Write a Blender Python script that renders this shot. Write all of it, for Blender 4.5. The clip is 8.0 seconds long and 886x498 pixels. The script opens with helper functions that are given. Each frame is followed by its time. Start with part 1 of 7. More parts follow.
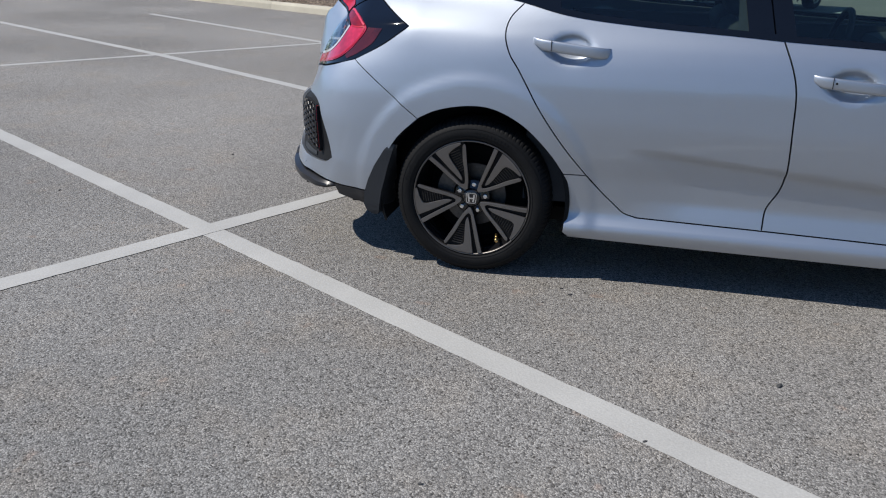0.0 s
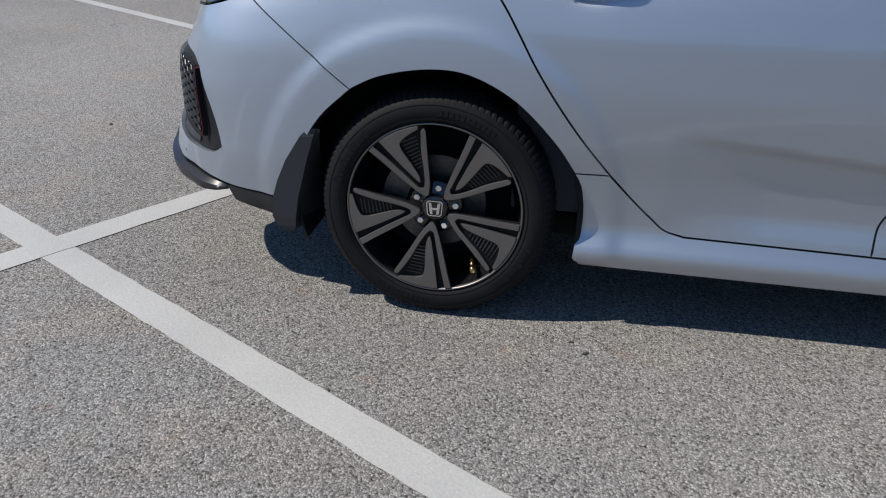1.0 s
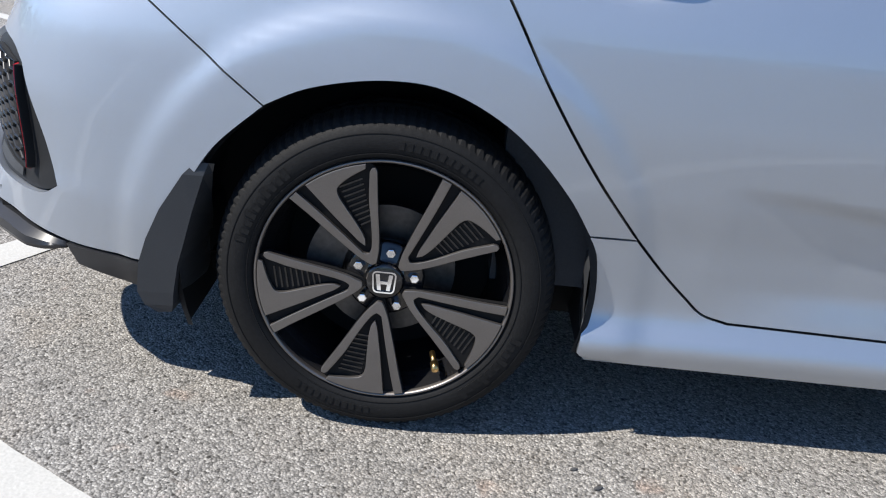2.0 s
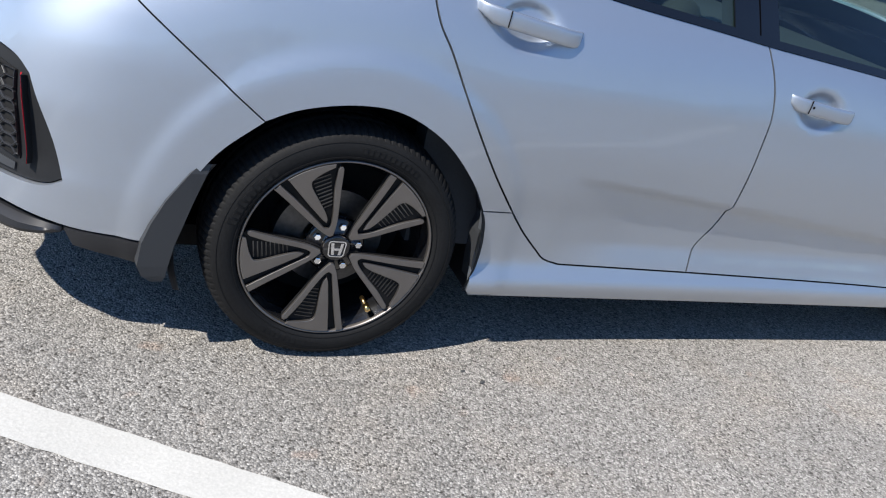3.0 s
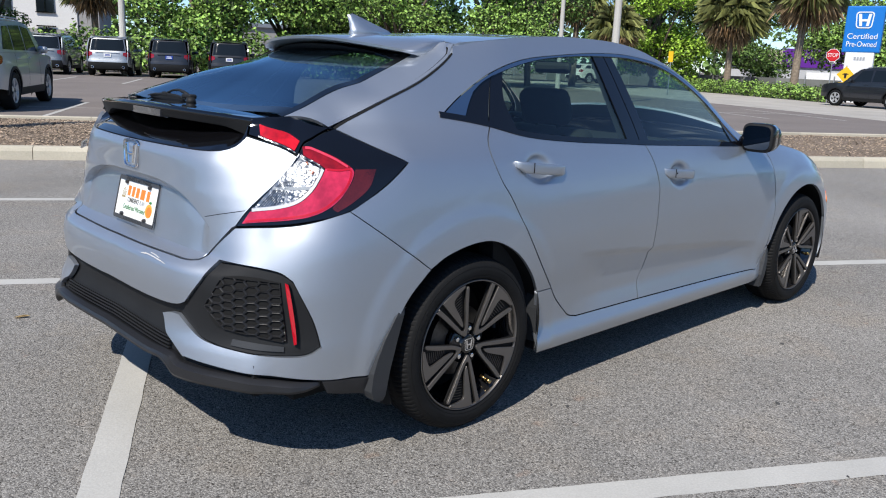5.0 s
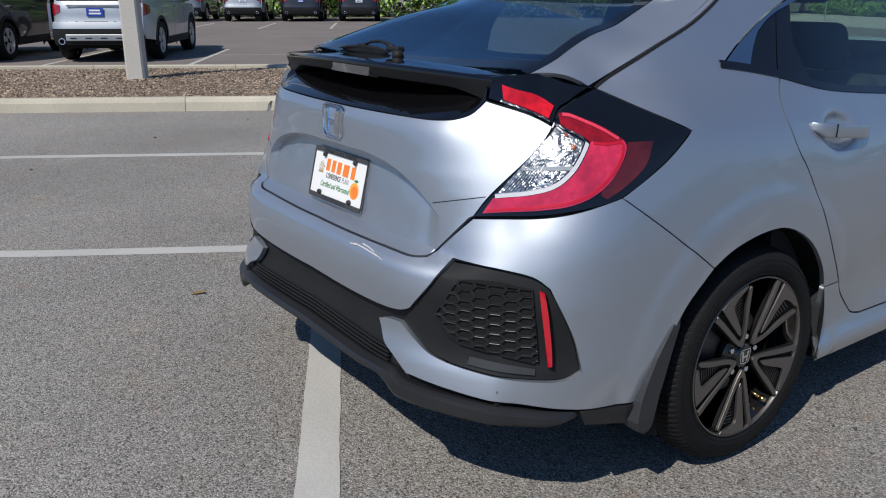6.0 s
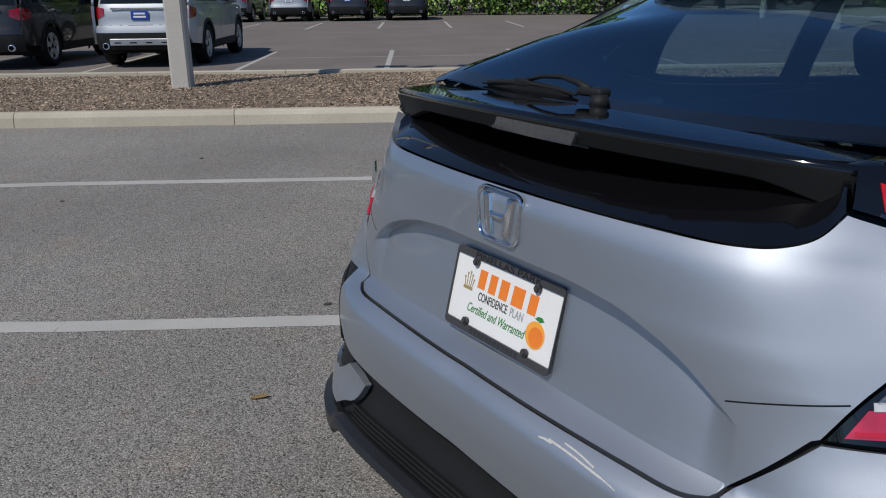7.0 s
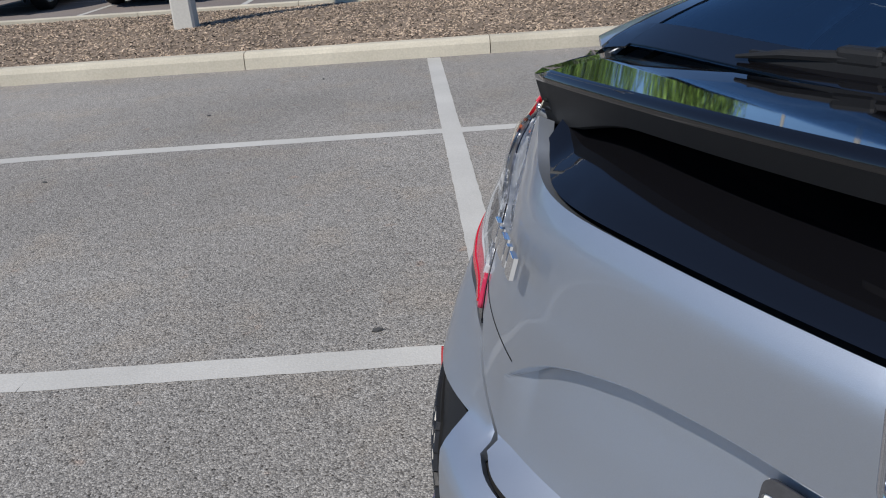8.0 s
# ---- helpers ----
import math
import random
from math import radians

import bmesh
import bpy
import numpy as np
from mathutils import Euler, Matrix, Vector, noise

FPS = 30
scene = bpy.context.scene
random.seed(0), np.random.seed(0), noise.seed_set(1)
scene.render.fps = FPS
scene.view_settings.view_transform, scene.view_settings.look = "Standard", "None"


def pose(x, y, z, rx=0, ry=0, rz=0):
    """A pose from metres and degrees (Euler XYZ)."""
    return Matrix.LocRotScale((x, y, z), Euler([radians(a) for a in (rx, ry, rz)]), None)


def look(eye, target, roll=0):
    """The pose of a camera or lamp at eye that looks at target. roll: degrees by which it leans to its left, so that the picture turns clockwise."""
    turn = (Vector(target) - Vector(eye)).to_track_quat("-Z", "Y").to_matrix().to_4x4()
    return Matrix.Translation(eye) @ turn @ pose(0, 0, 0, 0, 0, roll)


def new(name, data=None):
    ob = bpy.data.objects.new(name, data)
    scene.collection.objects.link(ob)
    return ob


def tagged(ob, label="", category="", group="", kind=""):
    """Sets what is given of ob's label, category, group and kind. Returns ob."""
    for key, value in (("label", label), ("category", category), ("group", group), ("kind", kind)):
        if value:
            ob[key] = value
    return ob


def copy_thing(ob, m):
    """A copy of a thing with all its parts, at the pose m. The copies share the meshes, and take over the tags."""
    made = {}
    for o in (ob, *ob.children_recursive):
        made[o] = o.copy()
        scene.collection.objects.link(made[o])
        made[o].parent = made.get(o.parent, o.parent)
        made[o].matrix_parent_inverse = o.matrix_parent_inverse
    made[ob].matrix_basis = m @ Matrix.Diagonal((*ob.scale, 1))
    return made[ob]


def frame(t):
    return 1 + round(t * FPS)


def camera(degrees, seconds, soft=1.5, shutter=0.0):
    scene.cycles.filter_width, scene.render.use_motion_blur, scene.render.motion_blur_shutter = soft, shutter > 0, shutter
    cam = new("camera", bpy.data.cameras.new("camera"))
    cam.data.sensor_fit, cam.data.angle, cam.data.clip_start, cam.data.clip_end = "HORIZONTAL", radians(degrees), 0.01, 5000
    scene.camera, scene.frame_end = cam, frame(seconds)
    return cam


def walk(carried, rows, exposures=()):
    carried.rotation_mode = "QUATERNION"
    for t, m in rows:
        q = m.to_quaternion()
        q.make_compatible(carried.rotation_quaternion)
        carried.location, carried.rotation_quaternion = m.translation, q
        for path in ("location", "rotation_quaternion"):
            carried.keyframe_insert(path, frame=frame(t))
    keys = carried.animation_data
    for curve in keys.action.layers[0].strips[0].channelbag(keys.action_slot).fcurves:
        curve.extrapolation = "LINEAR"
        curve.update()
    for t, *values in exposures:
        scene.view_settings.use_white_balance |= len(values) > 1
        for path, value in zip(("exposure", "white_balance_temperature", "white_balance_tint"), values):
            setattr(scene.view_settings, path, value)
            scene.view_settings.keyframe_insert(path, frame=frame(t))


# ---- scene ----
cam = camera(58.2, 8.0, soft=1.1, shutter=0.0)
PATH = [
    (0, (0.661, -3.918, 1.285), (0.2, -2.107, 0.572), 1.0),
    (0.5, (0.518, -3.408, 1.246), (0.182, -1.6, 0.461), 1.1),
    (1, (0.372, -2.84, 1.131), (0.059, -1.053, 0.289), 1.6),
    (1.2, (0.311, -2.671, 0.995), (0.037, -0.823, 0.283), 1.9),
    (2.3, (-0.049, -2.17, 0.966), (0.173, -0.382, 0.098), 8.7),
    (2.5, (-0.175, -2.294, 1.048), (0.221, -0.581, 0.094), 10.8),
    (3, (-0.55, -2.539, 1.236), (0.254, -0.926, 0.368), 15.4),
    (3.5, (-1.015, -2.549, 1.276), (0.165, -1.093, 0.579), 8.5),
    (4, (-1.432, -2.692, 1.33), (-0.089, -1.294, 0.838), 1.5),
    (4.2, (-1.559, -2.741, 1.344), (-0.19, -1.343, 0.93), 1.5),
    (5.3, (-1.992, -2.766, 1.303), (-0.682, -1.34, 0.801), 2.6),
    (5.5, (-1.952, -2.558, 1.304), (-0.699, -1.097, 0.76), 1.8),
    (6, (-1.888, -2.088, 1.309), (-0.81, -0.52, 0.696), 0.1),
    (6.5, (-1.806, -1.58, 1.342), (-0.734, -0.01, 0.721), -0.3),
    (7, (-1.618, -1.082, 1.328), (-0.626, 0.541, 0.709), -0.6),
    (7.5, (-1.44, -0.604, 1.306), (-0.501, 1.04, 0.662), -1.5),
    (8, (-1.281, -0.158, 1.293), (-0.381, 1.442, 0.5), -3.9),
]
EXPOSURES = [(0, -.03), (1.2, .03), (2.3, .88), (3.0, .72), (3.5, .56), (4.2, .32), (5.5, .06), (6.5, -.48), (7.1, -.62), (7.5, -.26), (8, -.08)]
walk(cam, [(t, look(eye, target, roll)) for t, eye, target, roll in PATH], EXPOSURES)

# ---- light ----
SUN_AZ, SUN_EL = radians(-111), radians(50)
world = bpy.data.worlds.new("sky")
scene.world = world
world.use_nodes = True
sky = world.node_tree.nodes.new("ShaderNodeTexSky")
sky.sky_type, sky.sun_disc = "NISHITA", False
sky.sun_elevation, sky.sun_rotation = SUN_EL, SUN_AZ
sky.air_density, sky.dust_density, sky.ozone_density, sky.altitude = 0.9, 0.0, 4.0, 1200
world.node_tree.nodes["Background"].inputs["Strength"].default_value = 0.125
tone = world.node_tree.nodes.new("ShaderNodeVectorMath")          # a clear, deep blue noon sky
tone.operation, tone.inputs[1].default_value = "MULTIPLY", (0.87, 0.97, 1.05)
world.node_tree.links.new(sky.outputs[0], tone.inputs[0])
world.node_tree.links.new(tone.outputs[0], world.node_tree.nodes["Background"].inputs["Color"])
sun_data = bpy.data.lights.new("sun", "SUN")
sun_data.energy, sun_data.angle, sun_data.color = 4.7, radians(0.53), (1.0, 0.95, 0.88)
sun = new("sun", sun_data)
sun_from = Vector((math.sin(SUN_AZ) * math.cos(SUN_EL), math.cos(SUN_AZ) * math.cos(SUN_EL), math.sin(SUN_EL)))
sun.matrix_world = look(sun_from * 50, (0, 0, 0))

# ---- materials ----
def material(name, colour, rough=0.5, metal=0.0, coat=0.0, spec=0.5, coat_rough=0.03, grain=0.0, grain_scale=200.0, patch=0.0, patch_scale=3.0,
             bump=0.0, bump_scale=120.0, per_object=0.0, per_island=0.0, rough_var=0.0, transmission=0.0, ior=1.45, emission=None, strength=0.0):
    """A Principled material with fine grain, broad patches, relief and a spread from piece to piece."""
    mat = bpy.data.materials.new(name)
    mat.use_nodes = True
    nodes, links = mat.node_tree.nodes, mat.node_tree.links
    b = nodes["Principled BSDF"]
    b.inputs["Roughness"].default_value, b.inputs["Metallic"].default_value = rough, metal
    b.inputs["Coat Weight"].default_value, b.inputs["Coat Roughness"].default_value = coat, coat_rough
    b.inputs["Specular IOR Level"].default_value = spec
    b.inputs["Transmission Weight"].default_value, b.inputs["IOR"].default_value = transmission, ior
    if emission:
        b.inputs["Emission Color"].default_value, b.inputs["Emission Strength"].default_value = (*emission, 1), strength
    coord = nodes.new("ShaderNodeTexCoord")
    value = None
    def noise_node(scale, detail=4):
        n = nodes.new("ShaderNodeTexNoise")
        n.inputs["Scale"].default_value, n.inputs["Detail"].default_value = scale, detail
        links.new(coord.outputs["Object"], n.inputs["Vector"])
        return n.outputs["Fac"]
    def add(socket, amount):
        nonlocal value
        m = nodes.new("ShaderNodeMapRange")
        m.inputs["To Min"].default_value, m.inputs["To Max"].default_value = 1 - amount, 1 + amount
        m.inputs["From Min"].default_value, m.inputs["From Max"].default_value = 0.25, 0.75
        m.clamp = False
        links.new(socket, m.inputs["Value"])
        if value is None:
            value = m.outputs[0]
        else:
            t = nodes.new("ShaderNodeMath")
            t.operation = "MULTIPLY"
            links.new(value, t.inputs[0]), links.new(m.outputs[0], t.inputs[1])
            value = t.outputs[0]
    if grain:
        add(noise_node(grain_scale), grain)
    if patch:
        add(noise_node(patch_scale), patch)
    if per_object:
        info = nodes.new("ShaderNodeObjectInfo")
        add(info.outputs["Random"], per_object)
    if per_island:
        geo = nodes.new("ShaderNodeNewGeometry")
        add(geo.outputs["Random Per Island"], per_island)
    if value is None:
        b.inputs["Base Color"].default_value = (*colour, 1)
    else:
        mix = nodes.new("ShaderNodeVectorMath")
        mix.operation = "SCALE"
        mix.inputs[0].default_value = colour
        links.new(value, mix.inputs["Scale"])
        links.new(mix.outputs[0], b.inputs["Base Color"])
    if rough_var:
        m = nodes.new("ShaderNodeMapRange")
        m.inputs["To Min"].default_value, m.inputs["To Max"].default_value = max(rough - rough_var, 0.01), rough + rough_var
        links.new(noise_node(9), m.inputs["Value"])
        links.new(m.outputs[0], b.inputs["Roughness"])
    if bump:
        bn = nodes.new("ShaderNodeBump")
        bn.inputs["Distance"].default_value, bn.inputs["Strength"].default_value = bump, 1.0
        links.new(noise_node(bump_scale, 3), bn.inputs["Height"])
        links.new(bn.outputs[0], b.inputs["Normal"])
    return mat


def paint(name, colour, metal=0.93, rough=0.525):
    """Metallic car paint: flakes under a clear coat."""
    mat = material(name, colour, rough, metal, coat=1.0, spec=0.5, coat_rough=0.045, grain=0.03, grain_scale=900, patch=0.02, patch_scale=1.3)
    nodes, links = mat.node_tree.nodes, mat.node_tree.links
    coord = nodes.new("ShaderNodeTexCoord")
    v = nodes.new("ShaderNodeTexVoronoi")
    v.inputs["Scale"].default_value = 1400
    links.new(coord.outputs["Object"], v.inputs["Vector"])
    bn = nodes.new("ShaderNodeBump")
    bn.inputs["Distance"].default_value, bn.inputs["Strength"].default_value = 0.00012, 0.35
    links.new(v.outputs["Color"], bn.inputs["Height"])
    links.new(bn.outputs[0], nodes["Principled BSDF"].inputs["Normal"])
    return mat


def glass(name, tint, gloss=0.06, sheen=(1, 1, 1)):
    """Tinted pane: a see-through sheet with a mirror-like skin that grows at a slant."""
    mat = bpy.data.materials.new(name)
    mat.use_nodes = True
    nodes, links = mat.node_tree.nodes, mat.node_tree.links
    nodes.remove(nodes["Principled BSDF"])
    clear, skin_node, mix, facing, power, scale = (nodes.new("ShaderNode" + n) for n in ("BsdfTransparent", "BsdfGlossy", "MixShader", "LayerWeight", "Math", "MapRange"))
    clear.inputs["Color"].default_value = (*tint, 1)
    skin_node.inputs["Roughness"].default_value, skin_node.inputs["Color"].default_value = 0.005, (*sheen, 1)
    facing.inputs["Blend"].default_value = 0.5
    power.operation, power.inputs[1].default_value = "POWER", 4.0
    scale.inputs["To Min"].default_value, scale.inputs["To Max"].default_value = gloss, 1.0
    links.new(facing.outputs["Facing"], power.inputs[0]), links.new(power.outputs[0], scale.inputs["Value"]), links.new(scale.outputs[0], mix.inputs[0])
    links.new(clear.outputs[0], mix.inputs[1]), links.new(skin_node.outputs[0], mix.inputs[2])
    links.new(mix.outputs[0], nodes["Material Output"].inputs["Surface"])
    return mat


def asphalt_material(name, base, stone, tan):
    """Worn asphalt: pale and dark aggregate set in binder, tan wear patches, tyre grime and a few oil spots."""
    mat = bpy.data.materials.new(name)
    mat.use_nodes = True
    nodes, links = mat.node_tree.nodes, mat.node_tree.links
    b = nodes["Principled BSDF"]
    b.inputs["Roughness"].default_value, b.inputs["Specular IOR Level"].default_value = 0.85, 0.25
    coord = nodes.new("ShaderNodeTexCoord")
    def tex(kind, scale, **kw):
        n = nodes.new("ShaderNodeTex" + kind)
        n.inputs["Scale"].default_value = scale
        for k, v in kw.items():
            n.inputs[k].default_value = v
        links.new(coord.outputs["Object"], n.inputs["Vector"])
        return n
    def ramp(socket, *stops):
        r = nodes.new("ShaderNodeValToRGB")
        while len(r.color_ramp.elements) < len(stops):
            r.color_ramp.elements.new(0.5)
        for e, (p, c) in zip(r.color_ramp.elements, stops):
            e.position, e.color = p, (*c, 1) if isinstance(c, tuple) else (c, c, c, 1)
        links.new(socket, r.inputs["Fac"])
        return r.outputs["Color"]
    def mixed(fac, a, c, mode="MIX"):
        m = nodes.new("ShaderNodeMix")
        m.data_type, m.blend_type = "RGBA", mode
        for s, v in ((m.inputs[0], fac), (m.inputs[6], a), (m.inputs[7], c)):
            if isinstance(v, (int, float)):
                s.default_value = v
            elif isinstance(v, tuple):
                s.default_value = (*v, 1)
            else:
                links.new(v, s)
        return m.outputs[2]
    stones = tex("Voronoi", 190, Randomness=1.0)
    sep = nodes.new("ShaderNodeSeparateColor")
    links.new(stones.outputs["Color"], sep.inputs[0])
    grit = ramp(sep.outputs[0], (0.0, tuple(c * 0.34 for c in base)), (0.20, tuple(c * 0.74 for c in base)), (0.62, base), (0.85, stone), (1.0, tuple(min(1, c * 1.25) for c in stone)))
    gaps = ramp(stones.outputs["Distance"], (0.5, 1.0), (0.9, 0.55))
    colour = mixed(1.0, grit, gaps, "MULTIPLY")
    fine = tex("Noise", 420, Detail=2.0)
    colour = mixed(1.0, colour, ramp(fine.outputs["Fac"], (0.3, 0.66), (0.7, 1.34)), "MULTIPLY")
    wear = tex("Noise", 2.2, Detail=6.0, Roughness=0.65)
    colour = mixed(ramp(wear.outputs["Fac"], (0.50, 0.0), (0.72, 0.55)), colour, mixed(1.0, colour, tan, "MULTIPLY"))
    blot = tex("Noise", 9.0, Detail=3.0)
    colour = mixed(ramp(blot.outputs["Fac"], (0.66, 0.0), (0.76, 0.5)), colour, mixed(1.0, colour, (1.15, 0.86, 0.72), "MULTIPLY"))
    broad = tex("Noise", 0.35, Detail=5.0)
    colour = mixed(1.0, colour, ramp(broad.outputs["Fac"], (0.3, 0.74), (0.7, 1.14)), "MULTIPLY")
    stain = tex("Noise", 2.6, Detail=8.0, Roughness=0.72)
    colour = mixed(ramp(stain.outputs["Fac"], (0.64, 0.0), (0.71, 0.75)), colour, mixed(1.0, colour, (0.60, 0.57, 0.55), "MULTIPLY"))
    pits = tex("Voronoi", 75, Randomness=1.0)                     # scattered dark pits and tarry spots
    pit = nodes.new("ShaderNodeSeparateColor")
    links.new(pits.outputs["Color"], pit.inputs[0])
    hole = nodes.new("ShaderNodeMath")
    hole.operation = "MULTIPLY"
    links.new(ramp(pit.outputs[1], (0.76, 0.0), (0.84, 1.0)), hole.inputs[0])
    links.new(ramp(pits.outputs["Distance"], (0.18, 1.0), (0.42, 0.0)), hole.inputs[1])
    colour = mixed(hole.outputs[0], colour, mixed(1.0, colour, (0.30, 0.285, 0.27), "MULTIPLY"))
    place = nodes.new("ShaderNodeSeparateXYZ")                    # darker and slightly greyer towards the neighbouring bay
    links.new(coord.outputs["Object"], place.inputs[0])
    wobble = nodes.new("ShaderNodeMath")
    wobble.operation = "ADD"
    links.new(place.outputs["Y"], wobble.inputs[0]), links.new(wear.outputs["Fac"], wobble.inputs[1])
    bay = nodes.new("ShaderNodeMapRange")
    bay.inputs["From Min"].default_value, bay.inputs["From Max"].default_value = -1.1, 1.0
    links.new(wobble.outputs[0], bay.inputs["Value"])
    colour = mixed(bay.outputs[0], mixed(1.0, colour, (0.77, 0.79, 0.81), "MULTIPLY"), colour)
    links.new(colour, b.inputs["Base Color"])
    bn = nodes.new("ShaderNodeBump")
    bn.inputs["Distance"].default_value, bn.inputs["Strength"].default_value, bn.invert = 0.0030, 0.9, True
    links.new(stones.outputs["Distance"], bn.inputs["Height"])
    links.new(bn.outputs[0], b.inputs["Normal"])
    return mat


SILVER = paint("silver_paint", (0.445, 0.480, 0.530))
SILVER_DULL = paint("suv_silver_paint", (0.46, 0.48, 0.50))
CHARCOAL = paint("charcoal_paint", (0.018, 0.020, 0.026), 0.4)
BLACK_PAINT = paint("black_paint", (0.008, 0.009, 0.011), 0.2)
GREY_PAINT = paint("grey_paint", (0.20, 0.22, 0.24))
WHITE_PAINT = material("white_car_paint", (0.8, 0.8, 0.8), 0.35, coat=0.8, patch=0.02)
GLOSS_BLACK = material("gloss_black", (0.004, 0.004, 0.005), 0.04, coat=0.8, spec=0.4, rough_var=0.02)
BLACK_PLASTIC = material("textured_black_plastic", (0.014, 0.0145, 0.0155), 0.60, spec=0.28, grain=0.2, grain_scale=700, bump=0.0002, bump_scale=900, patch=0.15, patch_scale=6)
GRILLE_BLACK = material("grille_black_plastic", (0.018, 0.018, 0.019), 0.35, spec=0.5, grain=0.2, grain_scale=300)
SMOKED_LENS = material("smoked_lens", (0.10, 0.10, 0.105), 0.2, coat=1.0, grain=0.15, grain_scale=120)
LIP_PLASTIC = material("satin_black_plastic", (0.018, 0.0185, 0.021), 0.36, spec=0.5, grain=0.12, grain_scale=500, patch=0.12)
GREY_PLASTIC = material("grey_plastic", (0.035, 0.037, 0.04), 0.5, spec=0.4, grain=0.12, grain_scale=500, patch=0.1, bump=0.0002, bump_scale=700)
RUBBER = material("tyre_rubber", (0.009, 0.009, 0.0092), 0.7, spec=0.22, grain=0.25, grain_scale=160, patch=0.25, patch_scale=7, bump=0.0004, bump_scale=260)
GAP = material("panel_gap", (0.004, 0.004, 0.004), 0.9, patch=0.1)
CHROME = material("chrome", (0.82, 0.83, 0.85), 0.08, 1.0, rough_var=0.04)
EMBLEM_CHROME = material("emblem_chrome", (0.62, 0.64, 0.68), 0.07, 1.0, rough_var=0.03)
BRIGHT_TRIM = material("bright_window_trim", (0.50, 0.51, 0.54), 0.10, 1.0, rough_var=0.03, patch=0.03)
MACHINED = material("machined_alloy", (0.195, 0.180, 0.168), 0.44, 0.9, grain=0.06, grain_scale=400, patch=0.06, patch_scale=15)
SCUFF = material("paint_scuff", (0.50, 0.49, 0.47), 0.6, grain=0.2, grain_scale=300)
RIM_BLACK = material("rim_gloss_black", (0.008, 0.008, 0.009), 0.12, coat=0.5, patch=0.2)
POCKET_BLACK = material("pocket_matte_black", (0.006, 0.006, 0.0065), 0.65, spec=0.25, grain=0.2, grain_scale=200)
STEEL = material("brake_steel", (0.10, 0.097, 0.095), 0.45, 0.9, grain=0.2, grain_scale=90, patch=0.2)
BRASS = material("brass_valve", (0.55, 0.38, 0.16), 0.3, 1.0, grain=0.1)
RED_LENS = material("red_lens", (0.50, 0.022, 0.062), 0.12, coat=1.0, grain=0.22, grain_scale=50, bump=0.0006, bump_scale=120, patch=0.35, patch_scale=11)
RED_BAR_LENS = material("red_light_bar", (0.52, 0.006, 0.012), 0.08, coat=1.0, grain=0.35, grain_scale=45, bump=0.0008, bump_scale=90, patch=0.25, patch_scale=18)
DEEP_RED_LENS = material("deep_red_lens", (0.26, 0.004, 0.008), 0.08, coat=1.0, grain=0.3, grain_scale=60, patch=0.3, patch_scale=14)
MARKER_LENS = material("smoked_red_marker", (0.085, 0.008, 0.008), 0.12, coat=1.0, grain=0.2, grain_scale=200, patch=0.5, patch_scale=12)
DARK_RED_LENS = material("dark_red_lens", (0.10, 0.004, 0.008), 0.12, coat=1.0, grain=0.2, grain_scale=200, patch=0.1)
PALE_RED_LENS = material("pale_red_lens", (0.70, 0.05, 0.09), 0.15, coat=1.0, grain=0.2, grain_scale=200)
REFLECTOR_RED = material("red_reflector", (0.52, 0.006, 0.02), 0.2, coat=1.0, grain=0.15, grain_scale=500)
AMBER_DIM = material("amber_bulb_glint", (0.40, 0.09, 0.02), 0.15, coat=1.0, grain=0.5, grain_scale=150, bump=0.002, bump_scale=90)
AMBER = material("amber_lens", (0.75, 0.20, 0.03), 0.2, coat=1.0, grain=0.15, grain_scale=400)
LENS_REFLECTOR = material("lamp_reflector", (0.24, 0.245, 0.26), 0.30, 0.9, grain=0.5, grain_scale=70, bump=0.004, bump_scale=55, patch=0.35, patch_scale=30)
BOWL = material("bulb_bowl_metal", (0.16, 0.165, 0.18), 0.22, 1.0, grain=0.3, grain_scale=90, bump=0.003, bump_scale=70)
CLEAR_FROST = material("frosted_lens", (0.58, 0.58, 0.60), 0.25, coat=1.0, grain=0.1)
CLEAR = glass("clear_lens", (0.9, 0.92, 0.93))
SIDE_GLASS = glass("side_window_glass", (0.64, 0.79, 0.73))
# blue of the reflected sky put into this pane's glossy colour
REAR_GLASS = glass("rear_window_glass", (0.44, 0.56, 0.66), 0.23, (0.66, 0.86, 1.0))
DARK_GLASS = glass("privacy_glass", (0.05, 0.06, 0.06))
SEAT_CLOTH = material("seat_cloth", (0.022, 0.023, 0.026), 0.85, grain=0.25, grain_scale=300, patch=0.15, bump=0.0006, bump_scale=500)
CABIN = material("cabin_trim", (0.03, 0.031, 0.033), 0.7, grain=0.15, patch=0.1)
HEADLINER = material("headliner_cloth", (0.38, 0.37, 0.35), 0.9, grain=0.1, patch=0.06)
MIRROR = material("mirror_glass", (0.10, 0.11, 0.12), 0.02, 1.0)
PLATE_WHITE = material("plate_white", (0.80, 0.80, 0.78), 0.4, patch=0.03, grain=0.02)
PLATE_BLACK = material("plate_frame_black", (0.05, 0.05, 0.054), 0.35, grain=0.15, patch=0.1)
INK_ORANGE = material("orange_ink", (0.85, 0.22, 0.03), 0.5, patch=0.05, patch_scale=30)
INK_ORANGE_LIGHT = material("light_orange_ink", (0.9, 0.38, 0.05), 0.5, patch=0.08, patch_scale=60)
INK_BLACK = material("black_ink", (0.010, 0.010, 0.012), 0.5)
INK_GREY = material("grey_ink", (0.35, 0.36, 0.38), 0.5)
INK_GREEN = material("green_ink", (0.03, 0.22, 0.05), 0.5)
INK_GOLD = material("gold_ink", (0.35, 0.27, 0.12), 0.5)
INK_BLUE = material("plate_blue", (0.02, 0.06, 0.35), 0.4, patch=0.05)
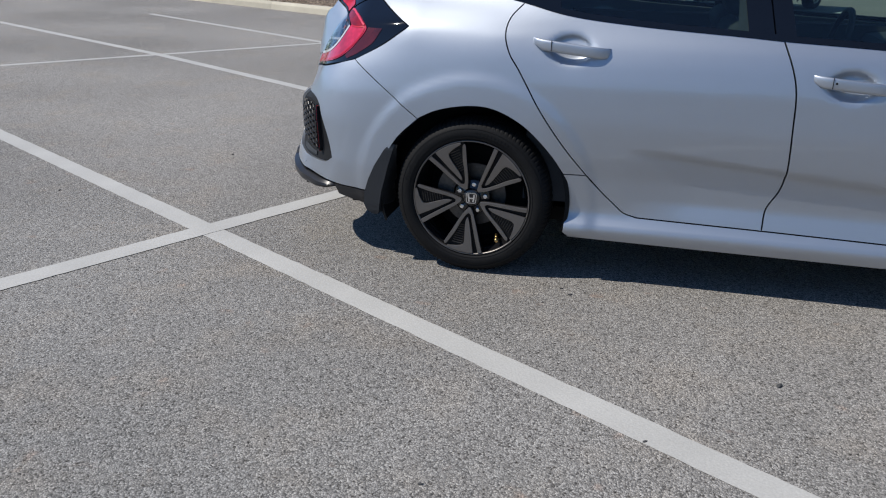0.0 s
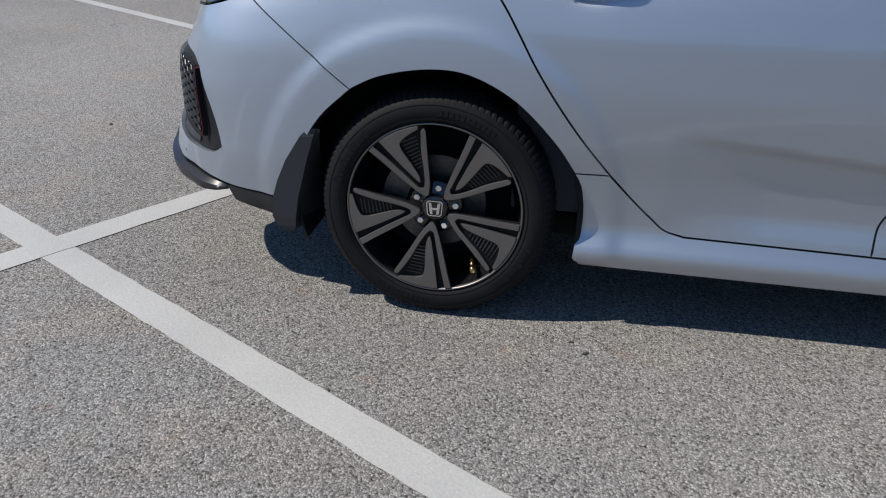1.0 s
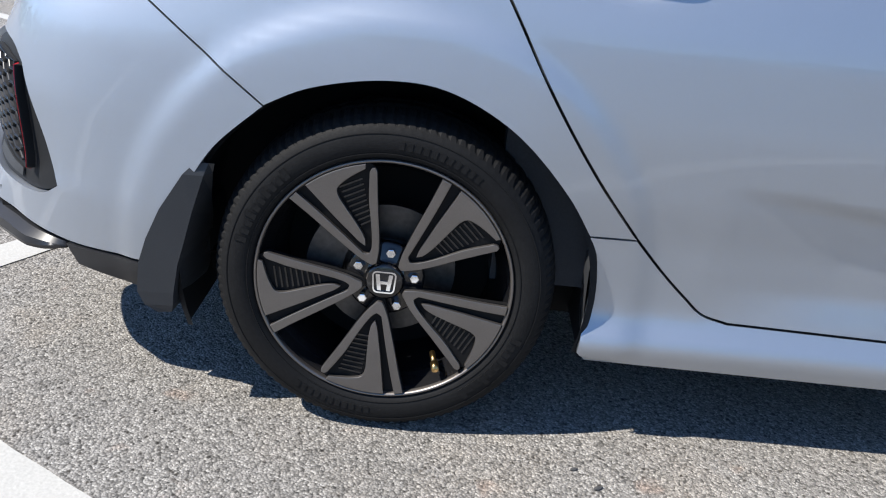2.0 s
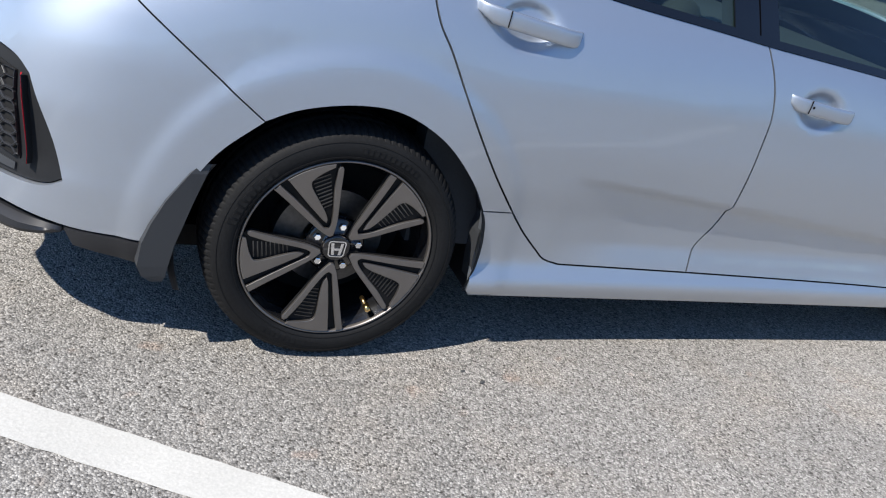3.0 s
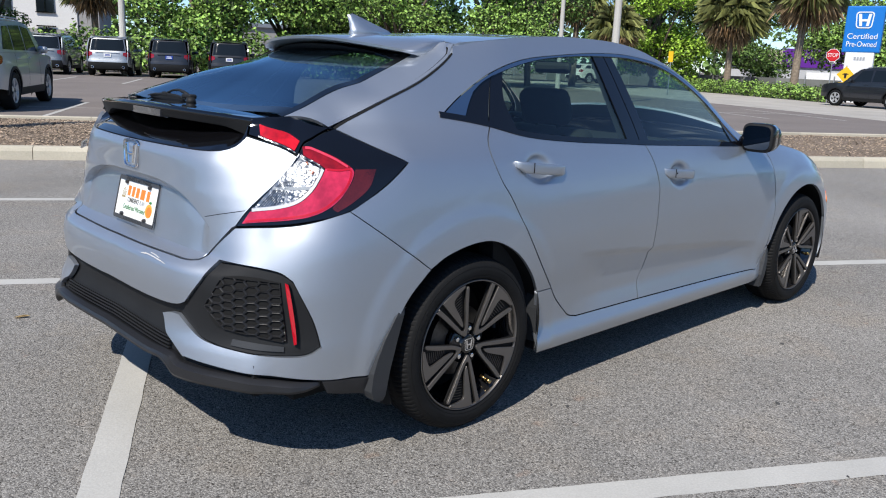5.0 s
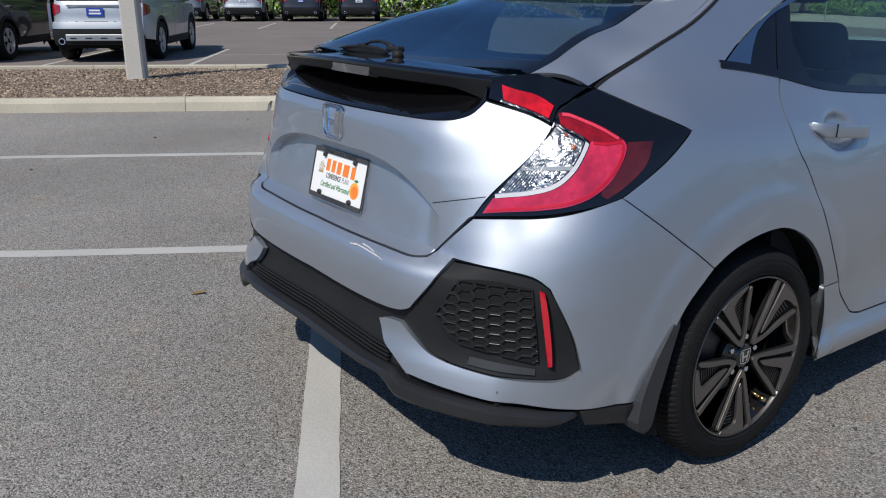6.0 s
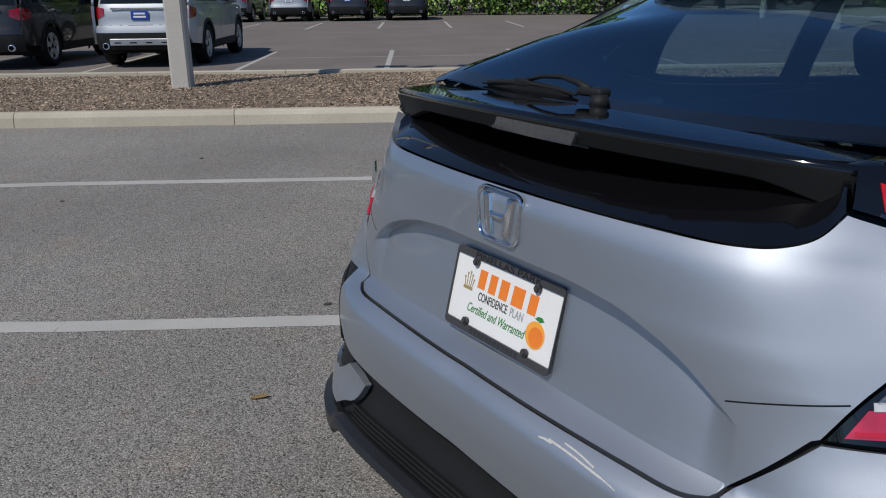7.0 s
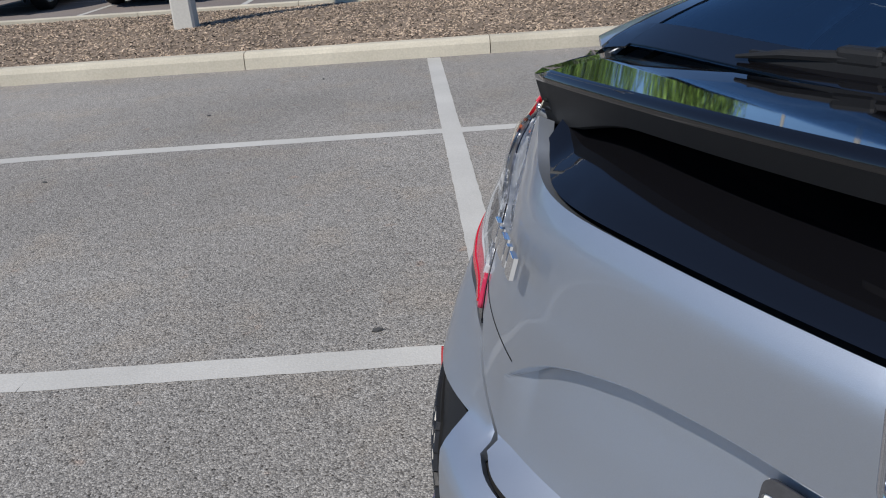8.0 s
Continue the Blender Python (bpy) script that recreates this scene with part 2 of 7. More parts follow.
ASPHALT = asphalt_material("worn_asphalt", (0.310, 0.293, 0.268), (0.400, 0.380, 0.348), (1.15, 1.05, 0.93))
FAR_ASPHALT = material("old_asphalt", (0.185, 0.160, 0.145), 0.9, grain=0.2, grain_scale=40, patch=0.14, patch_scale=0.5)
PALE_ROAD = material("pale_road_concrete", (0.40, 0.375, 0.335), 0.9, grain=0.12, grain_scale=30, patch=0.16, patch_scale=0.6)
LINE_PAINT = material("white_line_paint", (0.450, 0.440, 0.408), 0.7, grain=0.10, grain_scale=160, patch=0.10, patch_scale=2.5, bump=0.001, bump_scale=110)
CONCRETE = material("kerb_concrete", (0.47, 0.43, 0.34), 0.85, grain=0.10, grain_scale=60, patch=0.12, patch_scale=2.2, bump=0.002, bump_scale=70, per_object=0.05)
POST_CONCRETE = material("post_concrete", (0.50, 0.48, 0.43), 0.8, grain=0.07, grain_scale=40, patch=0.08, patch_scale=1.5, bump=0.001, bump_scale=60)
MULCH_BED = material("mulch_bed", (0.19, 0.145, 0.105), 0.95, grain=0.4, grain_scale=30, patch=0.25, patch_scale=0.8, bump=0.01, bump_scale=25)
MULCH = material("mulch_chips", (0.33, 0.255, 0.185), 0.9, per_island=0.5, grain=0.15, grain_scale=60, patch=0.25, patch_scale=0.7)
BARK = material("bark", (0.13, 0.10, 0.075), 0.9, grain=0.35, grain_scale=14, patch=0.2, bump=0.02, bump_scale=9)
PALM_BARK = material("palm_bark", (0.24, 0.19, 0.14), 0.9, grain=0.3, grain_scale=10, patch=0.2, bump=0.02, bump_scale=8)
LEAF = material("leaf_green", (0.18, 0.29, 0.06), 0.55, per_island=0.55, patch=0.3, patch_scale=0.5)
LEAF_BRIGHT = material("bright_leaf_green", (0.225, 0.360, 0.038), 0.55, per_island=0.45, patch=0.25, patch_scale=0.6)
LEAF_DARK = material("dark_leaf_green", (0.095, 0.165, 0.036), 0.6, per_island=0.5, patch=0.3, patch_scale=0.5)
FROND = material("palm_frond", (0.205, 0.220, 0.078), 0.5, per_island=0.45, patch=0.15)
DEAD_FROND = material("dead_frond", (0.30, 0.21, 0.12), 0.8, per_island=0.4, patch=0.2)
STUCCO = material("white_stucco", (0.72, 0.71, 0.68), 0.85, grain=0.05, grain_scale=8, patch=0.06, patch_scale=0.3)
STUCCO_GREY = material("grey_stucco", (0.33, 0.32, 0.31), 0.85, grain=0.06, grain_scale=8, patch=0.06, patch_scale=0.3)
BLOCK_GREY = material("pale_grey_wall", (0.45, 0.46, 0.47), 0.85, grain=0.06, grain_scale=6, patch=0.08, patch_scale=0.4)
PURPLE = material("purple_fascia", (0.11, 0.015, 0.26), 0.5, patch=0.05, patch_scale=0.5)
ROOF_TAN = material("tan_shingle", (0.36, 0.31, 0.25), 0.9, grain=0.12, grain_scale=8, patch=0.1)
SIGN_BLUE = material("sign_blue", (0.01, 0.17, 0.55), 0.35, patch=0.04, patch_scale=0.7)
SIGN_WHITE = material("sign_white", (0.78, 0.78, 0.77), 0.45, patch=0.04)
SIGN_RED = material("sign_red", (0.55, 0.015, 0.02), 0.4, patch=0.05)
SIGN_YELLOW = material("sign_yellow", (0.85, 0.50, 0.02), 0.4, patch=0.05)
FENCE_GREY = material("weathered_fence", (0.15, 0.155, 0.145), 0.8, grain=0.15, grain_scale=30, patch=0.2, patch_scale=0.8, per_object=0.15)
GALV = material("galvanised_steel", (0.45, 0.46, 0.46), 0.45, 0.8, grain=0.1, patch=0.12)
WINDOW_DARK = material("window_dark_glass", (0.010, 0.014, 0.018), 0.06, spec=0.35, patch=0.2, patch_scale=0.4)
DRY_LEAF = material("dry_leaf", (0.45, 0.33, 0.16), 0.7, patch=0.2, patch_scale=40)
STAIN = material("dark_stain", (0.06, 0.06, 0.06), 0.9, grain=0.3, grain_scale=120)
ALLOY = material("silver_alloy_wheel", (0.5, 0.5, 0.5), 0.35, 0.4, patch=0.1)

# ---- mesh helpers ----
from mathutils.geometry import delaunay_2d_cdt


def finish(name, mesh, mat, parent=None, label="", smooth=True):
    ob = new(name, mesh)
    if mat is not None:
        mesh.materials.append(mat)
    if smooth:
        for p in mesh.polygons:
            p.use_smooth = True
    if parent is not None:
        ob.parent = parent
    if label:
        tagged(ob, label)
    return ob


def part(name, bm, mat, parent=None, label="", smooth=False):
    mesh = bpy.data.meshes.new(name)
    bm.to_mesh(mesh)
    bm.free()
    return finish(name, mesh, mat, parent, label, smooth)


def from_lists(name, verts, faces, mat, parent=None, label="", smooth=False):
    mesh = bpy.data.meshes.new(name)
    mesh.from_pydata([tuple(map(float, v)) for v in verts], [], [tuple(map(int, f)) for f in faces])
    mesh.update()
    return finish(name, mesh, mat, parent, label, smooth)


def thing(name, label, category, m=None, group="", kind=""):
    ob = tagged(new(name), label, category, group, kind)
    if m is not None:
        ob.matrix_world = m
    return ob


def box(size, centre=(0, 0, 0), bevel=0.0, segs=2, m=None):
    bm = bmesh.new()
    bmesh.ops.create_cube(bm, size=1)
    bmesh.ops.scale(bm, vec=size, verts=bm.verts)
    bmesh.ops.translate(bm, vec=centre, verts=bm.verts)
    if bevel:
        bmesh.ops.bevel(bm, geom=bm.edges[:], offset=bevel, segments=segs, profile=0.5, affect="EDGES")
    if m is not None:
        bmesh.ops.transform(bm, matrix=m, verts=bm.verts)
    return bm


def join(*parts):
    out = bmesh.new()
    for p in parts:
        me = bpy.data.meshes.new("tmp")
        p.to_mesh(me)
        p.free()
        out.from_mesh(me)
        bpy.data.meshes.remove(me)
    return out


def tube(points, radii, sides=10, cap=True):
    """A tapered tube along a line of points."""
    bm = bmesh.new()
    pts = [Vector(p) for p in points]
    rings = []
    for i, p in enumerate(pts):
        d = (pts[min(i + 1, len(pts) - 1)] - pts[max(i - 1, 0)]).normalized()
        a = d.orthogonal().normalized() if abs(d.z) > 0.98 else d.cross(Vector((0, 0, 1))).normalized()
        b = d.cross(a)
        r = radii[i] if isinstance(radii, (list, tuple)) else radii
        rings.append([bm.verts.new(p + (a * math.cos(k * math.tau / sides) + b * math.sin(k * math.tau / sides)) * r) for k in range(sides)])
    for r0, r1 in zip(rings, rings[1:]):
        for k in range(sides):
            bm.faces.new((r0[k], r0[(k + 1) % sides], r1[(k + 1) % sides], r1[k]))
    if cap:
        bm.faces.new(rings[0][::-1]), bm.faces.new(rings[-1])
    bmesh.ops.recalc_face_normals(bm, faces=bm.faces)
    return bm


def lathe(profile, segs=64, closed=False):
    """Turns (radius, y) points about the y axis."""
    bm = bmesh.new()
    rings = [[bm.verts.new((r * math.cos(k * math.tau / segs), y, r * math.sin(k * math.tau / segs))) for k in range(segs)] for r, y in profile]
    pairs = list(zip(rings, rings[1:])) + ([(rings[-1], rings[0])] if closed else [])
    for r0, r1 in pairs:
        for k in range(segs):
            bm.faces.new((r0[k], r0[(k + 1) % segs], r1[(k + 1) % segs], r1[k]))
    bmesh.ops.recalc_face_normals(bm, faces=bm.faces)
    return bm


def loft(rings, cap=True, closed=True):
    bm = bmesh.new()
    vs = [[bm.verts.new(p) for p in ring] for ring in rings]
    n = len(vs[0])
    for r0, r1 in zip(vs, vs[1:]):
        for k in range(n if closed else n - 1):
            bm.faces.new((r0[k], r0[(k + 1) % n], r1[(k + 1) % n], r1[k]))
    if cap and closed:
        bm.faces.new(vs[0][::-1]), bm.faces.new(vs[-1])
    bmesh.ops.recalc_face_normals(bm, faces=bm.faces)
    return bm


def prism(poly, depth, m=None, bevel=0.0):
    """A flat polygon (x, y) from z = 0 to z = depth."""
    bm = bmesh.new()
    lo = [bm.verts.new((x, y, 0)) for x, y in poly]
    hi = [bm.verts.new((x, y, depth)) for x, y in poly]
    n = len(poly)
    bm.faces.new(lo[::-1]), bm.faces.new(hi)
    for i in range(n):
        bm.faces.new((lo[i], lo[(i + 1) % n], hi[(i + 1) % n], hi[i]))
    bmesh.ops.recalc_face_normals(bm, faces=bm.faces)
    if bevel:
        bmesh.ops.bevel(bm, geom=[e for e in bm.edges if all(abs(v.co.z - depth) < 1e-6 for v in e.verts)], offset=bevel, segments=2, profile=0.5, affect="EDGES")
    if m is not None:
        bmesh.ops.transform(bm, matrix=m, verts=bm.verts)
    return bm


def smooth_curve(pts, step):
    """Catmull-Rom through the points, cut into pieces of about the given length."""
    p = [np.array(q, float) for q in pts]
    if len(p) == 2:
        n = max(1, int(math.ceil(np.linalg.norm(p[1] - p[0]) / step)))
        return [p[0] + (p[1] - p[0]) * i / n for i in range(n + 1)]
    ext = [2 * p[0] - p[1]] + p + [2 * p[-1] - p[-2]]
    out = []
    for a, b, c, d in zip(ext, ext[1:], ext[2:], ext[3:]):
        ta = np.linalg.norm(b - a) ** 0.5 + 1e-9
        tb = np.linalg.norm(c - b) ** 0.5 + 1e-9
        tc = np.linalg.norm(d - c) ** 0.5 + 1e-9
        m1 = (b - a) / ta - (c - a) / (ta + tb) + (c - b) / tb
        m2 = (c - b) / tb - (d - b) / (tb + tc) + (d - c) / tc
        m1, m2 = m1 * tb, m2 * tb
        n = max(1, int(math.ceil(np.linalg.norm(c - b) / step)))
        for i in range(n):
            t = i / n
            out.append((2 * t ** 3 - 3 * t ** 2 + 1) * b + (t ** 3 - 2 * t ** 2 + t) * m1 + (-2 * t ** 3 + 3 * t ** 2) * c + (t ** 3 - t ** 2) * m2)
    out.append(p[-1])
    return out


def outline(curves, step):
    """A closed loop from curves that are smooth in themselves and meet in corners."""
    loop = []
    for c in curves:
        loop += smooth_curve(c, step)[:-1]
    last = np.array(curves[-1][-1])
    if np.linalg.norm(last - loop[0]) > 1e-4:
        loop.append(last)
    pts = np.array(loop)
    area = np.sum(pts[:, 0] * np.roll(pts[:, 1], -1) - pts[:, 1] * np.roll(pts[:, 0], -1))
    return pts if area > 0 else pts[::-1]


def shrink(pts, gap):
    d = np.roll(pts, -1, 0) - np.roll(pts, 1, 0)
    n = np.stack([-d[:, 1], d[:, 0]], 1) / (np.linalg.norm(d, axis=1, keepdims=True) + 1e-12)
    return pts + n * gap


def inside(poly, q):
    x, y = q[:, 0], q[:, 1]
    ok = np.zeros(len(q), bool)
    for (x0, y0), (x1, y1) in zip(poly, np.roll(poly, -1, 0)):
        hit = ((y0 > y) != (y1 > y)) & (x < (x1 - x0) * (y - y0) / (y1 - y0 + 1e-15) + x0)
        ok ^= hit
    return ok


def sheet(curves, shape, step=0.02, gap=0.0025, thick=0.012, out=0.0, flip=False, mirror=False, closed=None, extra=None):
    """A panel cut from a curved surface: shape(a, b) gives places; edges are folded back by thick."""
    poly = closed if closed is not None else outline(curves, step)
    poly = shrink(poly, gap) if gap else poly
    lo, hi = poly.min(0), poly.max(0)
    gx, gy = np.meshgrid(np.arange(lo[0] + step / 2, hi[0], step), np.arange(lo[1] + step / 2, hi[1], step))
    q = np.stack([gx.ravel(), gy.ravel()], 1)
    if len(q):
        q = q[inside(poly, q)]
        near = np.full(len(q), 9.0)
        for p in poly:
            near = np.minimum(near, ((q - p) ** 2).sum(1))
        q = q[near > (0.45 * step) ** 2]
    if extra is not None:
        extra = extra[inside(poly, extra)]
        far = np.full(len(q), 9.0)
        for p in extra:
            far = np.minimum(far, ((q - p) ** 2).sum(1))
        q = np.concatenate([q[far > (0.5 * step) ** 2], extra])
    allp = np.concatenate([poly, q]) if len(q) else poly
    v2, _, faces, orig, _, _ = delaunay_2d_cdt([Vector((float(a), float(b))) for a, b in allp], [], [list(range(len(poly)))], 1, 1e-7)
    v2 = np.array([(v.x, v.y) for v in v2])
    e = 1e-4
    p3 = shape(v2[:, 0], v2[:, 1])
    nrm = np.cross(shape(v2[:, 0] + e, v2[:, 1]) - shape(v2[:, 0] - e, v2[:, 1]), shape(v2[:, 0], v2[:, 1] + e) - shape(v2[:, 0], v2[:, 1] - e))
    nrm /= np.linalg.norm(nrm, axis=1, keepdims=True) + 1e-12
    if flip:
        nrm = -nrm
    p3 = p3 + nrm * out
    index = {}
    for i, o in enumerate(orig):
        for k in o:
            index.setdefault(k, i)
    rim = [index[k] for k in range(len(poly)) if k in index]
    rim = [a for a, b in zip(rim, rim[1:] + rim[:1]) if a != b]
    back = p3[rim] - nrm[rim] * thick
    if mirror:
        p3, back = p3 * (1, -1, 1), back * (1, -1, 1)
    bm = bmesh.new()
    vs = [bm.verts.new(p) for p in p3]
    bs = [bm.verts.new(p) for p in back]
    turn = flip != mirror
    for f in faces:
        try:
            bm.faces.new([vs[i] for i in (f[::-1] if turn else f)])
        except ValueError:
            pass
    n = len(rim)
    if thick:
        for i in range(n):
            j = (i + 1) % n
            quad = [vs[rim[i]], bs[i], bs[j], vs[rim[j]]]
            try:
                bm.faces.new(quad[::-1] if turn else quad)
            except ValueError:
                pass
        for i in range(n):
            ed = bm.edges.get((vs[rim[i]], vs[rim[(i + 1) % n]]))
            if ed:
                ed.smooth = False
    else:
        for b in bs:
            bm.verts.remove(b)
    return bm


def ribbon(pts, shape, width, out=0.002, thick=0.004, step=0.02, mirror=False, closed=False):
    """A narrow strip that follows a line on a surface."""
    c = np.array(smooth_curve(pts, step))
    d = np.gradient(c, axis=0)
    n = np.stack([-d[:, 1], d[:, 0]], 1) / (np.linalg.norm(d, axis=1, keepdims=True) + 1e-12)
    a, b = c + n * width / 2, c - n * width / 2
    return sheet(None, shape, step, 0, thick, out, mirror=mirror, closed=(lambda p: p if np.sum(p[:, 0] * np.roll(p[:, 1], -1) - p[:, 1] * np.roll(p[:, 0], -1)) > 0 else p[::-1])(np.concatenate([a, b[::-1]])))


def lettering(name, body, size, mat, m, parent=None, extrude=0.0006, width=None, align="CENTER", shear=0.0):
    cu = bpy.data.curves.new(name, "FONT")
    cu.body, cu.size, cu.extrude, cu.align_x, cu.align_y, cu.shear = body, size, extrude, align, "CENTER", shear
    cu.materials.append(mat)
    ob = new(name, cu)
    ob.matrix_world = m
    if width:
        bpy.context.view_layer.update()
        if ob.dimensions.x > 1e-6:
            ob.scale = (width / ob.dimensions.x, 1, 1)
    if parent is not None:
        ob.parent = parent
    return ob

# ---- ground: stalls run along u, their rows along v ----
ORIGIN, U, V = Vector((-1.398, -0.686, 0)), Vector((0.871, -0.491, 0)), Vector((0.491, 0.871, 0))
GRID = Matrix(((U.x, V.x, 0, ORIGIN.x), (U.y, V.y, 0, ORIGIN.y), (0, 0, 1, 0), (0, 0, 0, 1)))
RISE = 0.02


def on_grid(u, v, z=0.0, turn=0.0):
    return GRID @ pose(u, v, z, 0, 0, turn)


def build_ground():
    vs, fs = [], []
    rows = [(-900, 0), (-60, 0), (-14, 0), (8.0, 0), (8.02, 0)]
    rows += [(12.36, 0), (12.6, RISE), (40, RISE), (120, RISE), (900, RISE)]
    cols = (-900, -60, -12, -6, 0, 6, 12, 24, 60, 900)
    for v, z in rows:
        for u in cols:
            vs.append((u, v, z))
    n = len(cols)
    for i in range(len(rows) - 1):
        for j in range(n - 1):
            fs.append((i * n + j, i * n + j + 1, (i + 1) * n + j + 1, (i + 1) * n + j))
    ob = from_lists("ground", vs, fs, ASPHALT)
    ob.matrix_world = GRID
    ob.data.materials.append(FAR_ASPHALT)
    for p in ob.data.polygons:
        if p.center.y > 12.4:
            p.material_index = 1
    return tagged(ob, "worn grey asphalt parking lot with tan wear", "parking lot", kind="structure")


build_ground()


def stripe(u0, v0, u1, v1, width=0.113, z=0.0015, ragged=0.0022, mat=None):
    """A painted line with slightly uneven edges."""
    a, b = np.array((u0, v0), float), np.array((u1, v1), float)
    d = (b - a) / np.linalg.norm(b - a)
    n = np.array((-d[1], d[0]))
    k = max(2, int(np.linalg.norm(b - a) / 0.05))
    rng = random.Random(int(1000 * (u0 + 3 * v0 + 7 * u1)))
    vs, fs = [], []
    for i in range(k + 1):
        c = a + (b - a) * i / k
        for s in (-1, 1):
            p = c + n * s * (width / 2 + rng.uniform(-ragged, ragged))
            vs.append((p[0], p[1], z))
    for i in range(k):
        fs.append((2 * i, 2 * i + 2, 2 * i + 3, 2 * i + 1))
    ob = from_lists("painted_line", vs, fs, mat or LINE_PAINT)
    ob.matrix_world = GRID
    return tagged(ob, "worn white painted parking stall line on asphalt", "road marking", "parking stall lines", "structure")


for u0, v0, u1, v1, z in ((-11.3, 0.0, 6.0, 0.0, .0015), (-1.5, 2.68, 6.0, 2.68, .0015), (-5.86, 2.865, -1.5, 2.68, .0018), (-11.3, 2.84, -5.86, 2.865, .0015),
                          (-2.6, 5.36, 6.0, 5.36, .0015), (-5.56, 5.20, -2.6, 5.36, .0018), (-11.3, 5.52, -5.56, 5.20, .0015), (-11.3, -2.68, 6.0, -2.68, .0015)):
    stripe(u0, v0, u1, v1, z=z)
stripe(0.327, -8, -0.131, 7.96, 0.122, 0.0028)
stripe(-6.95, -6.5, -5.27, 7.96, z=0.0028)
for k in range(-5, 3):
    stripe(-0.45 + 2.65 * k, 12.7, -0.45 + 2.65 * k, 18.4, 0.10, RISE + 0.003)
    stripe(-1.2 + 2.65 * k, 29.5, -1.2 + 2.65 * k, 35.5, 0.10, RISE + 0.003)
stripe(-14, 16.2, 12, 17.0, 0.05, RISE + 0.002)
for k in range(6):
    stripe(13 + 2.7 * k, 19.0, 13 + 2.7 * k, 24.5, 0.10, RISE + 0.003)
stripe(12, 21.7, 32, 21.7, 0.10, RISE + 0.006)

apron = from_lists("access_road", [(20.3, 12.7, RISE + .004), (29.0, 12.7, RISE + .004), (29.0, 60, RISE + .004), (20.3, 60, RISE + .004), (19.2, 36, RISE + .004), (20.0, 24, RISE + .004)], [(0, 1, 2, 3, 4, 5)], PALE_ROAD)
apron.matrix_world = GRID
tagged(apron, "pale worn concrete exit road past the lot", "road", kind="structure")

# ---- planting island with its kerbs ----
def kerb_piece(length):
    prof = [(0, 0), (0.01, 0.10), (0.03, 0.135), (0.06, 0.15), (0.16, 0.15), (0.19, 0.14), (0.19, -0.02), (0, -0.02)]
    g = 0.004
    bm = loft([[(x, y, z) for y, z in prof] for x in (g, 0.02, length - 0.02, length - g)])
    me = bpy.data.meshes.new("kerb_stone")
    bm.to_mesh(me)
    bm.free()
    me.materials.append(CONCRETE)
    return me


kerb = thing("kerb", "pale beige concrete kerb round the planting island", "kerb", kind="structure")
near_piece = kerb_piece(2.28)
for i in range(-5, 12):
    ob = new("kerb_stone", near_piece)
    ob.parent, ob.matrix_world = kerb, on_grid(-1.88 - 2.28 + 2.28 * i, 8.0)
    ob = new("kerb_stone", near_piece)
    ob.parent, ob.matrix_world = kerb, on_grid(0.3 + 2.28 * i, 12.5, 0.01, 180)
end_piece = kerb_piece(4.2)
ob = new("kerb_stone", end_piece)
ob.parent, ob.matrix_world = kerb, on_grid(-13.4, 12.35, 0.005, -90)

bed_v = np.linspace(8.17, 12.34, 18)
bed_u = np.linspace(-13.3, 23.0, 90)
vs = [(u, v, 0.10 + 0.05 * math.sin((v - 8.15) / 4.2 * math.pi) + 0.02 * noise.noise((u * 1.3, v * 1.3, 0))) for v in bed_v for u in bed_u]
fs = [(i * 90 + j, i * 90 + j + 1, (i + 1) * 90 + j + 1, (i + 1) * 90 + j) for i in range(17) for j in range(89)]
bed = from_lists("mulch_bed", vs, fs, MULCH_BED, smooth=True)
bed.matrix_world = GRID
tagged(bed, "brown bark mulch bed of the planting island", "mulch bed", kind="structure")


def chips(count, u0, u1, v0, v1, seed):
    rng = random.Random(seed)
    vs, fs = [], []
    for _ in range(count):
        u, v = rng.uniform(u0, u1), rng.uniform(v0, v1)
        z = 0.11 + 0.05 * math.sin((v - 8.15) / 4.2 * math.pi) + 0.02 * noise.noise((u * 1.3, v * 1.3, 0))
        m = Matrix.Translation((u, v, z)) @ Euler((rng.uniform(-.6, .6), rng.uniform(-.6, .6), rng.uniform(0, 6.3))).to_matrix().to_4x4()
        l, w, h = rng.uniform(.008, .024), rng.uniform(.003, .007), rng.uniform(.0015, .004)
        o = len(vs)
        vs += [m @ Vector(p) for p in ((-l, -w, -h), (l, -w * .6, -h), (l * .8, w, -h), (-l * .9, w * .8, -h), (-l * .9, -w * .8, h), (l * .9, -w * .5, h), (l * .7, w * .8, h), (-l * .8, w * .6, h))]
        fs += [tuple(o + i for i in f) for f in ((4, 5, 6, 7), (0, 1, 5, 4), (1, 2, 6, 5), (2, 3, 7, 6), (3, 0, 4, 7))]
    return vs, fs


vs, fs = chips(44000, -13.2, 6.5, 8.2, 12.3, 5)
v2, f2 = chips(11000, 6.5, 22.5, 8.2, 12.3, 6)
fs += [tuple(i + len(vs) for i in f) for f in f2]
mulch = from_lists("mulch_chips", vs + v2, fs, MULCH)
mulch.matrix_world = GRID
tagged(mulch, "loose brown and tan bark mulch chips", "mulch", kind="stuff")

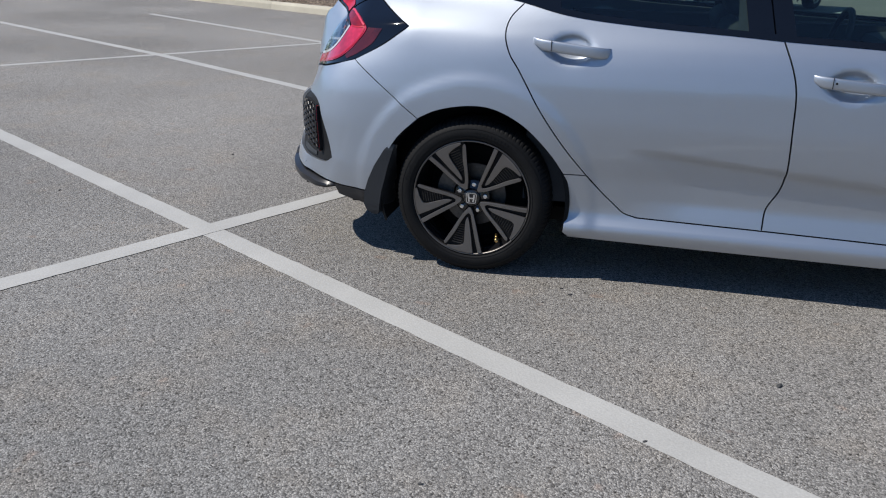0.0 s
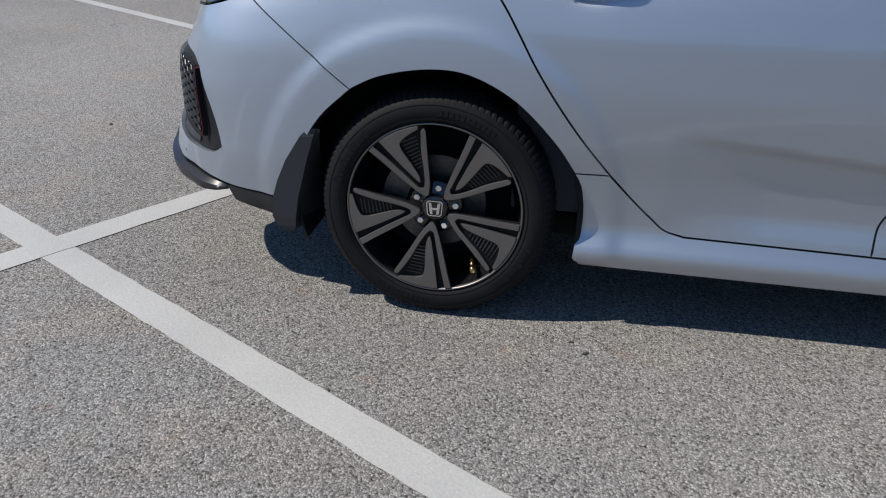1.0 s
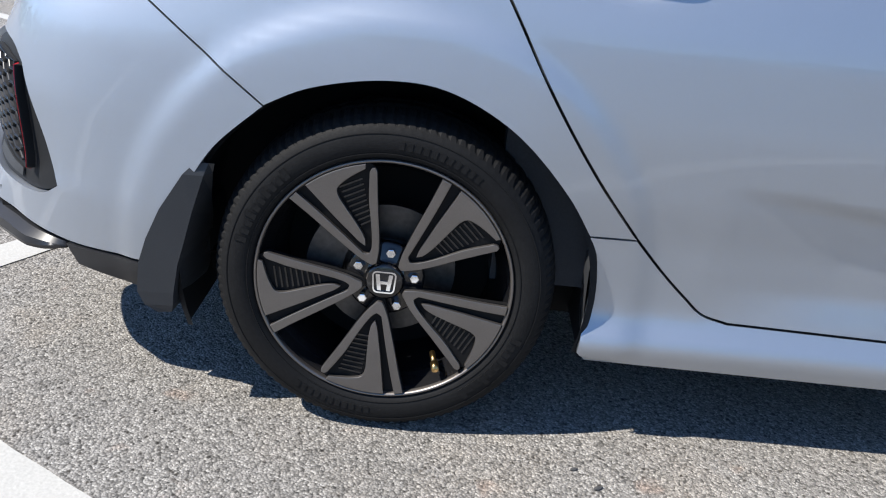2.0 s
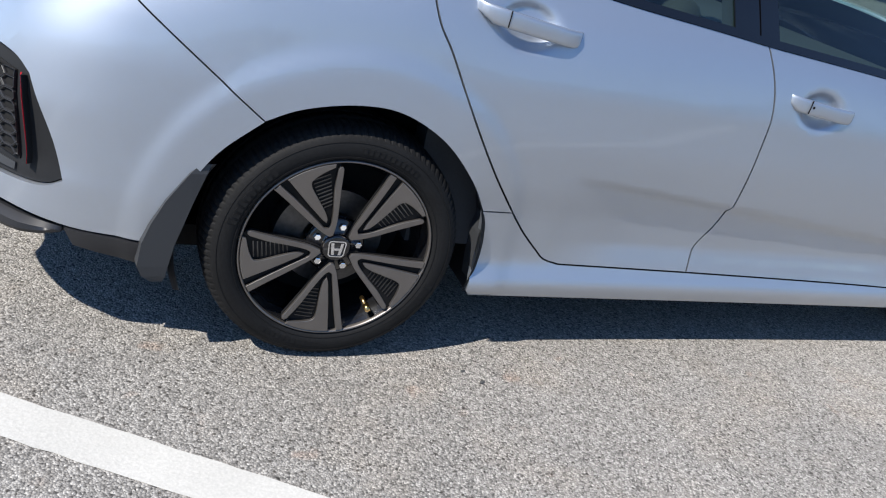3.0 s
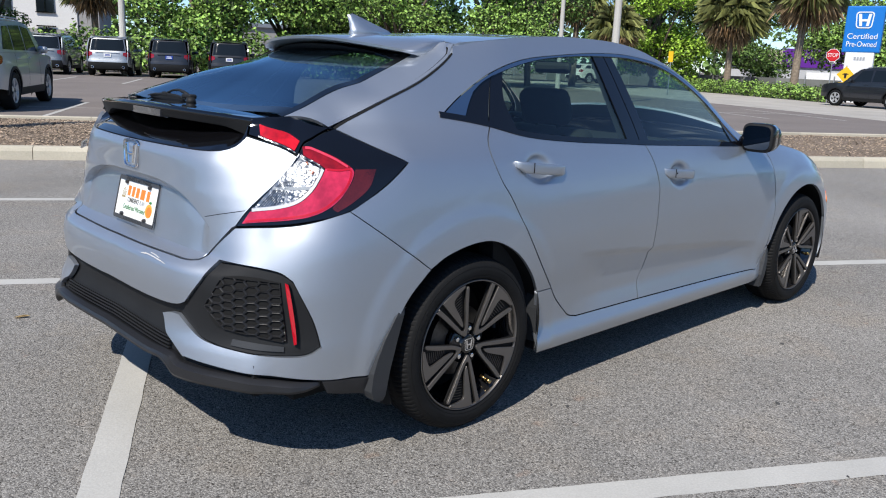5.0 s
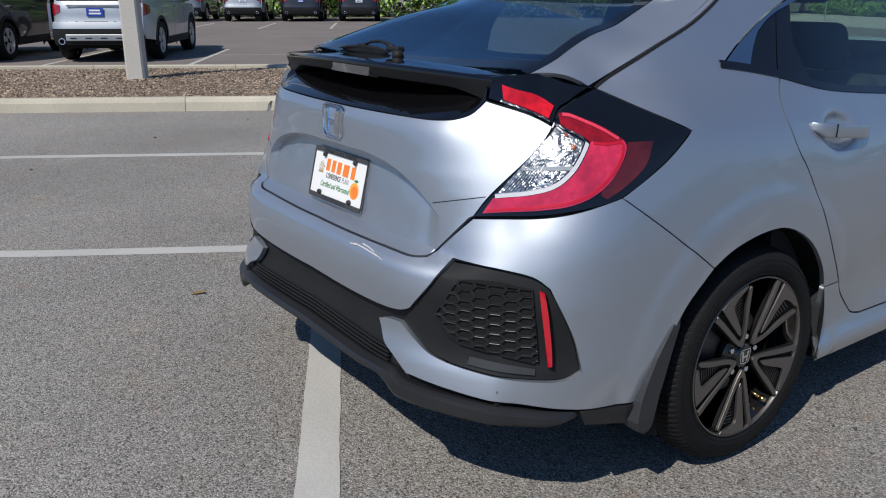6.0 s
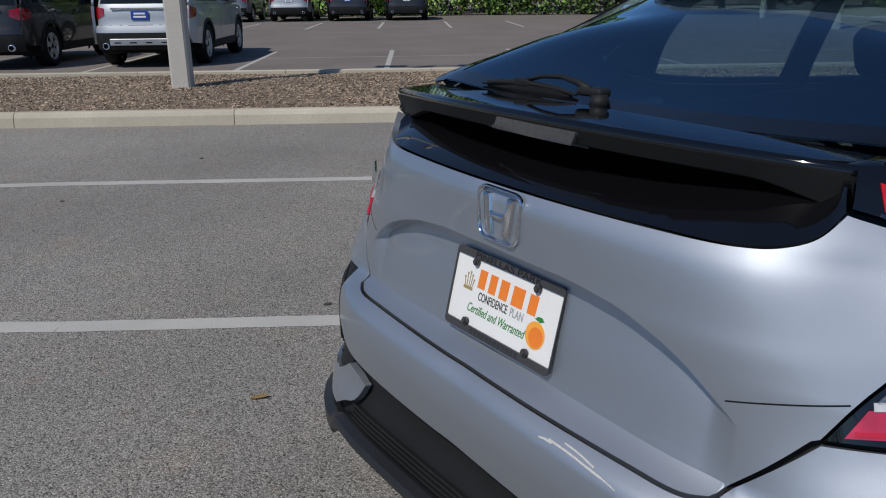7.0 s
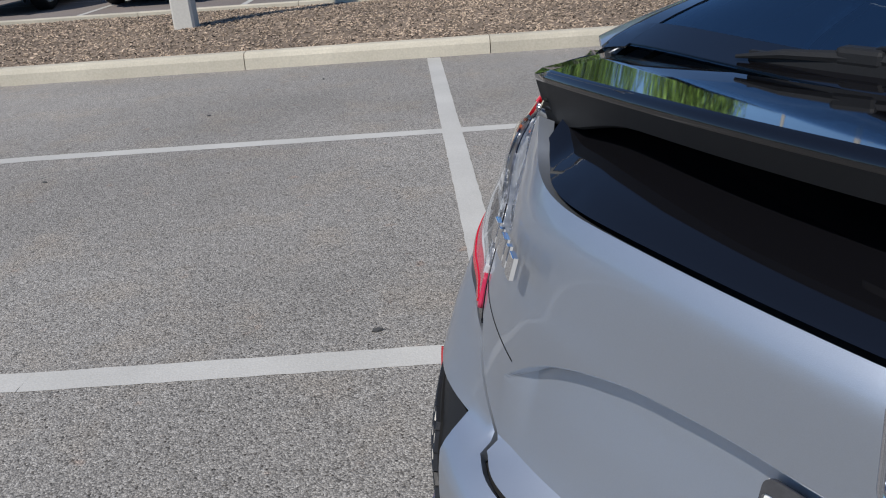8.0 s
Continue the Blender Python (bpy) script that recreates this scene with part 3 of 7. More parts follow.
# ---- the car's skin: a plan curve at bumper height, pushed in or out along its normal by profiles of height ----
# rear axle at x = 0, nose towards +x, right side at -y; s runs round the car and equals x along the side
def spline(px, py):
    px, py = np.array(px, float), np.array(py, float)
    n, h = len(px), np.diff(px)
    a, b = np.eye(n), np.zeros(n)
    for i in range(1, n - 1):
        a[i, i - 1:i + 2] = h[i - 1], 2 * (h[i - 1] + h[i]), h[i]
        b[i] = 6 * ((py[i + 1] - py[i]) / h[i] - (py[i] - py[i - 1]) / h[i - 1])
    m = np.linalg.solve(a, b)
    def f(x):
        x = np.asarray(x, float)
        i = np.clip(np.searchsorted(px, x) - 1, 0, n - 2)
        l, r, k = px[i + 1] - x, x - px[i], h[i]
        return m[i] * l ** 3 / (6 * k) + m[i + 1] * r ** 3 / (6 * k) + (py[i] / k - m[i] * k / 6) * l + (py[i + 1] / k - m[i + 1] * k / 6) * r
    return f


def pchip(px, py):
    px, py = np.array(px, float), np.array(py, float)
    h = np.diff(px)
    d = np.diff(py) / h
    m = np.zeros(len(px))
    m[0], m[-1] = d[0], d[-1]
    for i in range(1, len(px) - 1):
        m[i] = 0 if d[i - 1] * d[i] <= 0 else 2 * d[i - 1] * d[i] / (d[i - 1] + d[i])
    def f(x):
        x = np.clip(np.asarray(x, float), px[0], px[-1])
        i = np.clip(np.searchsorted(px, x) - 1, 0, len(px) - 2)
        t = (x - px[i]) / h[i]
        t2, t3 = t * t, t * t * t
        return (2 * t3 - 3 * t2 + 1) * py[i] + (t3 - 2 * t2 + t) * h[i] * m[i] + (-2 * t3 + 3 * t2) * py[i + 1] + (t3 - t2) * h[i] * m[i + 1]
    return f


PLAN = [(-.918, .30), (-.925, 0), (-.918, -.30), (-.90, -.47), (-.845, -.61), (-.77, -.715), (-.695, -.79), (-.60, -.842), (-.45, -.872), (-.2, -.888),
        (.1, -.892), (.6, -.886), (1.2, -.880), (1.9, -.880), (2.4, -.888), (2.75, -.893), (3.05, -.865), (3.3, -.775), (3.48, -.60), (3.57, -.35), (3.60, 0), (3.57, .35)]
plan = np.array(PLAN)
along = np.concatenate([[0], np.cumsum(np.hypot(*np.diff(plan, axis=0).T))])
along = along - np.interp(0.1, plan[:-1, 0], along[:-1]) + 0.1
plan_x, plan_y = spline(along, plan[:, 0]), spline(along, plan[:, 1])
S0, S1 = along[1], along[-2]
STATIONS = []


def station(s, *profile):
    STATIONS.append((s, pchip(*zip(*profile))))


station(S0, (.15, -.20), (.22, -.09), (.28, -.006), (.34, .018), (.40, .008), (.47, -.008), (.50, -.004), (.58, 0), (.645, -.012), (.668, -.045), (.69, -.088), (.78, -.086), (.87, -.086), (.90, -.087), (.97, -.088), (1.02, -.115), (1.10, -.20), (1.3, -.4))
station(S0+.48, (.15, -.20), (.22, -.08), (.28, .0), (.34, .028), (.40, .02), (.47, .0), (.50, -.002), (.58, 0), (.645, -.010), (.668, -.04), (.69, -.08), (.78, -.086), (.87, -.094), (.90, -.100), (.97, -.115), (1.02, -.14), (1.10, -.185), (1.14, -.25), (1.3, -.42))
station(S0+.72, (.15, -.14), (.22, -.06), (.28, .005), (.34, .028), (.40, .018), (.46, 0), (.58, 0), (.66, -.015), (.72, -.04), (.78, -.07), (.90, -.115), (1.0, -.158), (1.06, -.19), (1.11, -.215), (1.15, -.29), (1.3, -.5))
station(-.76, (.15, -.10), (.22, -.05), (.28, 0), (.34, .01), (.42, .008), (.47, 0), (.58, 0), (.66, -.012), (.74, -.035), (.82, -.07), (.90, -.105), (.98, -.145), (1.05, -.20), (1.12, -.27), (1.3, -.5))
station(-.50, (.15, -.09), (.22, -.05), (.28, -.02), (.34, -.008), (.44, 0), (.58, 0), (.70, -.005), (.80, -.022), (.90, -.055), (.98, -.095), (1.05, -.17), (1.11, -.24), (1.3, -.36))
station(-.25, (.15, -.08), (.22, -.05), (.28, -.02), (.34, -.005), (.44, 0), (.58, 0), (.70, -.002), (.80, -.012), (.90, -.03), (.985, -.057), (1.05, -.12), (1.11, -.19), (1.36, -.33))
station(.05, (.15, -.06), (.19, -.034), (.24, -.025), (.28, -.03), (.34, -.02), (.44, -.003), (.58, 0), (.70, -.002), (.80, -.008), (.88, -.02), (.96, -.045), (1.02, -.085), (1.11, -.16), (1.36, -.315), (1.45, -.4))
station(.40, (.14, -.08), (.19, -.034), (.235, -.022), (.27, -.040), (.30, -.05), (.42, -.038), (.55, -.016), (.68, -.006), (.78, -.008), (.86, -.022), (.93, -.045), (1.0, -.08), (1.1, -.13), (1.38, -.29), (1.47, -.36))
station(1.0, (.14, -.08), (.19, -.036), (.235, -.024), (.27, -.040), (.30, -.048), (.42, -.042), (.55, -.022), (.68, -.010), (.78, -.010), (.86, -.022), (.93, -.042), (1.0, -.075), (1.1, -.12), (1.38, -.28), (1.47, -.35))
station(1.8, (.14, -.08), (.19, -.036), (.235, -.024), (.27, -.040), (.30, -.048), (.42, -.042), (.55, -.022), (.68, -.012), (.78, -.014), (.86, -.03), (.93, -.052), (1.0, -.10), (1.1, -.16), (1.38, -.30), (1.47, -.37))
station(2.35, (.14, -.06), (.19, -.034), (.24, -.025), (.30, -.03), (.44, -.01), (.58, -.004), (.70, -.006), (.80, -.02), (.87, -.05), (.95, -.12), (1.1, -.3), (1.4, -.5))
station(2.75, (.14, -.06), (.20, -.02), (.34, -.0), (.58, 0), (.70, -.008), (.78, -.03), (.85, -.08), (.92, -.16), (1.1, -.4))
station(3.3, (.14, -.06), (.20, -.02), (.34, -.0), (.50, 0), (.60, -.02), (.70, -.06), (.78, -.12), (.9, -.25))
station(S1, (.14, -.06), (.20, -.02), (.34, -.0), (.50, 0), (.60, -.03), (.68, -.08), (.78, -.18), (.9, -.4))
STATION_S = np.array([s for s, _ in STATIONS])


recess_top = pchip((S0, -1.42, -1.30, -1.22, -1.157, -1.085, -1.04), (.888, .888, .878, .859, .836, .797, .769))


def push(s, z):
    s, z = np.broadcast_arrays(np.asarray(s, float), np.asarray(z, float))
    v = np.stack([f(z) for _, f in STATIONS])
    h = np.diff(STATION_S).reshape((-1,) + (1,) * s.ndim)
    d, m = np.diff(v, axis=0) / h, np.zeros_like(v)
    a, b = d[:-1], d[1:]
    ok = a * b > 0
    m[1:-1][ok] = (2 * a * b / np.where(ok, a + b, 1))[ok]
    i = np.clip(np.searchsorted(STATION_S, s) - 1, 0, len(STATION_S) - 2)
    k = STATION_S[i + 1] - STATION_S[i]
    t = np.clip((s - STATION_S[i]) / k, 0, 1)
    v0, v1, m0, m1 = (np.take_along_axis(q, (i + o)[None], 0)[0] for q, o in ((v, 0), (v, 1), (m, 0), (m, 1)))
    t2, t3 = t * t, t * t * t
    out = (2 * t3 - 3 * t2 + 1) * v0 + (t3 - 2 * t2 + t) * k * m0 + (-2 * t3 + 3 * t2) * v1 + (t3 - t2) * k * m1
    for cx in (0.0, 2.697):                                   # flare of the wheel arches
        r = np.hypot(s - cx, z - .32)
        t = np.clip((.515 - r) / .050, 0, 1)
        out = out + .0085 * t * t * (3 - 2 * t) * (z > .2)
    t = np.clip((.575 - .095 * (s - .6) - z) / .018, 0, 1)        # scoop along the foot of the doors
    out = out - .017 * t * t * (3 - 2 * t) * np.clip((s - .60) / .25, 0, 1) * np.clip((2.25 - s) / .3, 0, 1) * np.clip((z - .30) / .06, 0, 1)
    top = recess_top(s)                                       # recess for the plate, under an overhanging lip
    t = np.clip((top - z) / .006 + .5, 0, 1)
    t = t * t * (3 - 2 * t)
    fade = np.clip((-1.045 - s) / .05, 0, 1)
    out = out - .037 * t * fade * np.clip((z - .68) / .18, .0, 1)
    for cs, cz in HANDLES:                                    # finger dishes behind the door handles
        r = ((s - cs) / .072) ** 2 + ((z - cz) / .046) ** 2
        out = out - .021 / (1 + r ** 5)
    return out


def skin(s, z):
    """Place on the right side for s, height z; past the middle of the tail it goes on as the mirror image."""
    s, z = np.broadcast_arrays(np.asarray(s, float), np.asarray(z, float))
    over = s < S0
    q = np.where(over, 2 * S0 - s, s)
    e = 1e-3
    tx, ty = plan_x(q + e) - plan_x(q - e), plan_y(q + e) - plan_y(q - e)
    n, d = np.hypot(tx, ty), push(q, z)
    return np.stack([plan_x(q) + ty / n * d, (plan_y(q) - tx / n * d) * np.where(over, -1, 1), z], -1)


HANDLES = ((.362, .928), (1.345, .846))

# ---- the hatchback ----
car = thing("hatchback_car", "silver five-door hatchback parked askew across stall lines", "car")
# edges that neighbouring panels share, as (s, z)
LAMP_LOW = [(-.925, .788), (-.80, .800), (-.67, .817), (-.515, .849), (-.388, .914), (-.281, .987)]
LAMP_TOP = [(-.281, .987), (-.40, 1.046), (-.478, 1.086)]
LAMP_IN = [(-.692, 1.013), (-.76, .952), (-.828, .891), (-.886, .836), (-.925, .788)]
SEAM = [(-.515, .849), (-.37, .745), (-.224, .637)]
SHUT = [(-.478, 1.086), (-.261, 1.170), (-.08, 1.237), (.05, 1.300), (.112, 1.338), (.13, 1.366)]
RAIL = [(.13, 1.366), (.303, 1.392), (.591, 1.420), (.916, 1.430), (1.269, 1.408), (1.549, 1.322), (1.816, 1.182), (2.075, 1.000)]
WIN_TOP = [(-.045, 1.120), (.101, 1.201), (.27, 1.276), (.455, 1.325), (.71, 1.352), (1.02, 1.370), (1.245, 1.364), (1.49, 1.325), (1.73, 1.22), (1.93, 1.075), (2.02, .955)]
BELT_C = [(-.045, 1.120), (.056, 1.106), (.165, 1.086)]
BELT_R = [(.165, 1.086), (.34, 1.047), (.60, 1.020), (.96, .998), (1.105, .988)]
BELT_F = [(1.105, .988), (1.405, .974), (1.75, .957), (2.02, .945)]
DOOR_REAR = [(.165, 1.086), (.118, 1.03), (.108, .975), (.13, .905), (.168, .850), (.265, .695), (.36, .565), (.455, .453)]
DOOR_LOW = [(.455, .453), (.52, .385), (.575, .335), (.612, .305), (.665, .291)]
DOOR_MID = [(1.105, .988), (1.145, .89), (1.163, .82), (1.173, .68), (1.180, .50), (1.168, .44), (1.135, .370), (1.129, .284)]
DOOR_FRONT = [(2.12, .938), (2.24, .925), (2.275, .88), (2.302, .77), (2.318, .60), (2.305, .45), (2.292, .384), (2.262, .30), (2.235, .264)]
ARCH_R = [(-.224, .637), (-.15, .673), (-.02, .700), (.08, .694), (.20, .637), (.311, .530), (.366, .452)]


def arch_front(a0, a1, r=.385):
    return [(2.697 + r * math.cos(radians(a)), .32 + r * math.sin(radians(a))) for a in np.linspace(a0, a1, 7)]


def both(name, curves, mat, step=0.02, gap=0.0022, thick=0.014, out=0.0, parents=(None, None), label="", shape=skin, extra=None):
    """The same panel on the right and the left side."""
    made = []
    for mirror, parent in zip((False, True), parents):
        made.append(part(name, sheet(curves, shape, step, gap, thick, out, mirror=mirror, extra=extra), mat, parent or car, label, smooth=True))
    return made


def dish_lines(centre):
    """Rings of points along the rim of a finger dish."""
    a = np.linspace(0, math.tau, 44, endpoint=False)
    return np.concatenate([np.stack([centre[0] + .072 * k * np.cos(a + k), centre[1] + .046 * k * np.sin(a + k)], 1) for k in (.35, .6, .78, .9, 1.0, 1.1, 1.25)])


# body sides
both("quarter_panel", [SEAM[::-1], LAMP_LOW[3:], LAMP_TOP, SHUT, RAIL, [(2.075, 1.0), (2.11, .955)], [(2.11, .955), (2.02, .955)], WIN_TOP[::-1], BELT_C, DOOR_REAR, [(.455, .453), (.366, .452)], ARCH_R[::-1]], SILVER, 0.018)
doors_r = both("rear_door", [BELT_R, DOOR_MID, [(1.129, .284), (.665, .291)], DOOR_LOW[::-1], DOOR_REAR[::-1]], SILVER, 0.013, 0.003, extra=dish_lines(HANDLES[0]))
doors_f = both("front_door", [BELT_F, [(2.02, .945), (2.12, .938)], DOOR_FRONT, [(2.235, .264), (1.129, .284)], DOOR_MID[::-1]], SILVER, 0.016, 0.003, extra=dish_lines(HANDLES[1]))
both("sill_panel", [[(.366, .452), (.455, .453)], DOOR_LOW, [(.665, .291), (1.129, .284)], [(1.129, .284), (2.235, .264)], DOOR_FRONT[-4:][::-1],
     [(2.292, .384), (2.317, .39)], [(2.317, .39), (2.315, .30), (2.34, .195)], [(2.34, .195), (2.2, .186), (1.035, .183), (.40, .190)], [(.40, .190), (.378, .215)], [(.378, .215), (.385, .34), (.366, .452)]], SILVER, 0.016)
HOOD_EDGE = [(2.11, .962), (2.30, .945), (2.536, .925), (2.824, .875), (3.06, .80), (3.22, .725)]
both("front_fender", [[(2.12, .944), (2.11, .962)], HOOD_EDGE, [(3.22, .725), (3.10, .66), (3.06, .585), (3.05, .475)], arch_front(24, 169), [(2.319, .393), (2.295, .388)], DOOR_FRONT[:-3][::-1]], SILVER, 0.018)
both("front_bumper", [[(3.05, .475), (3.06, .585), (3.10, .66)], [(3.10, .66), (3.3, .615), (3.6, .58), (S1, .56)], [(S1, .56), (S1, .20)], [(S1, .20), (3.4, .20), (3.06, .20)], [(3.06, .20), (3.085, .32), (3.05, .475)]], SILVER, 0.03)
both("headlamp", [[(3.10, .665), (3.225, .725), (3.45, .70), (3.72, .66)], [(3.72, .66), (3.6, .59), (3.3, .625), (3.10, .665)]], LENS_REFLECTOR, 0.03, label="clear headlamp")
both("side_marker", [[(3.09, .60), (3.20, .625)], [(3.20, .625), (3.19, .575)], [(3.19, .575), (3.085, .565)], [(3.085, .565), (3.09, .60)]], AMBER, 0.03, 0, 0.006, 0.004, label="amber side marker")

# rear bumper
VENT_TOP = [(-.972, .684), (-.90, .684), (-.816, .680), (-.745, .668), (-.708, .645)]
VENT_SIDE = [(-.708, .645), (-.672, .575), (-.645, .515), (-.622, .434)]
FIN_TOP = [(-.622, .434), (-.66, .413), (-.742, .409), (-.877, .420), (-1.005, .441), (-1.05, .462), (-1.11, .499)]
FIN_TIP = [(-1.11, .499), (-1.16, .495), (-1.203, .482)]
FIN_LOW = [(-1.203, .482), (-1.165, .43), (-1.12, .408), (-1.066, .374)]
BUMP_LOW = [(-1.066, .376), (-.95, .366), (-.869, .357), (-.76, .346), (-.66, .330), (-.59, .320), (-.50, .315), (-.425, .312)]
ARCH_BACK = [(-.425, .312), (-.405, .40), (-.365, .470), (-.31, .555), (-.224, .637)]
HATCH_LOW_R = [(S0, .664), (-1.40, .665), (-1.20, .668), (-1.10, .669), (-1.055, .675)]
HATCH_CORNER = [(-1.055, .675), (-1.0, .722), (-.925, .784)]
SILVER_LOW = [(-.972, .684), (-1.015, .618), (-1.075, .545)]
SILVER_MID = [(-1.075, .545), (-1.11, .531), (-1.27, .518), (S0, .516)]


def flip_s(curve):
    return [(2 * S0 - s, z) for s, z in curve][::-1]


def through_middle(left_first):
    """A list of right-hand curves from the middle round to the middle, closed by its mirror image."""
    return left_first + [flip_s(c) for c in left_first[::-1]]


LAMP_EDGE = [(-.925, .784), (-.80, .796), (-.67, .813), (-.515, .849)]
bumper = part("rear_bumper", sheet(through_middle([HATCH_LOW_R, HATCH_CORNER, LAMP_EDGE, SEAM, ARCH_BACK[::-1], BUMP_LOW[::-1], FIN_LOW[::-1], FIN_TIP[::-1], FIN_TOP[::-1], VENT_SIDE[::-1], VENT_TOP[::-1], SILVER_LOW, SILVER_MID]),
              skin, 0.0125, 0.0014, 0.016), SILVER, car, smooth=True)
part("lower_bumper", sheet(through_middle([[(S0, .60), (-1.1, .60), (-.9, .72), (-.70, .70), (-.56, .50), (-.50, .33), (-.43, .31)], [(-.43, .31), (-.42, .29)], [(-.42, .29), (-.606, .290), (-.73, .293), (-.90, .302), (-1.07, .310), (-1.13, .345), (-1.25, .345), (S0, .342)]]),
     skin, 0.02, 0, 0.02, -.022), BLACK_PLASTIC, car, "textured black lower bumper and diffuser", smooth=True)


def lifted(s, z, out):
    """A place above the skin by the given height."""
    p = skin(s, z)
    n = np.cross(skin(s - .002, z) - skin(s + .002, z), skin(s, z + .002) - p)
    n = n / np.linalg.norm(n)
    n = n * np.sign(n @ (p - np.array((0, 0, .55))))
    return p + n * out


# shelf-like lip: higher between the fins, lower under them
lip_top = pchip((S0, -1.25, -1.16, -1.115, -1.075, -.897, -.709, -.625), (.372, .373, .377, .375, .354, .345, .324, .316))
lip_low = pchip((S0, -1.25, -1.16, -1.115, -1.085, -.945, -.805, -.681, -.625), (.343, .345, .350, .336, .312, .309, .299, .293, .303))
rings = []
for s in np.concatenate([np.arange(-.625, S0, -.012), np.arange(S0 - .004, 2 * S0 + .625, -.012)]):
    q = s if s >= S0 else 2 * S0 - s
    zt, zl, far = float(lip_top(q)), float(lip_low(q)), .022 * min(1, (-.625 - q) / .10 + .15)
    rings.append([tuple(lifted(s, z, o)) for z, o in ((zt + .002, -.028), (zt, -.004), (zt - .008, far - .004), (zl + .011, far), (zl + .003, far - .001), (zl, far - .006), (zl + .004, -.03))])
lip = part("bumper_lip", loft(rings), LIP_PLASTIC, car, "projecting satin black splitter lip", smooth=True)
for e in lip.data.edges:
    a, b = e.vertices
    if a // 7 != b // 7 and a % 7 in (1, 2, 3, 5):
        e.use_edge_sharp = True
for mirror in (False, True):
    part("lip_end", sheet([[(-.617, .318), (-.52, .311), (-.428, .306)], [(-.428, .306), (-.430, .244)], [(-.430, .244), (-.52, .258), (-.60, .277)], [(-.60, .277), (-.617, .318)]], skin, 0.02, 0, 0.03, 0.004, mirror=mirror), LIP_PLASTIC, car, "satin black bumper corner", smooth=True)
for z in (.382, .393, .404, .415):
    part("diffuser_rib", sheet(None, skin, 0.02, 0, 0.012, -.010, closed=outline(through_middle([[(S0, z + .0025), (-1.15, z + .0025)], [(-1.15, z + .0025), (-1.145, z - .002)], [(-1.145, z - .002), (S0, z - .002)]]), 0.02)), BLACK_PLASTIC, car, smooth=True)


def polygon_area(p):
    return abs(sum(p[i][0] * p[i - 1][1] - p[i - 1][0] * p[i][1] for i in range(len(p)))) / 2


def clip_polygon(poly, border):
    """The part of a polygon inside a convex border."""
    mid = sum(border) / len(border)
    for i in range(len(border)):
        a, b = border[i], border[(i + 1) % len(border)]
        n = np.array((a[1] - b[1], b[0] - a[0]))
        n = n * np.sign(n @ (mid - a))
        out = []
        for j in range(len(poly)):
            p, q = poly[j - 1], poly[j]
            dp, dq = n @ (p - a), n @ (q - a)
            if dp * dq < 0:
                out.append(p + (q - p) * dp / (dp - dq))
            if dq >= 0:
                out.append(q)
        poly = out
        if len(poly) < 3:
            return []
    return poly


def cell_ring(cell, mirror):
    """One honeycomb cell: a thin ridge round a sunk floor."""
    c = np.array(cell)
    mid = c.mean(0)
    size = max(np.hypot(*(c - mid).T).mean(), 1e-3)
    bm = bmesh.new()
    loops = []
    for inset, out in ((.0002, -.009), (.0006, -.0030), (.0018, -.0022), (.0030, -.0034), (.0052, -.0105)):
        k = max(1 - inset / size * 1.25, .1)
        q = mid + (c - mid) * k
        p3 = skin(q[:, 0], q[:, 1])
        e = skin(q[:, 0] - .002, q[:, 1]) - skin(q[:, 0] + .002, q[:, 1])
        n = np.cross(e, skin(q[:, 0], q[:, 1] + .002) - p3)
        n /= np.linalg.norm(n, axis=1)[:, None]
        n *= np.sign((n * (p3 - np.array((0, 0, .55)))).sum(1))[:, None]
        p3 = p3 + n * out
        if mirror:
            p3 = p3 * (1, -1, 1)
        loops.append([bm.verts.new(v) for v in p3])
    m = len(cell)
    for lo, hi in zip(loops, loops[1:]):
        for i in range(m):
            bm.faces.new((lo[i], lo[(i + 1) % m], hi[(i + 1) % m], hi[i]))
    bm.faces.new(loops[-1])
    bmesh.ops.recalc_face_normals(bm, faces=bm.faces)
    return bm


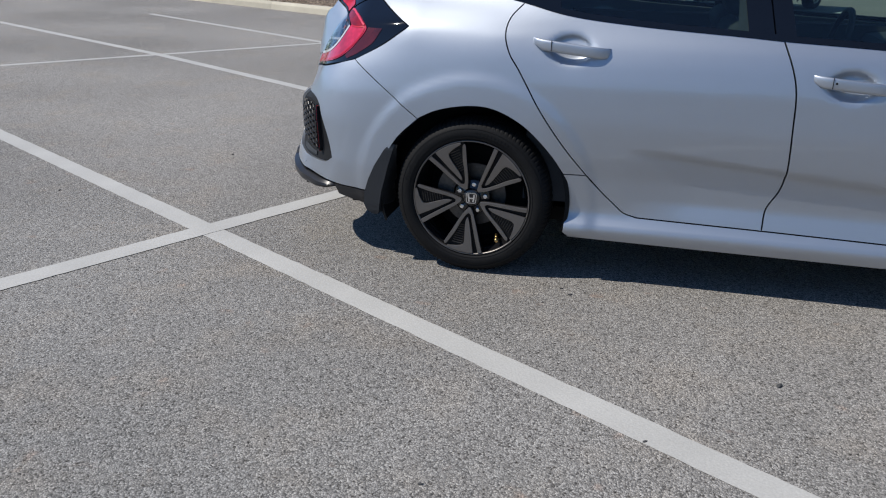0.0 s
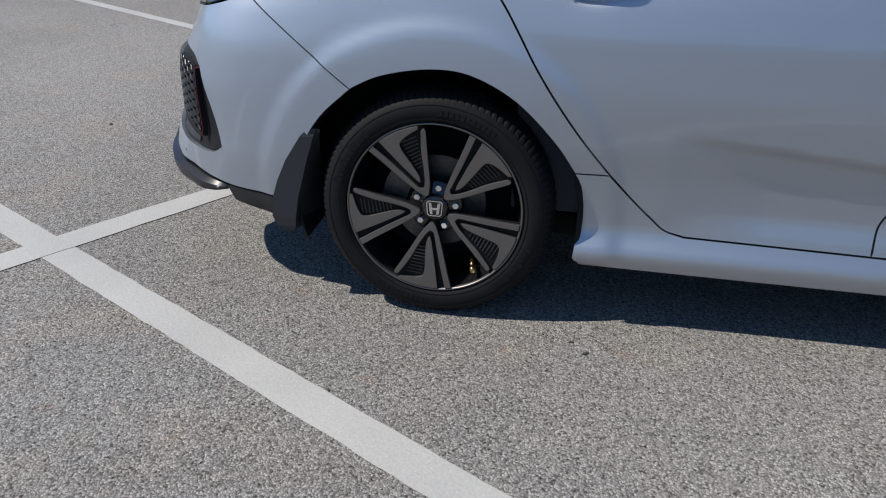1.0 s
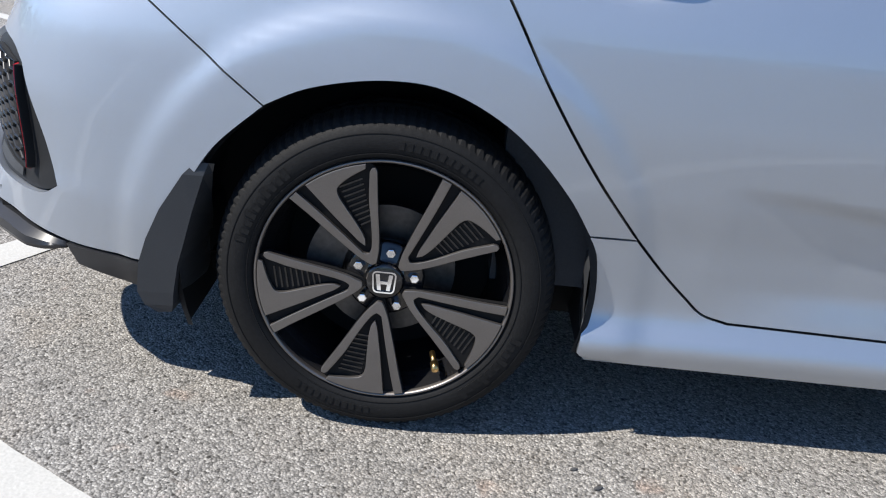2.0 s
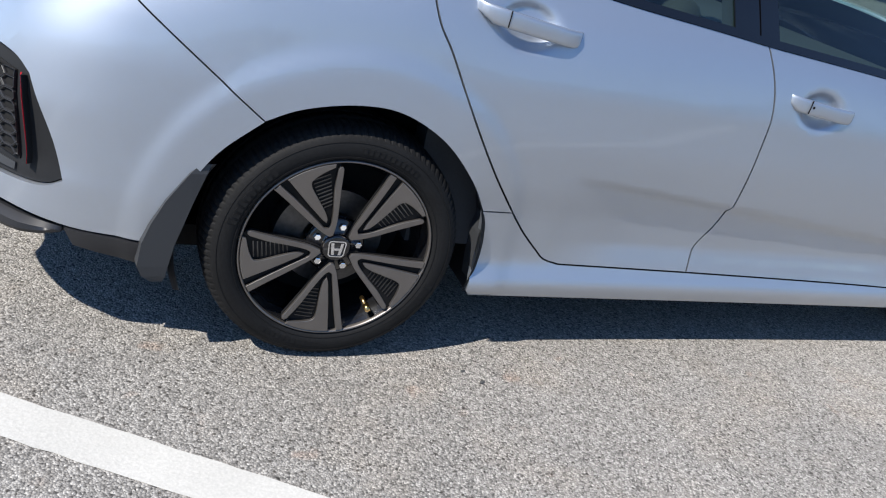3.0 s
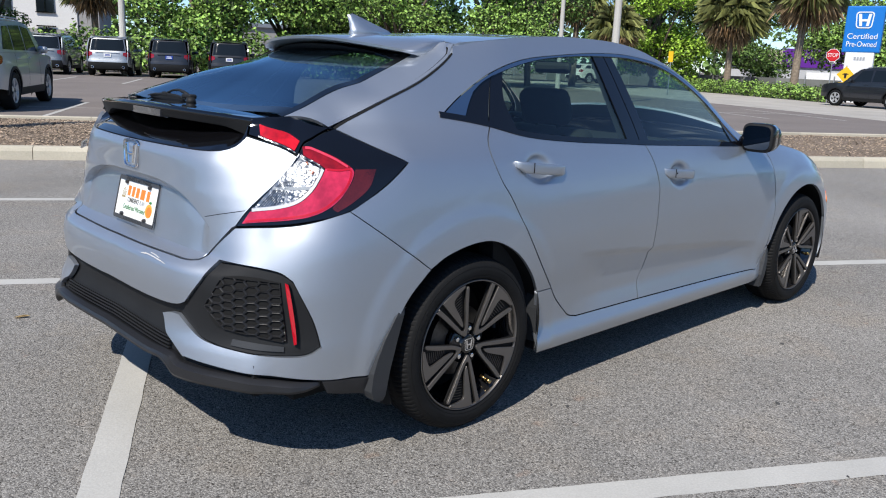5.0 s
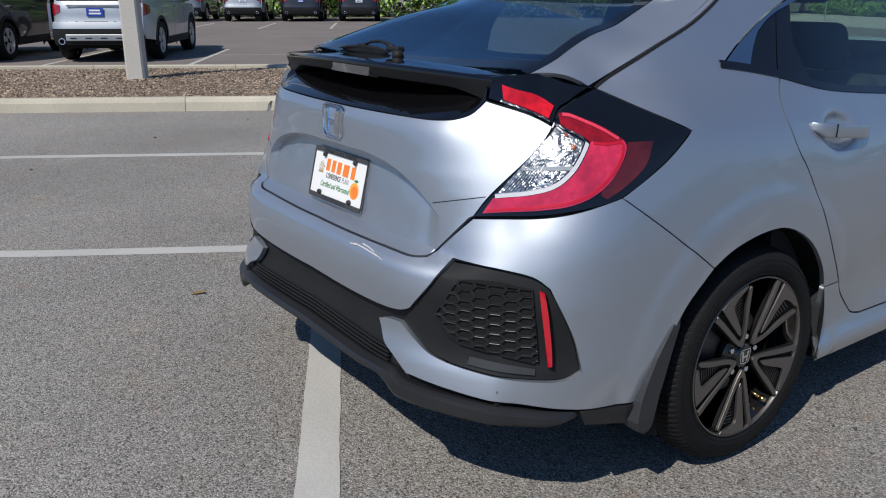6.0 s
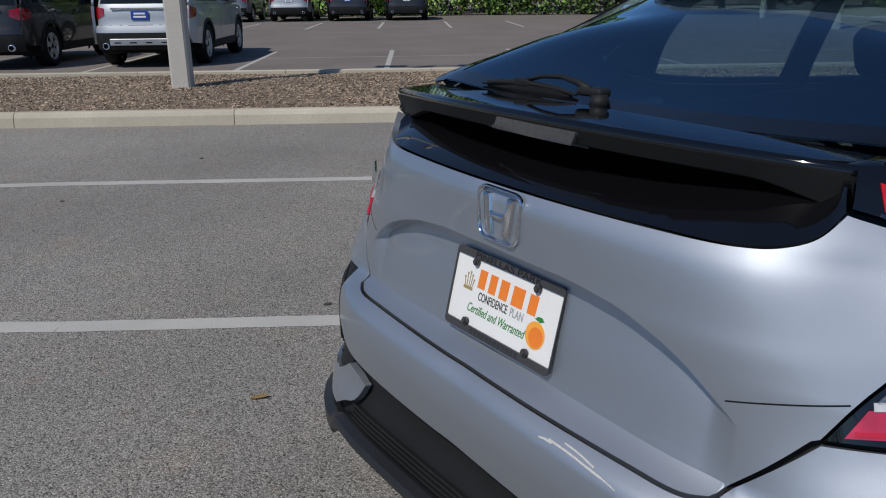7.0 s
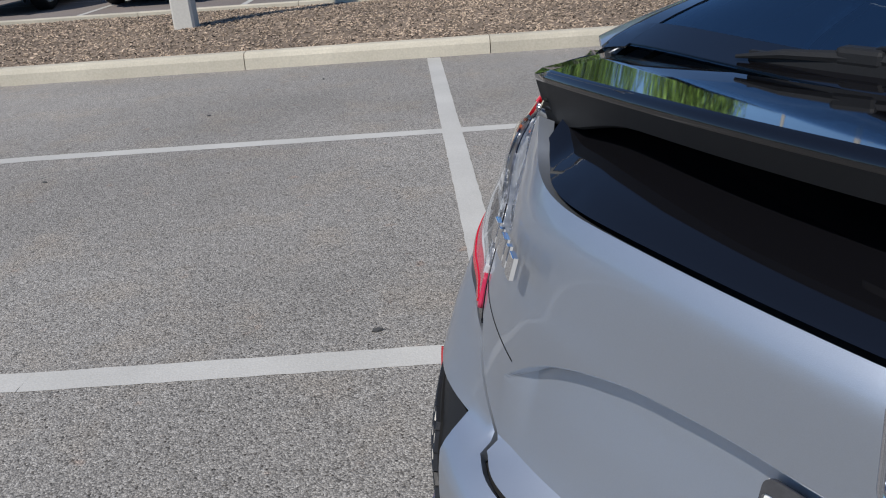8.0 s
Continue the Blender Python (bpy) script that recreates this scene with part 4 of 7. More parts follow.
for mirror in (False, True):
    part("vent_surround", sheet([VENT_TOP, VENT_SIDE, FIN_TOP, [(-1.11, .499), (-1.075, .545)], SILVER_LOW[::-1]], skin, 0.014, 0.002, 0.012, -.011, mirror=mirror), BLACK_PLASTIC, car, "satin black bumper vent", smooth=True)
    GRILLE = [[(-.938, .645), (-.90, .652), (-.83, .651), (-.748, .640)], [(-.748, .640), (-.727, .452)], [(-.727, .452), (-.82, .468), (-.93, .480)], [(-.93, .480), (-.962, .487), (-1.0, .543)], [(-1.0, .543), (-.938, .645)]]
    grille = part("grille", sheet(GRILLE, skin, 0.02, 0, 0.004, -.008, mirror=mirror), GAP, car, "black honeycomb vent grille", smooth=True)
    border = [np.array(c[0]) for c in GRILLE]
    column = 0
    sc = -1.03
    while sc < -.70:
        zc = .445 + (.0128 if column % 2 else 0)
        while zc < .67:
            cell = [np.array((sc + a * .0262, zc + b * .0140)) for a, b in ((-1, 0), (-.5, .9), (.5, .9), (1, 0), (.5, -.9), (-.5, -.9))][::-1]
            cell = clip_polygon(cell, border)
            if len(cell) > 2 and polygon_area(cell) > 1e-4:
                part("grille_cell", cell_ring(cell, mirror), GRILLE_BLACK, grille)
            zc += .0256
        sc += .0385
        column += 1
    rows, backs = [], []
    for k in range(9):
        t = k / 8
        inner = (-.733 + .028 * t, .640 - .194 * t)
        outer = (-.7165 + .024 * t - .004 * abs(2 * t - 1) ** 3, .637 - .186 * t)
        a3, b3, c3 = lifted(*inner, -.004), lifted(*outer, .009), lifted(*outer, -.010)
        f = np.array((1, -1, 1)) if mirror else np.ones(3)
        d3 = (a3 + c3) / 2
        rows.append([tuple(p * f) for p in (a3, b3, b3 + (b3 - a3) * .04 + (c3 - b3) * .15, a3 + (c3 - a3) * .3)])
        backs.append([tuple(p * f) for p in (a3 + (c3 - a3) * .25, b3 + (b3 - a3) * .06 + (c3 - b3) * .12, b3 + (b3 - a3) * .10 + (c3 - b3) * .3, c3)])
    # sun on the vent's ledge, put into the colour as lighter grey
    part("vent_ledge", sheet([[(-.900, .452), (-.82, .446), (-.735, .441)], [(-.735, .441), (-.735, .424)], [(-.735, .424), (-.82, .427), (-.905, .434)], [(-.905, .434), (-.900, .452)]], skin, 0.02, 0, 0.004, -.006, mirror=mirror), GREY_PLASTIC, car, "ledge under the grille, sunlit grey put into its colour", smooth=True)
    shell = part("reflector_housing", loft(backs), BLACK_PLASTIC, car)
    part("reflector", loft(rows), REFLECTOR_RED, car, "slim red reflector")

# tail lamps
for mirror in (False, True):
    lamp = part("tail_lamp", sheet([LAMP_LOW, LAMP_TOP, [(-.478, 1.086), (-.60, 1.058), (-.655, 1.040), (-.692, 1.013)], LAMP_IN], skin, 0.012, 0.0022, 0.02, 0.001, mirror=mirror), GLOSS_BLACK, car, "red and clear wraparound tail lamp with black housing", smooth=True)
    RED_OUT = [(-.672, 1.031), (-.629, 1.032), (-.541, 1.009), (-.500, .987), (-.483, .974)]
    RED_BEND = [(-.483, .974), (-.479, .964), (-.486, .948), (-.514, .913), (-.549, .881), (-.597, .853), (-.657, .833), (-.729, .821), (-.897, .799)]
    RED_IN = [(-.872, .836), (-.773, .850), (-.690, .871), (-.638, .904), (-.600, .944), (-.578, .972)]
    RED_FOLD = [(-.578, .972), (-.53, .970), (-.483, .974)]
    part("red_lens", sheet([RED_BEND, [(-.897, .799), (-.872, .836)], RED_IN, RED_FOLD], skin, 0.008, 0, 0.006, 0.005, mirror=mirror), RED_LENS, lamp, smooth=True)
    part("upper_lens", sheet([RED_OUT, RED_FOLD[::-1], [(-.578, .972), (-.592, .981), (-.668, 1.008)], [(-.668, 1.008), (-.672, 1.031)]], skin, 0.008, 0, 0.006, 0.0048, mirror=mirror), DEEP_RED_LENS, lamp, "deep red upper light bar", smooth=True)
    part("lens_rim", ribbon([(-.866, .841), (-.773, .855), (-.694, .876), (-.644, .908), (-.607, .947), (-.588, .970)], skin, 0.010, 0.0065, 0.006, 0.01, mirror), CLEAR_FROST, lamp, "frosted white light guide")
    part("upper_rim", ribbon([(-.590, .972), (-.602, .982), (-.672, 1.003), (-.690, 1.008)], skin, 0.005, 0.0062, 0.006, 0.01, mirror), BOWL, lamp, "dim metal bezel edge")
    part("red_glow_line", ribbon([(-.572, .970), (-.53, .967), (-.490, .968), (-.495, .948), (-.522, .913), (-.558, .884), (-.602, .858), (-.660, .839), (-.735, .827), (-.885, .806)], skin, 0.006, 0.0064, 0.006, 0.01, mirror), REFLECTOR_RED, lamp, "bright red light guide")
    part("red_glow_line", ribbon([(-.655, 1.028), (-.62, 1.026), (-.541, 1.002), (-.496, .977)], skin, 0.007, 0.0064, 0.006, 0.01, mirror), PALE_RED_LENS, lamp, "pale red light guide")
    CLEAR_SHAPE = [[(-.862, .846), (-.773, .860), (-.702, .880)], [(-.702, .880), (-.652, .912), (-.615, .950), (-.596, .972)], [(-.596, .972), (-.685, 1.004)], [(-.685, 1.004), (-.76, .952), (-.82, .892), (-.862, .846)]]
    part("reflector_bowl", sheet(CLEAR_SHAPE, skin, 0.006, 0, 0.004, 0.0022, mirror=mirror), LENS_REFLECTOR, lamp, "faceted silver reflector", smooth=False)
    part("lamp_divider", ribbon([(-.80, .908), (-.72, .912), (-.640, .916)], skin, .009, 0.0048, 0.004, 0.02, mirror), INK_GREY, lamp, "smoked divider between the bulbs")
    for k in range(7):
        e = .0075 * k
        part("lamp_fin", ribbon([(-.845 + e * 1.5, .852 + e * .25), (-.770 + e * 1.2, .928 + e * .25)], skin, .0018, 0.0050, 0.004, 0.02, mirror), LENS_REFLECTOR, lamp)
    for cs, cz, rad in ((-.665, .972, .020), (-.650, .940, .017), (-.725, .895, .017), (-.690, .900, .014), (-.765, .880, .013)):
        bowl = [(cs + rad * math.cos(a), cz + rad * .8 * math.sin(a)) for a in np.linspace(0, math.tau, 14, endpoint=False)]
        part("bulb_bowl", sheet(None, skin, 0.02, 0, 0.004, 0.0046, mirror=mirror, closed=np.array(bowl)), BOWL, lamp, "small dark bulb bowl")
    # amber glow of the bulbs, painted as small flat star shapes
    for cs, cz, rad in ((-.634, .962, .012), (-.652, .985, .008)):
        glint = [(cs + rad * q * math.cos(a), cz + rad * .7 * q * math.sin(a)) for q, a in zip((1, .55) * 5, np.linspace(0, math.tau, 10, endpoint=False))]
        part("bulb", sheet(None, skin, 0.02, 0, 0.004, 0.0056, mirror=mirror, closed=np.array(glint)), AMBER_DIM, lamp, "amber bulb drawn as a star-shaped glint")
    part("outer_lens", sheet(CLEAR_SHAPE, skin, 0.012, 0, 0.003, 0.0085, mirror=mirror), CLEAR, lamp, "clear lens", smooth=True)
    part("side_marker", sheet([[(-.472, .970), (-.402, .970)], [(-.402, .970), (-.438, .916), (-.498, .876), (-.557, .848)], [(-.557, .848), (-.572, .858), (-.528, .900), (-.488, .940), (-.472, .970)]], skin, 0.01, 0, 0.004, 0.003, mirror=mirror), MARKER_LENS, lamp, "smoked red side marker", smooth=True)

# hatch: lower skin, black panel, lamp bars
BLACK_LOW = [(S0, 1.004), (-1.26, 1.005), (-1.10, 1.007), (-1.03, 1.013), (-.976, 1.028), (-.935, 1.058)]
LAMP_IN_H = [(-.935, 1.058), (-.82, 1.035), (-.70, 1.004)]
lip_s = np.arange(S0, -1.035, .006)
LIP_LINES = np.concatenate([np.stack([q, recess_top(lip_s) + o], 1) for o in (-.0042, -.0024, .0024, .0042) for q in (lip_s, 2 * S0 - lip_s + 1e-5)])
BLACK_LOW_L = [(S0, 1.004), (-1.26, 1.005), (-1.13, 1.007), (-1.065, 1.014), (-1.015, 1.026), (-.985, 1.040)]
low_right = [HATCH_LOW_R, [(-1.055, .678), (-1.0, .726), (-.93, .79)], LAMP_IN[::-1], [(-.692, 1.013), (-.70, 1.004)], LAMP_IN_H[::-1]]
low_left = low_right + [[(-.935, 1.058), (-.96, 1.050), (-.985, 1.040)]]
hatch = part("hatch", sheet(low_right + [BLACK_LOW[::-1]] + [flip_s(c) for c in (low_left + [BLACK_LOW_L[::-1]])[::-1]], skin, 0.0095, 0.0025, 0.016, extra=LIP_LINES), SILVER, car, smooth=True)
bm = bmesh.new()
bm.from_mesh(hatch.data)
for e in bm.edges:                                            # a crisp crease along the overhang
    if len(e.link_faces) == 2 and e.calc_face_angle() > radians(24):
        e.smooth = False
bm.to_mesh(hatch.data)
bm.free()
def sunk_skin(s, z):
    """The tail's skin, hollowed under the spoiler."""
    q = np.where(np.asarray(s) < S0, 2 * S0 - np.asarray(s), s)
    t = np.clip((np.asarray(z) - 1.006) / .07, 0, 1) * np.clip((-.94 - q) / .10, 0, 1)
    p = skin(s, z)
    p[..., 0] += .085 * t * t * (3 - 2 * t)
    return p


part("hatch_panel", sheet([BLACK_LOW, [(-.935, 1.058), (-.94, 1.09)], [(-.94, 1.09), (-1.2, 1.105), (S0, 1.112)]] + [flip_s(c) for c in ([BLACK_LOW_L, [(-.985, 1.040), (-.99, 1.09)], [(-.995, 1.09), (-1.2, 1.105), (S0, 1.112)]])[::-1]], sunk_skin, 0.015, 0.002, 0.01, -.003), GLOSS_BLACK, hatch, "gloss black panel under the spoiler", smooth=True)
crease = ribbon([(-1.07, .805), (-.985, .822), (-.894, .838)], skin, 0.0022, 0.0004, 0.001, 0.015)
part("hatch_seam", crease, GAP, hatch)
part("hatch_seam", ribbon([(-1.07, .805), (-.985, .822), (-.894, .838)], skin, 0.0022, 0.0004, 0.001, 0.015, True), GAP, hatch)
for mirror in (False, True):
    drop = .026 if mirror else 0.0
    bar = part("hatch_lamp", sheet([[(-.93, 1.062), (-.82, 1.040), (-.703, 1.009)], [(-.703, 1.009), (-.672, 1.040), (-.60, 1.060), (-.482, 1.090)], [(-.482, 1.086), (-.58, 1.098), (-.66, 1.108 - drop * .3)], [(-.66, 1.108 - drop * .3), (-.80, 1.120 - drop * .6), (-.93, 1.112 - drop * .5)], [(-.93, 1.112 - drop * .5), (-.93, 1.062)]], skin, 0.012, 0.002, 0.012, 0.001, mirror=mirror), GLOSS_BLACK, hatch, "black hatch corner with red light bar", smooth=True)
    part("red_lens", sheet([[(-.878, 1.060), (-.805, 1.040), (-.722, 1.019)], [(-.722, 1.019), (-.690, 1.047)], [(-.690, 1.047), (-.80, 1.074), (-.890, 1.094 - drop * .2)], [(-.890, 1.094 - drop * .2), (-.878, 1.060)]], skin, 0.01, 0, 0.006, 0.004, mirror=mirror), RED_BAR_LENS, bar, smooth=True)
    part("lens_bezel", ribbon([(-.885, 1.057), (-.805, 1.036), (-.716, 1.013)], skin, 0.004, 0.0045, 0.004, 0.01, mirror), BOWL, bar, "dim metal bezel edge")

# roof, glass and bonnet: lofted between the two side edges
edge_s = smooth_curve([(-.70, 1.045), (-.60, 1.062)] + SHUT + RAIL[1:] + [(2.11, .965)] + HOOD_EDGE[1:] + [(3.34, .705), (3.46, .69), (3.58, .68)], 0.02)
edge3 = skin(np.array([p[0] for p in edge_s]), np.array([p[1] for p in edge_s]))
order = np.argsort(edge3[:, 0])
edge_x, edge_y, edge_z = edge3[order].T
crown = pchip((-.80, -.64, -.573, -.45, -.3, -.1, .06, .20, .45, .8, 1.1, 1.36, 1.75, 2.1, 2.25, 2.6, 3.0, 3.3, 3.45), (1.085, 1.108, 1.128, 1.182, 1.258, 1.328, 1.372, 1.404, 1.425, 1.438, 1.437, 1.418, 1.262, 1.085, 1.01, .985, .93, .84, .74))


def top(x, v):
    """Place on the roof line: v runs from -1 at the right edge to 1 at the left."""
    x, v = np.broadcast_arrays(np.asarray(x, float), np.asarray(v, float))
    yb, zb, zc = np.interp(x, edge_x, edge_y), np.interp(x, edge_x, edge_z), crown(x)
    return np.stack([x, -yb * v, zb + (zc - zb) * (1 - np.abs(v) ** (2.3 + 11 * np.clip((-.22 - x) / .33, 0, 1) ** 1.5))], -1)


def rect(x0, x1, v0, v1, bow0=0.0, bow1=0.0):
    vs = np.linspace(v0, v1, 9)
    return [[(x0 + bow0 * v * v, v) for v in vs], [(x0 + bow0 * v1 * v1, v1), (x1 + bow1 * v1 * v1, v1)], [(x1 + bow1 * v * v, v) for v in vs[::-1]], [(x1 + bow1 * v0 * v0, v0), (x0 + bow0 * v0 * v0, v0)]]


part("roof_panel", sheet(rect(.215, 1.30, -.999, .999, -.07, .10), top, 0.035, 0.0, 0.012), SILVER, car, smooth=True)
part("windscreen", sheet(rect(1.30, 2.06, -.985, .985, .10, -.04), top, 0.04, 0.0, 0.004, -.003), SIDE_GLASS, car, "clear windscreen", smooth=True)
part("bonnet", sheet(rect(2.06, 3.22, -.998, .998, -.0, -.0), top, 0.04, 0.002, 0.012), SILVER, car, smooth=True)
part("nose_panel", sheet(rect(3.22, 3.44, -.998, .998, -.0, -.12), top, 0.04, 0.002, 0.012), SILVER, car, smooth=True)
INNER = [(-.573, .855), (-.42, .815), (-.26, .775), (-.08, .745), (.085, .735)]       # inner edge of the hatch pillars, as (x, v)


def side_edge(sgn, shift=0.0):
    return [(x, sgn * (v + shift)) for x, v in INNER]


low_edge = [(-.615 + .07 * v * v, v) for v in np.linspace(-.855, .855, 9)]
high_edge = [(.10 - .02 * v * v, v) for v in np.linspace(-.735, .735, 9)]
rear_glass = part("rear_window", sheet([low_edge, side_edge(1), high_edge[::-1], side_edge(-1)[::-1]], top, 0.03, 0.0, 0.004, -.002), REAR_GLASS, hatch, "dark tinted rear window", smooth=True)
for sgn in (-1, 1):
    edge_low = [(-.573, sgn * .858), (-.515, sgn * .93), (-.470, sgn * .990)]
    edge_out = [(-.470, sgn * .990), (-.2, sgn * .990), (.15, sgn * .990)]
    edge_top = [(.15, sgn * .990), (.14, sgn * .85), (.085, sgn * .737)]
    part("hatch_pillar", sheet([edge_low, edge_out, edge_top, side_edge(sgn, .003)[::-1]], top, 0.03, 0.0035, 0.012), SILVER, hatch, smooth=True)
    inner = [(x, sgn * (v - .045)) for x, v in INNER]
    part("window_band", sheet([side_edge(sgn, -.001), [INNER[-1][0:1] + (sgn * (INNER[-1][1] - .001),), inner[-1]], inner[::-1], [inner[0], (INNER[0][0], sgn * (INNER[0][1] - .001))]], top, 0.03, 0, 0.002, -.0005), GLOSS_BLACK, rear_glass, smooth=True)
part("window_band", sheet(rect(-.03, .10, -.74, .74, 0, -.02), top, 0.03, 0, 0.002, -.0005), GLOSS_BLACK, rear_glass, smooth=True)
part("window_band", sheet(rect(-.612, -.565, -.86, .86, .07, .07), top, 0.03, 0, 0.002, -.0005), GLOSS_BLACK, rear_glass, smooth=True)

for mirror in (False, True):
    for line in (SHUT, DOOR_REAR + DOOR_LOW[1:], DOOR_MID, DOOR_FRONT, [(.60, .297), (1.129, .284), (2.235, .264)], SEAM, LAMP_LOW, LAMP_IN, HATCH_CORNER):
        part("shut_gap", ribbon(line, skin, 0.03, -.016, 0.002, 0.02, mirror), GAP, car)
    # dark strip added on the skin to draw the hatch's shut gap
    part("hatch_seal", ribbon(SHUT[:-1], skin, 0.0065, 0.0012, 0.002, 0.015, mirror), GAP, car, "black line drawn along the hatch's shut gap")
part("shut_gap", ribbon([(2 * S0 + 1.06, .675), (2 * S0 + 1.2, .668), (S0, .664), (-1.2, .668), (-1.06, .675)], skin, 0.03, -.016, 0.002, 0.02), GAP, car)
for a, b, w in (((-1.34, .652), (-1.22, .648), .0022), ((-1.31, .657), (-1.24, .653), .0016), ((-1.25, .650), (-1.19, .645), .002), ((-1.36, .648), (-1.33, .650), .0025)):
    part("paint_scuff", ribbon([a, ((a[0] + b[0]) / 2, (a[1] + b[1]) / 2 + .001), b], skin, w, 0.0005, 0.0004, 0.01), SCUFF, bumper, "pale scratch in the paint")
# lower spoiler that bridges the hatch
rings = []
for y in np.linspace(-.520, .545, 45):
    q = y * y
    lip_x, lip_z, fx, fz = -.800 + (.55 if y < 0 else .40) * q, 1.129 - .08 * q, -.632 + .20 * q, 1.126 - .05 * q
    e = max(0, min(1, (abs(y) - .38) / .14))
    low = .040 + .026 * e * e * (3 - 2 * e)                  # the ends reach down to the hatch
    rings.append([(fx, y, fz), ((fx + lip_x) / 2, y, (fz + lip_z) / 2 + .001), (lip_x + .012, y, lip_z + .002), (lip_x, y, lip_z - .003), (lip_x + .002, y, lip_z - .011),
                  (lip_x + .016, y, lip_z - low + .004), (lip_x + .026, y, lip_z - low), (lip_x + .075, y, lip_z - low + .008), (fx - .02, y, fz - .05 - (low - .04))])
bm = loft(rings)
spoiler = part("spoiler", bm, GLOSS_BLACK, hatch, "gloss black rear spoiler", smooth=False)
spoiler.data.materials.append(BLACK_PLASTIC)
for p in spoiler.data.polygons:
    p.use_smooth = True
    p.material_index = 1 if len(p.vertices) == 4 and all(v % 9 in (4, 5, 6, 7, 8) for v in p.vertices) else 0      # matt underside
for e in spoiler.data.edges:
    a, b = e.vertices
    if a // 9 != b // 9 and a % 9 in (0, 2, 4, 5, 7):
        e.use_edge_sharp = True
rings = []
for y in np.linspace(-.130, .165, 15):
    q, k = y * y, max(0.0, min(1.0, (.165 - y) / .05, (y + .130) / .02))
    lip_x, lip_z = -.800 + (.55 if y < 0 else .40) * q, 1.129 - .08 * q
    rings.append([(lip_x + o, y, lip_z + h) for o, h in ((.0005, -.014), (.0145 * (.3 + .7 * k) - .002, -.014 - .026 * (.08 + .92 * k)), (.030, -.044), (.020, -.014))])
part("brake_light", loft(rings), SMOKED_LENS, spoiler, "high brake light with pale lens")

# roof spoiler over the rear window
rings = []
for y in np.linspace(-.50, .50, 33):
    q = (y / .5) ** 2
    tx, tz = -.125 + .13 * q ** 1.5, 1.388 - .045 * q
    v = -y / float(np.interp(.2, edge_x, edge_y))
    rx = .215 - .05 * q
    rz = float(top(rx, min(abs(v), .98))[2])
    rings.append([(rx, y, rz + .001), ((rx + tx) / 2, y, (rz + tz) / 2 + .006), (tx + .02, y, tz + .003), (tx, y, tz - .002), (tx + .004, y, tz - .012), (tx + .05, y, tz - .022), (rx - .05, y, rz - .045), (rx, y, rz - .03)])
roof_spoiler = part("roof_spoiler", loft(rings), SILVER, hatch, smooth=True)
for e in roof_spoiler.data.edges:
    a, b = e.vertices
    if a // 8 != b // 8 and a % 8 in (3, 4, 0):
        e.use_edge_sharp = True
part("spoiler_underside", loft([[(-.09 + .1 * (y / .46) ** 2, y, 1.358 - .05 * (y / .46) ** 2), (.10, y, 1.352 - .04 * (y / .46) ** 2), (.10, y, 1.338 - .04 * (y / .46) ** 2), (-.06 + .1 * (y / .46) ** 2, y, 1.342 - .05 * (y / .46) ** 2)] for y in np.linspace(-.46, .46, 15)]), BLACK_PLASTIC, roof_spoiler)

# antenna fin
rings = []
for h, w, x0, x1 in ((0, .030, .085, .33), (.02, .024, .092, .29), (.045, .014, .088, .21), (.066, .006, .082, .145), (.078, .002, .078, .105)):
    rings.append([(x0, 0, 1.402 + h), (x0 + .02, -w, 1.402 + h), ((x0 + x1) / 2, -w * .9, 1.404 + h), (x1, 0, 1.408 + h), ((x0 + x1) / 2, w * .9, 1.404 + h), (x0 + .02, w, 1.402 + h)])
part("antenna", loft(rings), SILVER, car, "silver fin antenna", smooth=True)

# rear wiper
arm = part("wiper", join(tube([(-.606, .018, 1.118), (-.604, .022, 1.142)], [.020, .015], 16), box((.030, .060, .016), (-.600, .040, 1.146), .005),
                         tube([(-.600, .05, 1.148), (-.592, .085, 1.158), (-.582, .14, 1.164), (-.574, .20, 1.160), (-.568, .255, 1.148)], [.0085, .0065, .0050, .0045, .004], 8)), BLACK_PLASTIC, hatch, "black rear wiper", smooth=True)
part("wiper_blade", join(tube([(-.578, .105, 1.132), (-.570, .17, 1.138), (-.569, .26, 1.141), (-.576, .34, 1.137), (-.580, .385, 1.130)], [.003, .006, .007, .005, .002], 8), box((.006, .25, .012), (-.573, .25, 1.131)), box((.020, .045, .018), (-.567, .268, 1.141), .005)), BLACK_PLASTIC, arm)

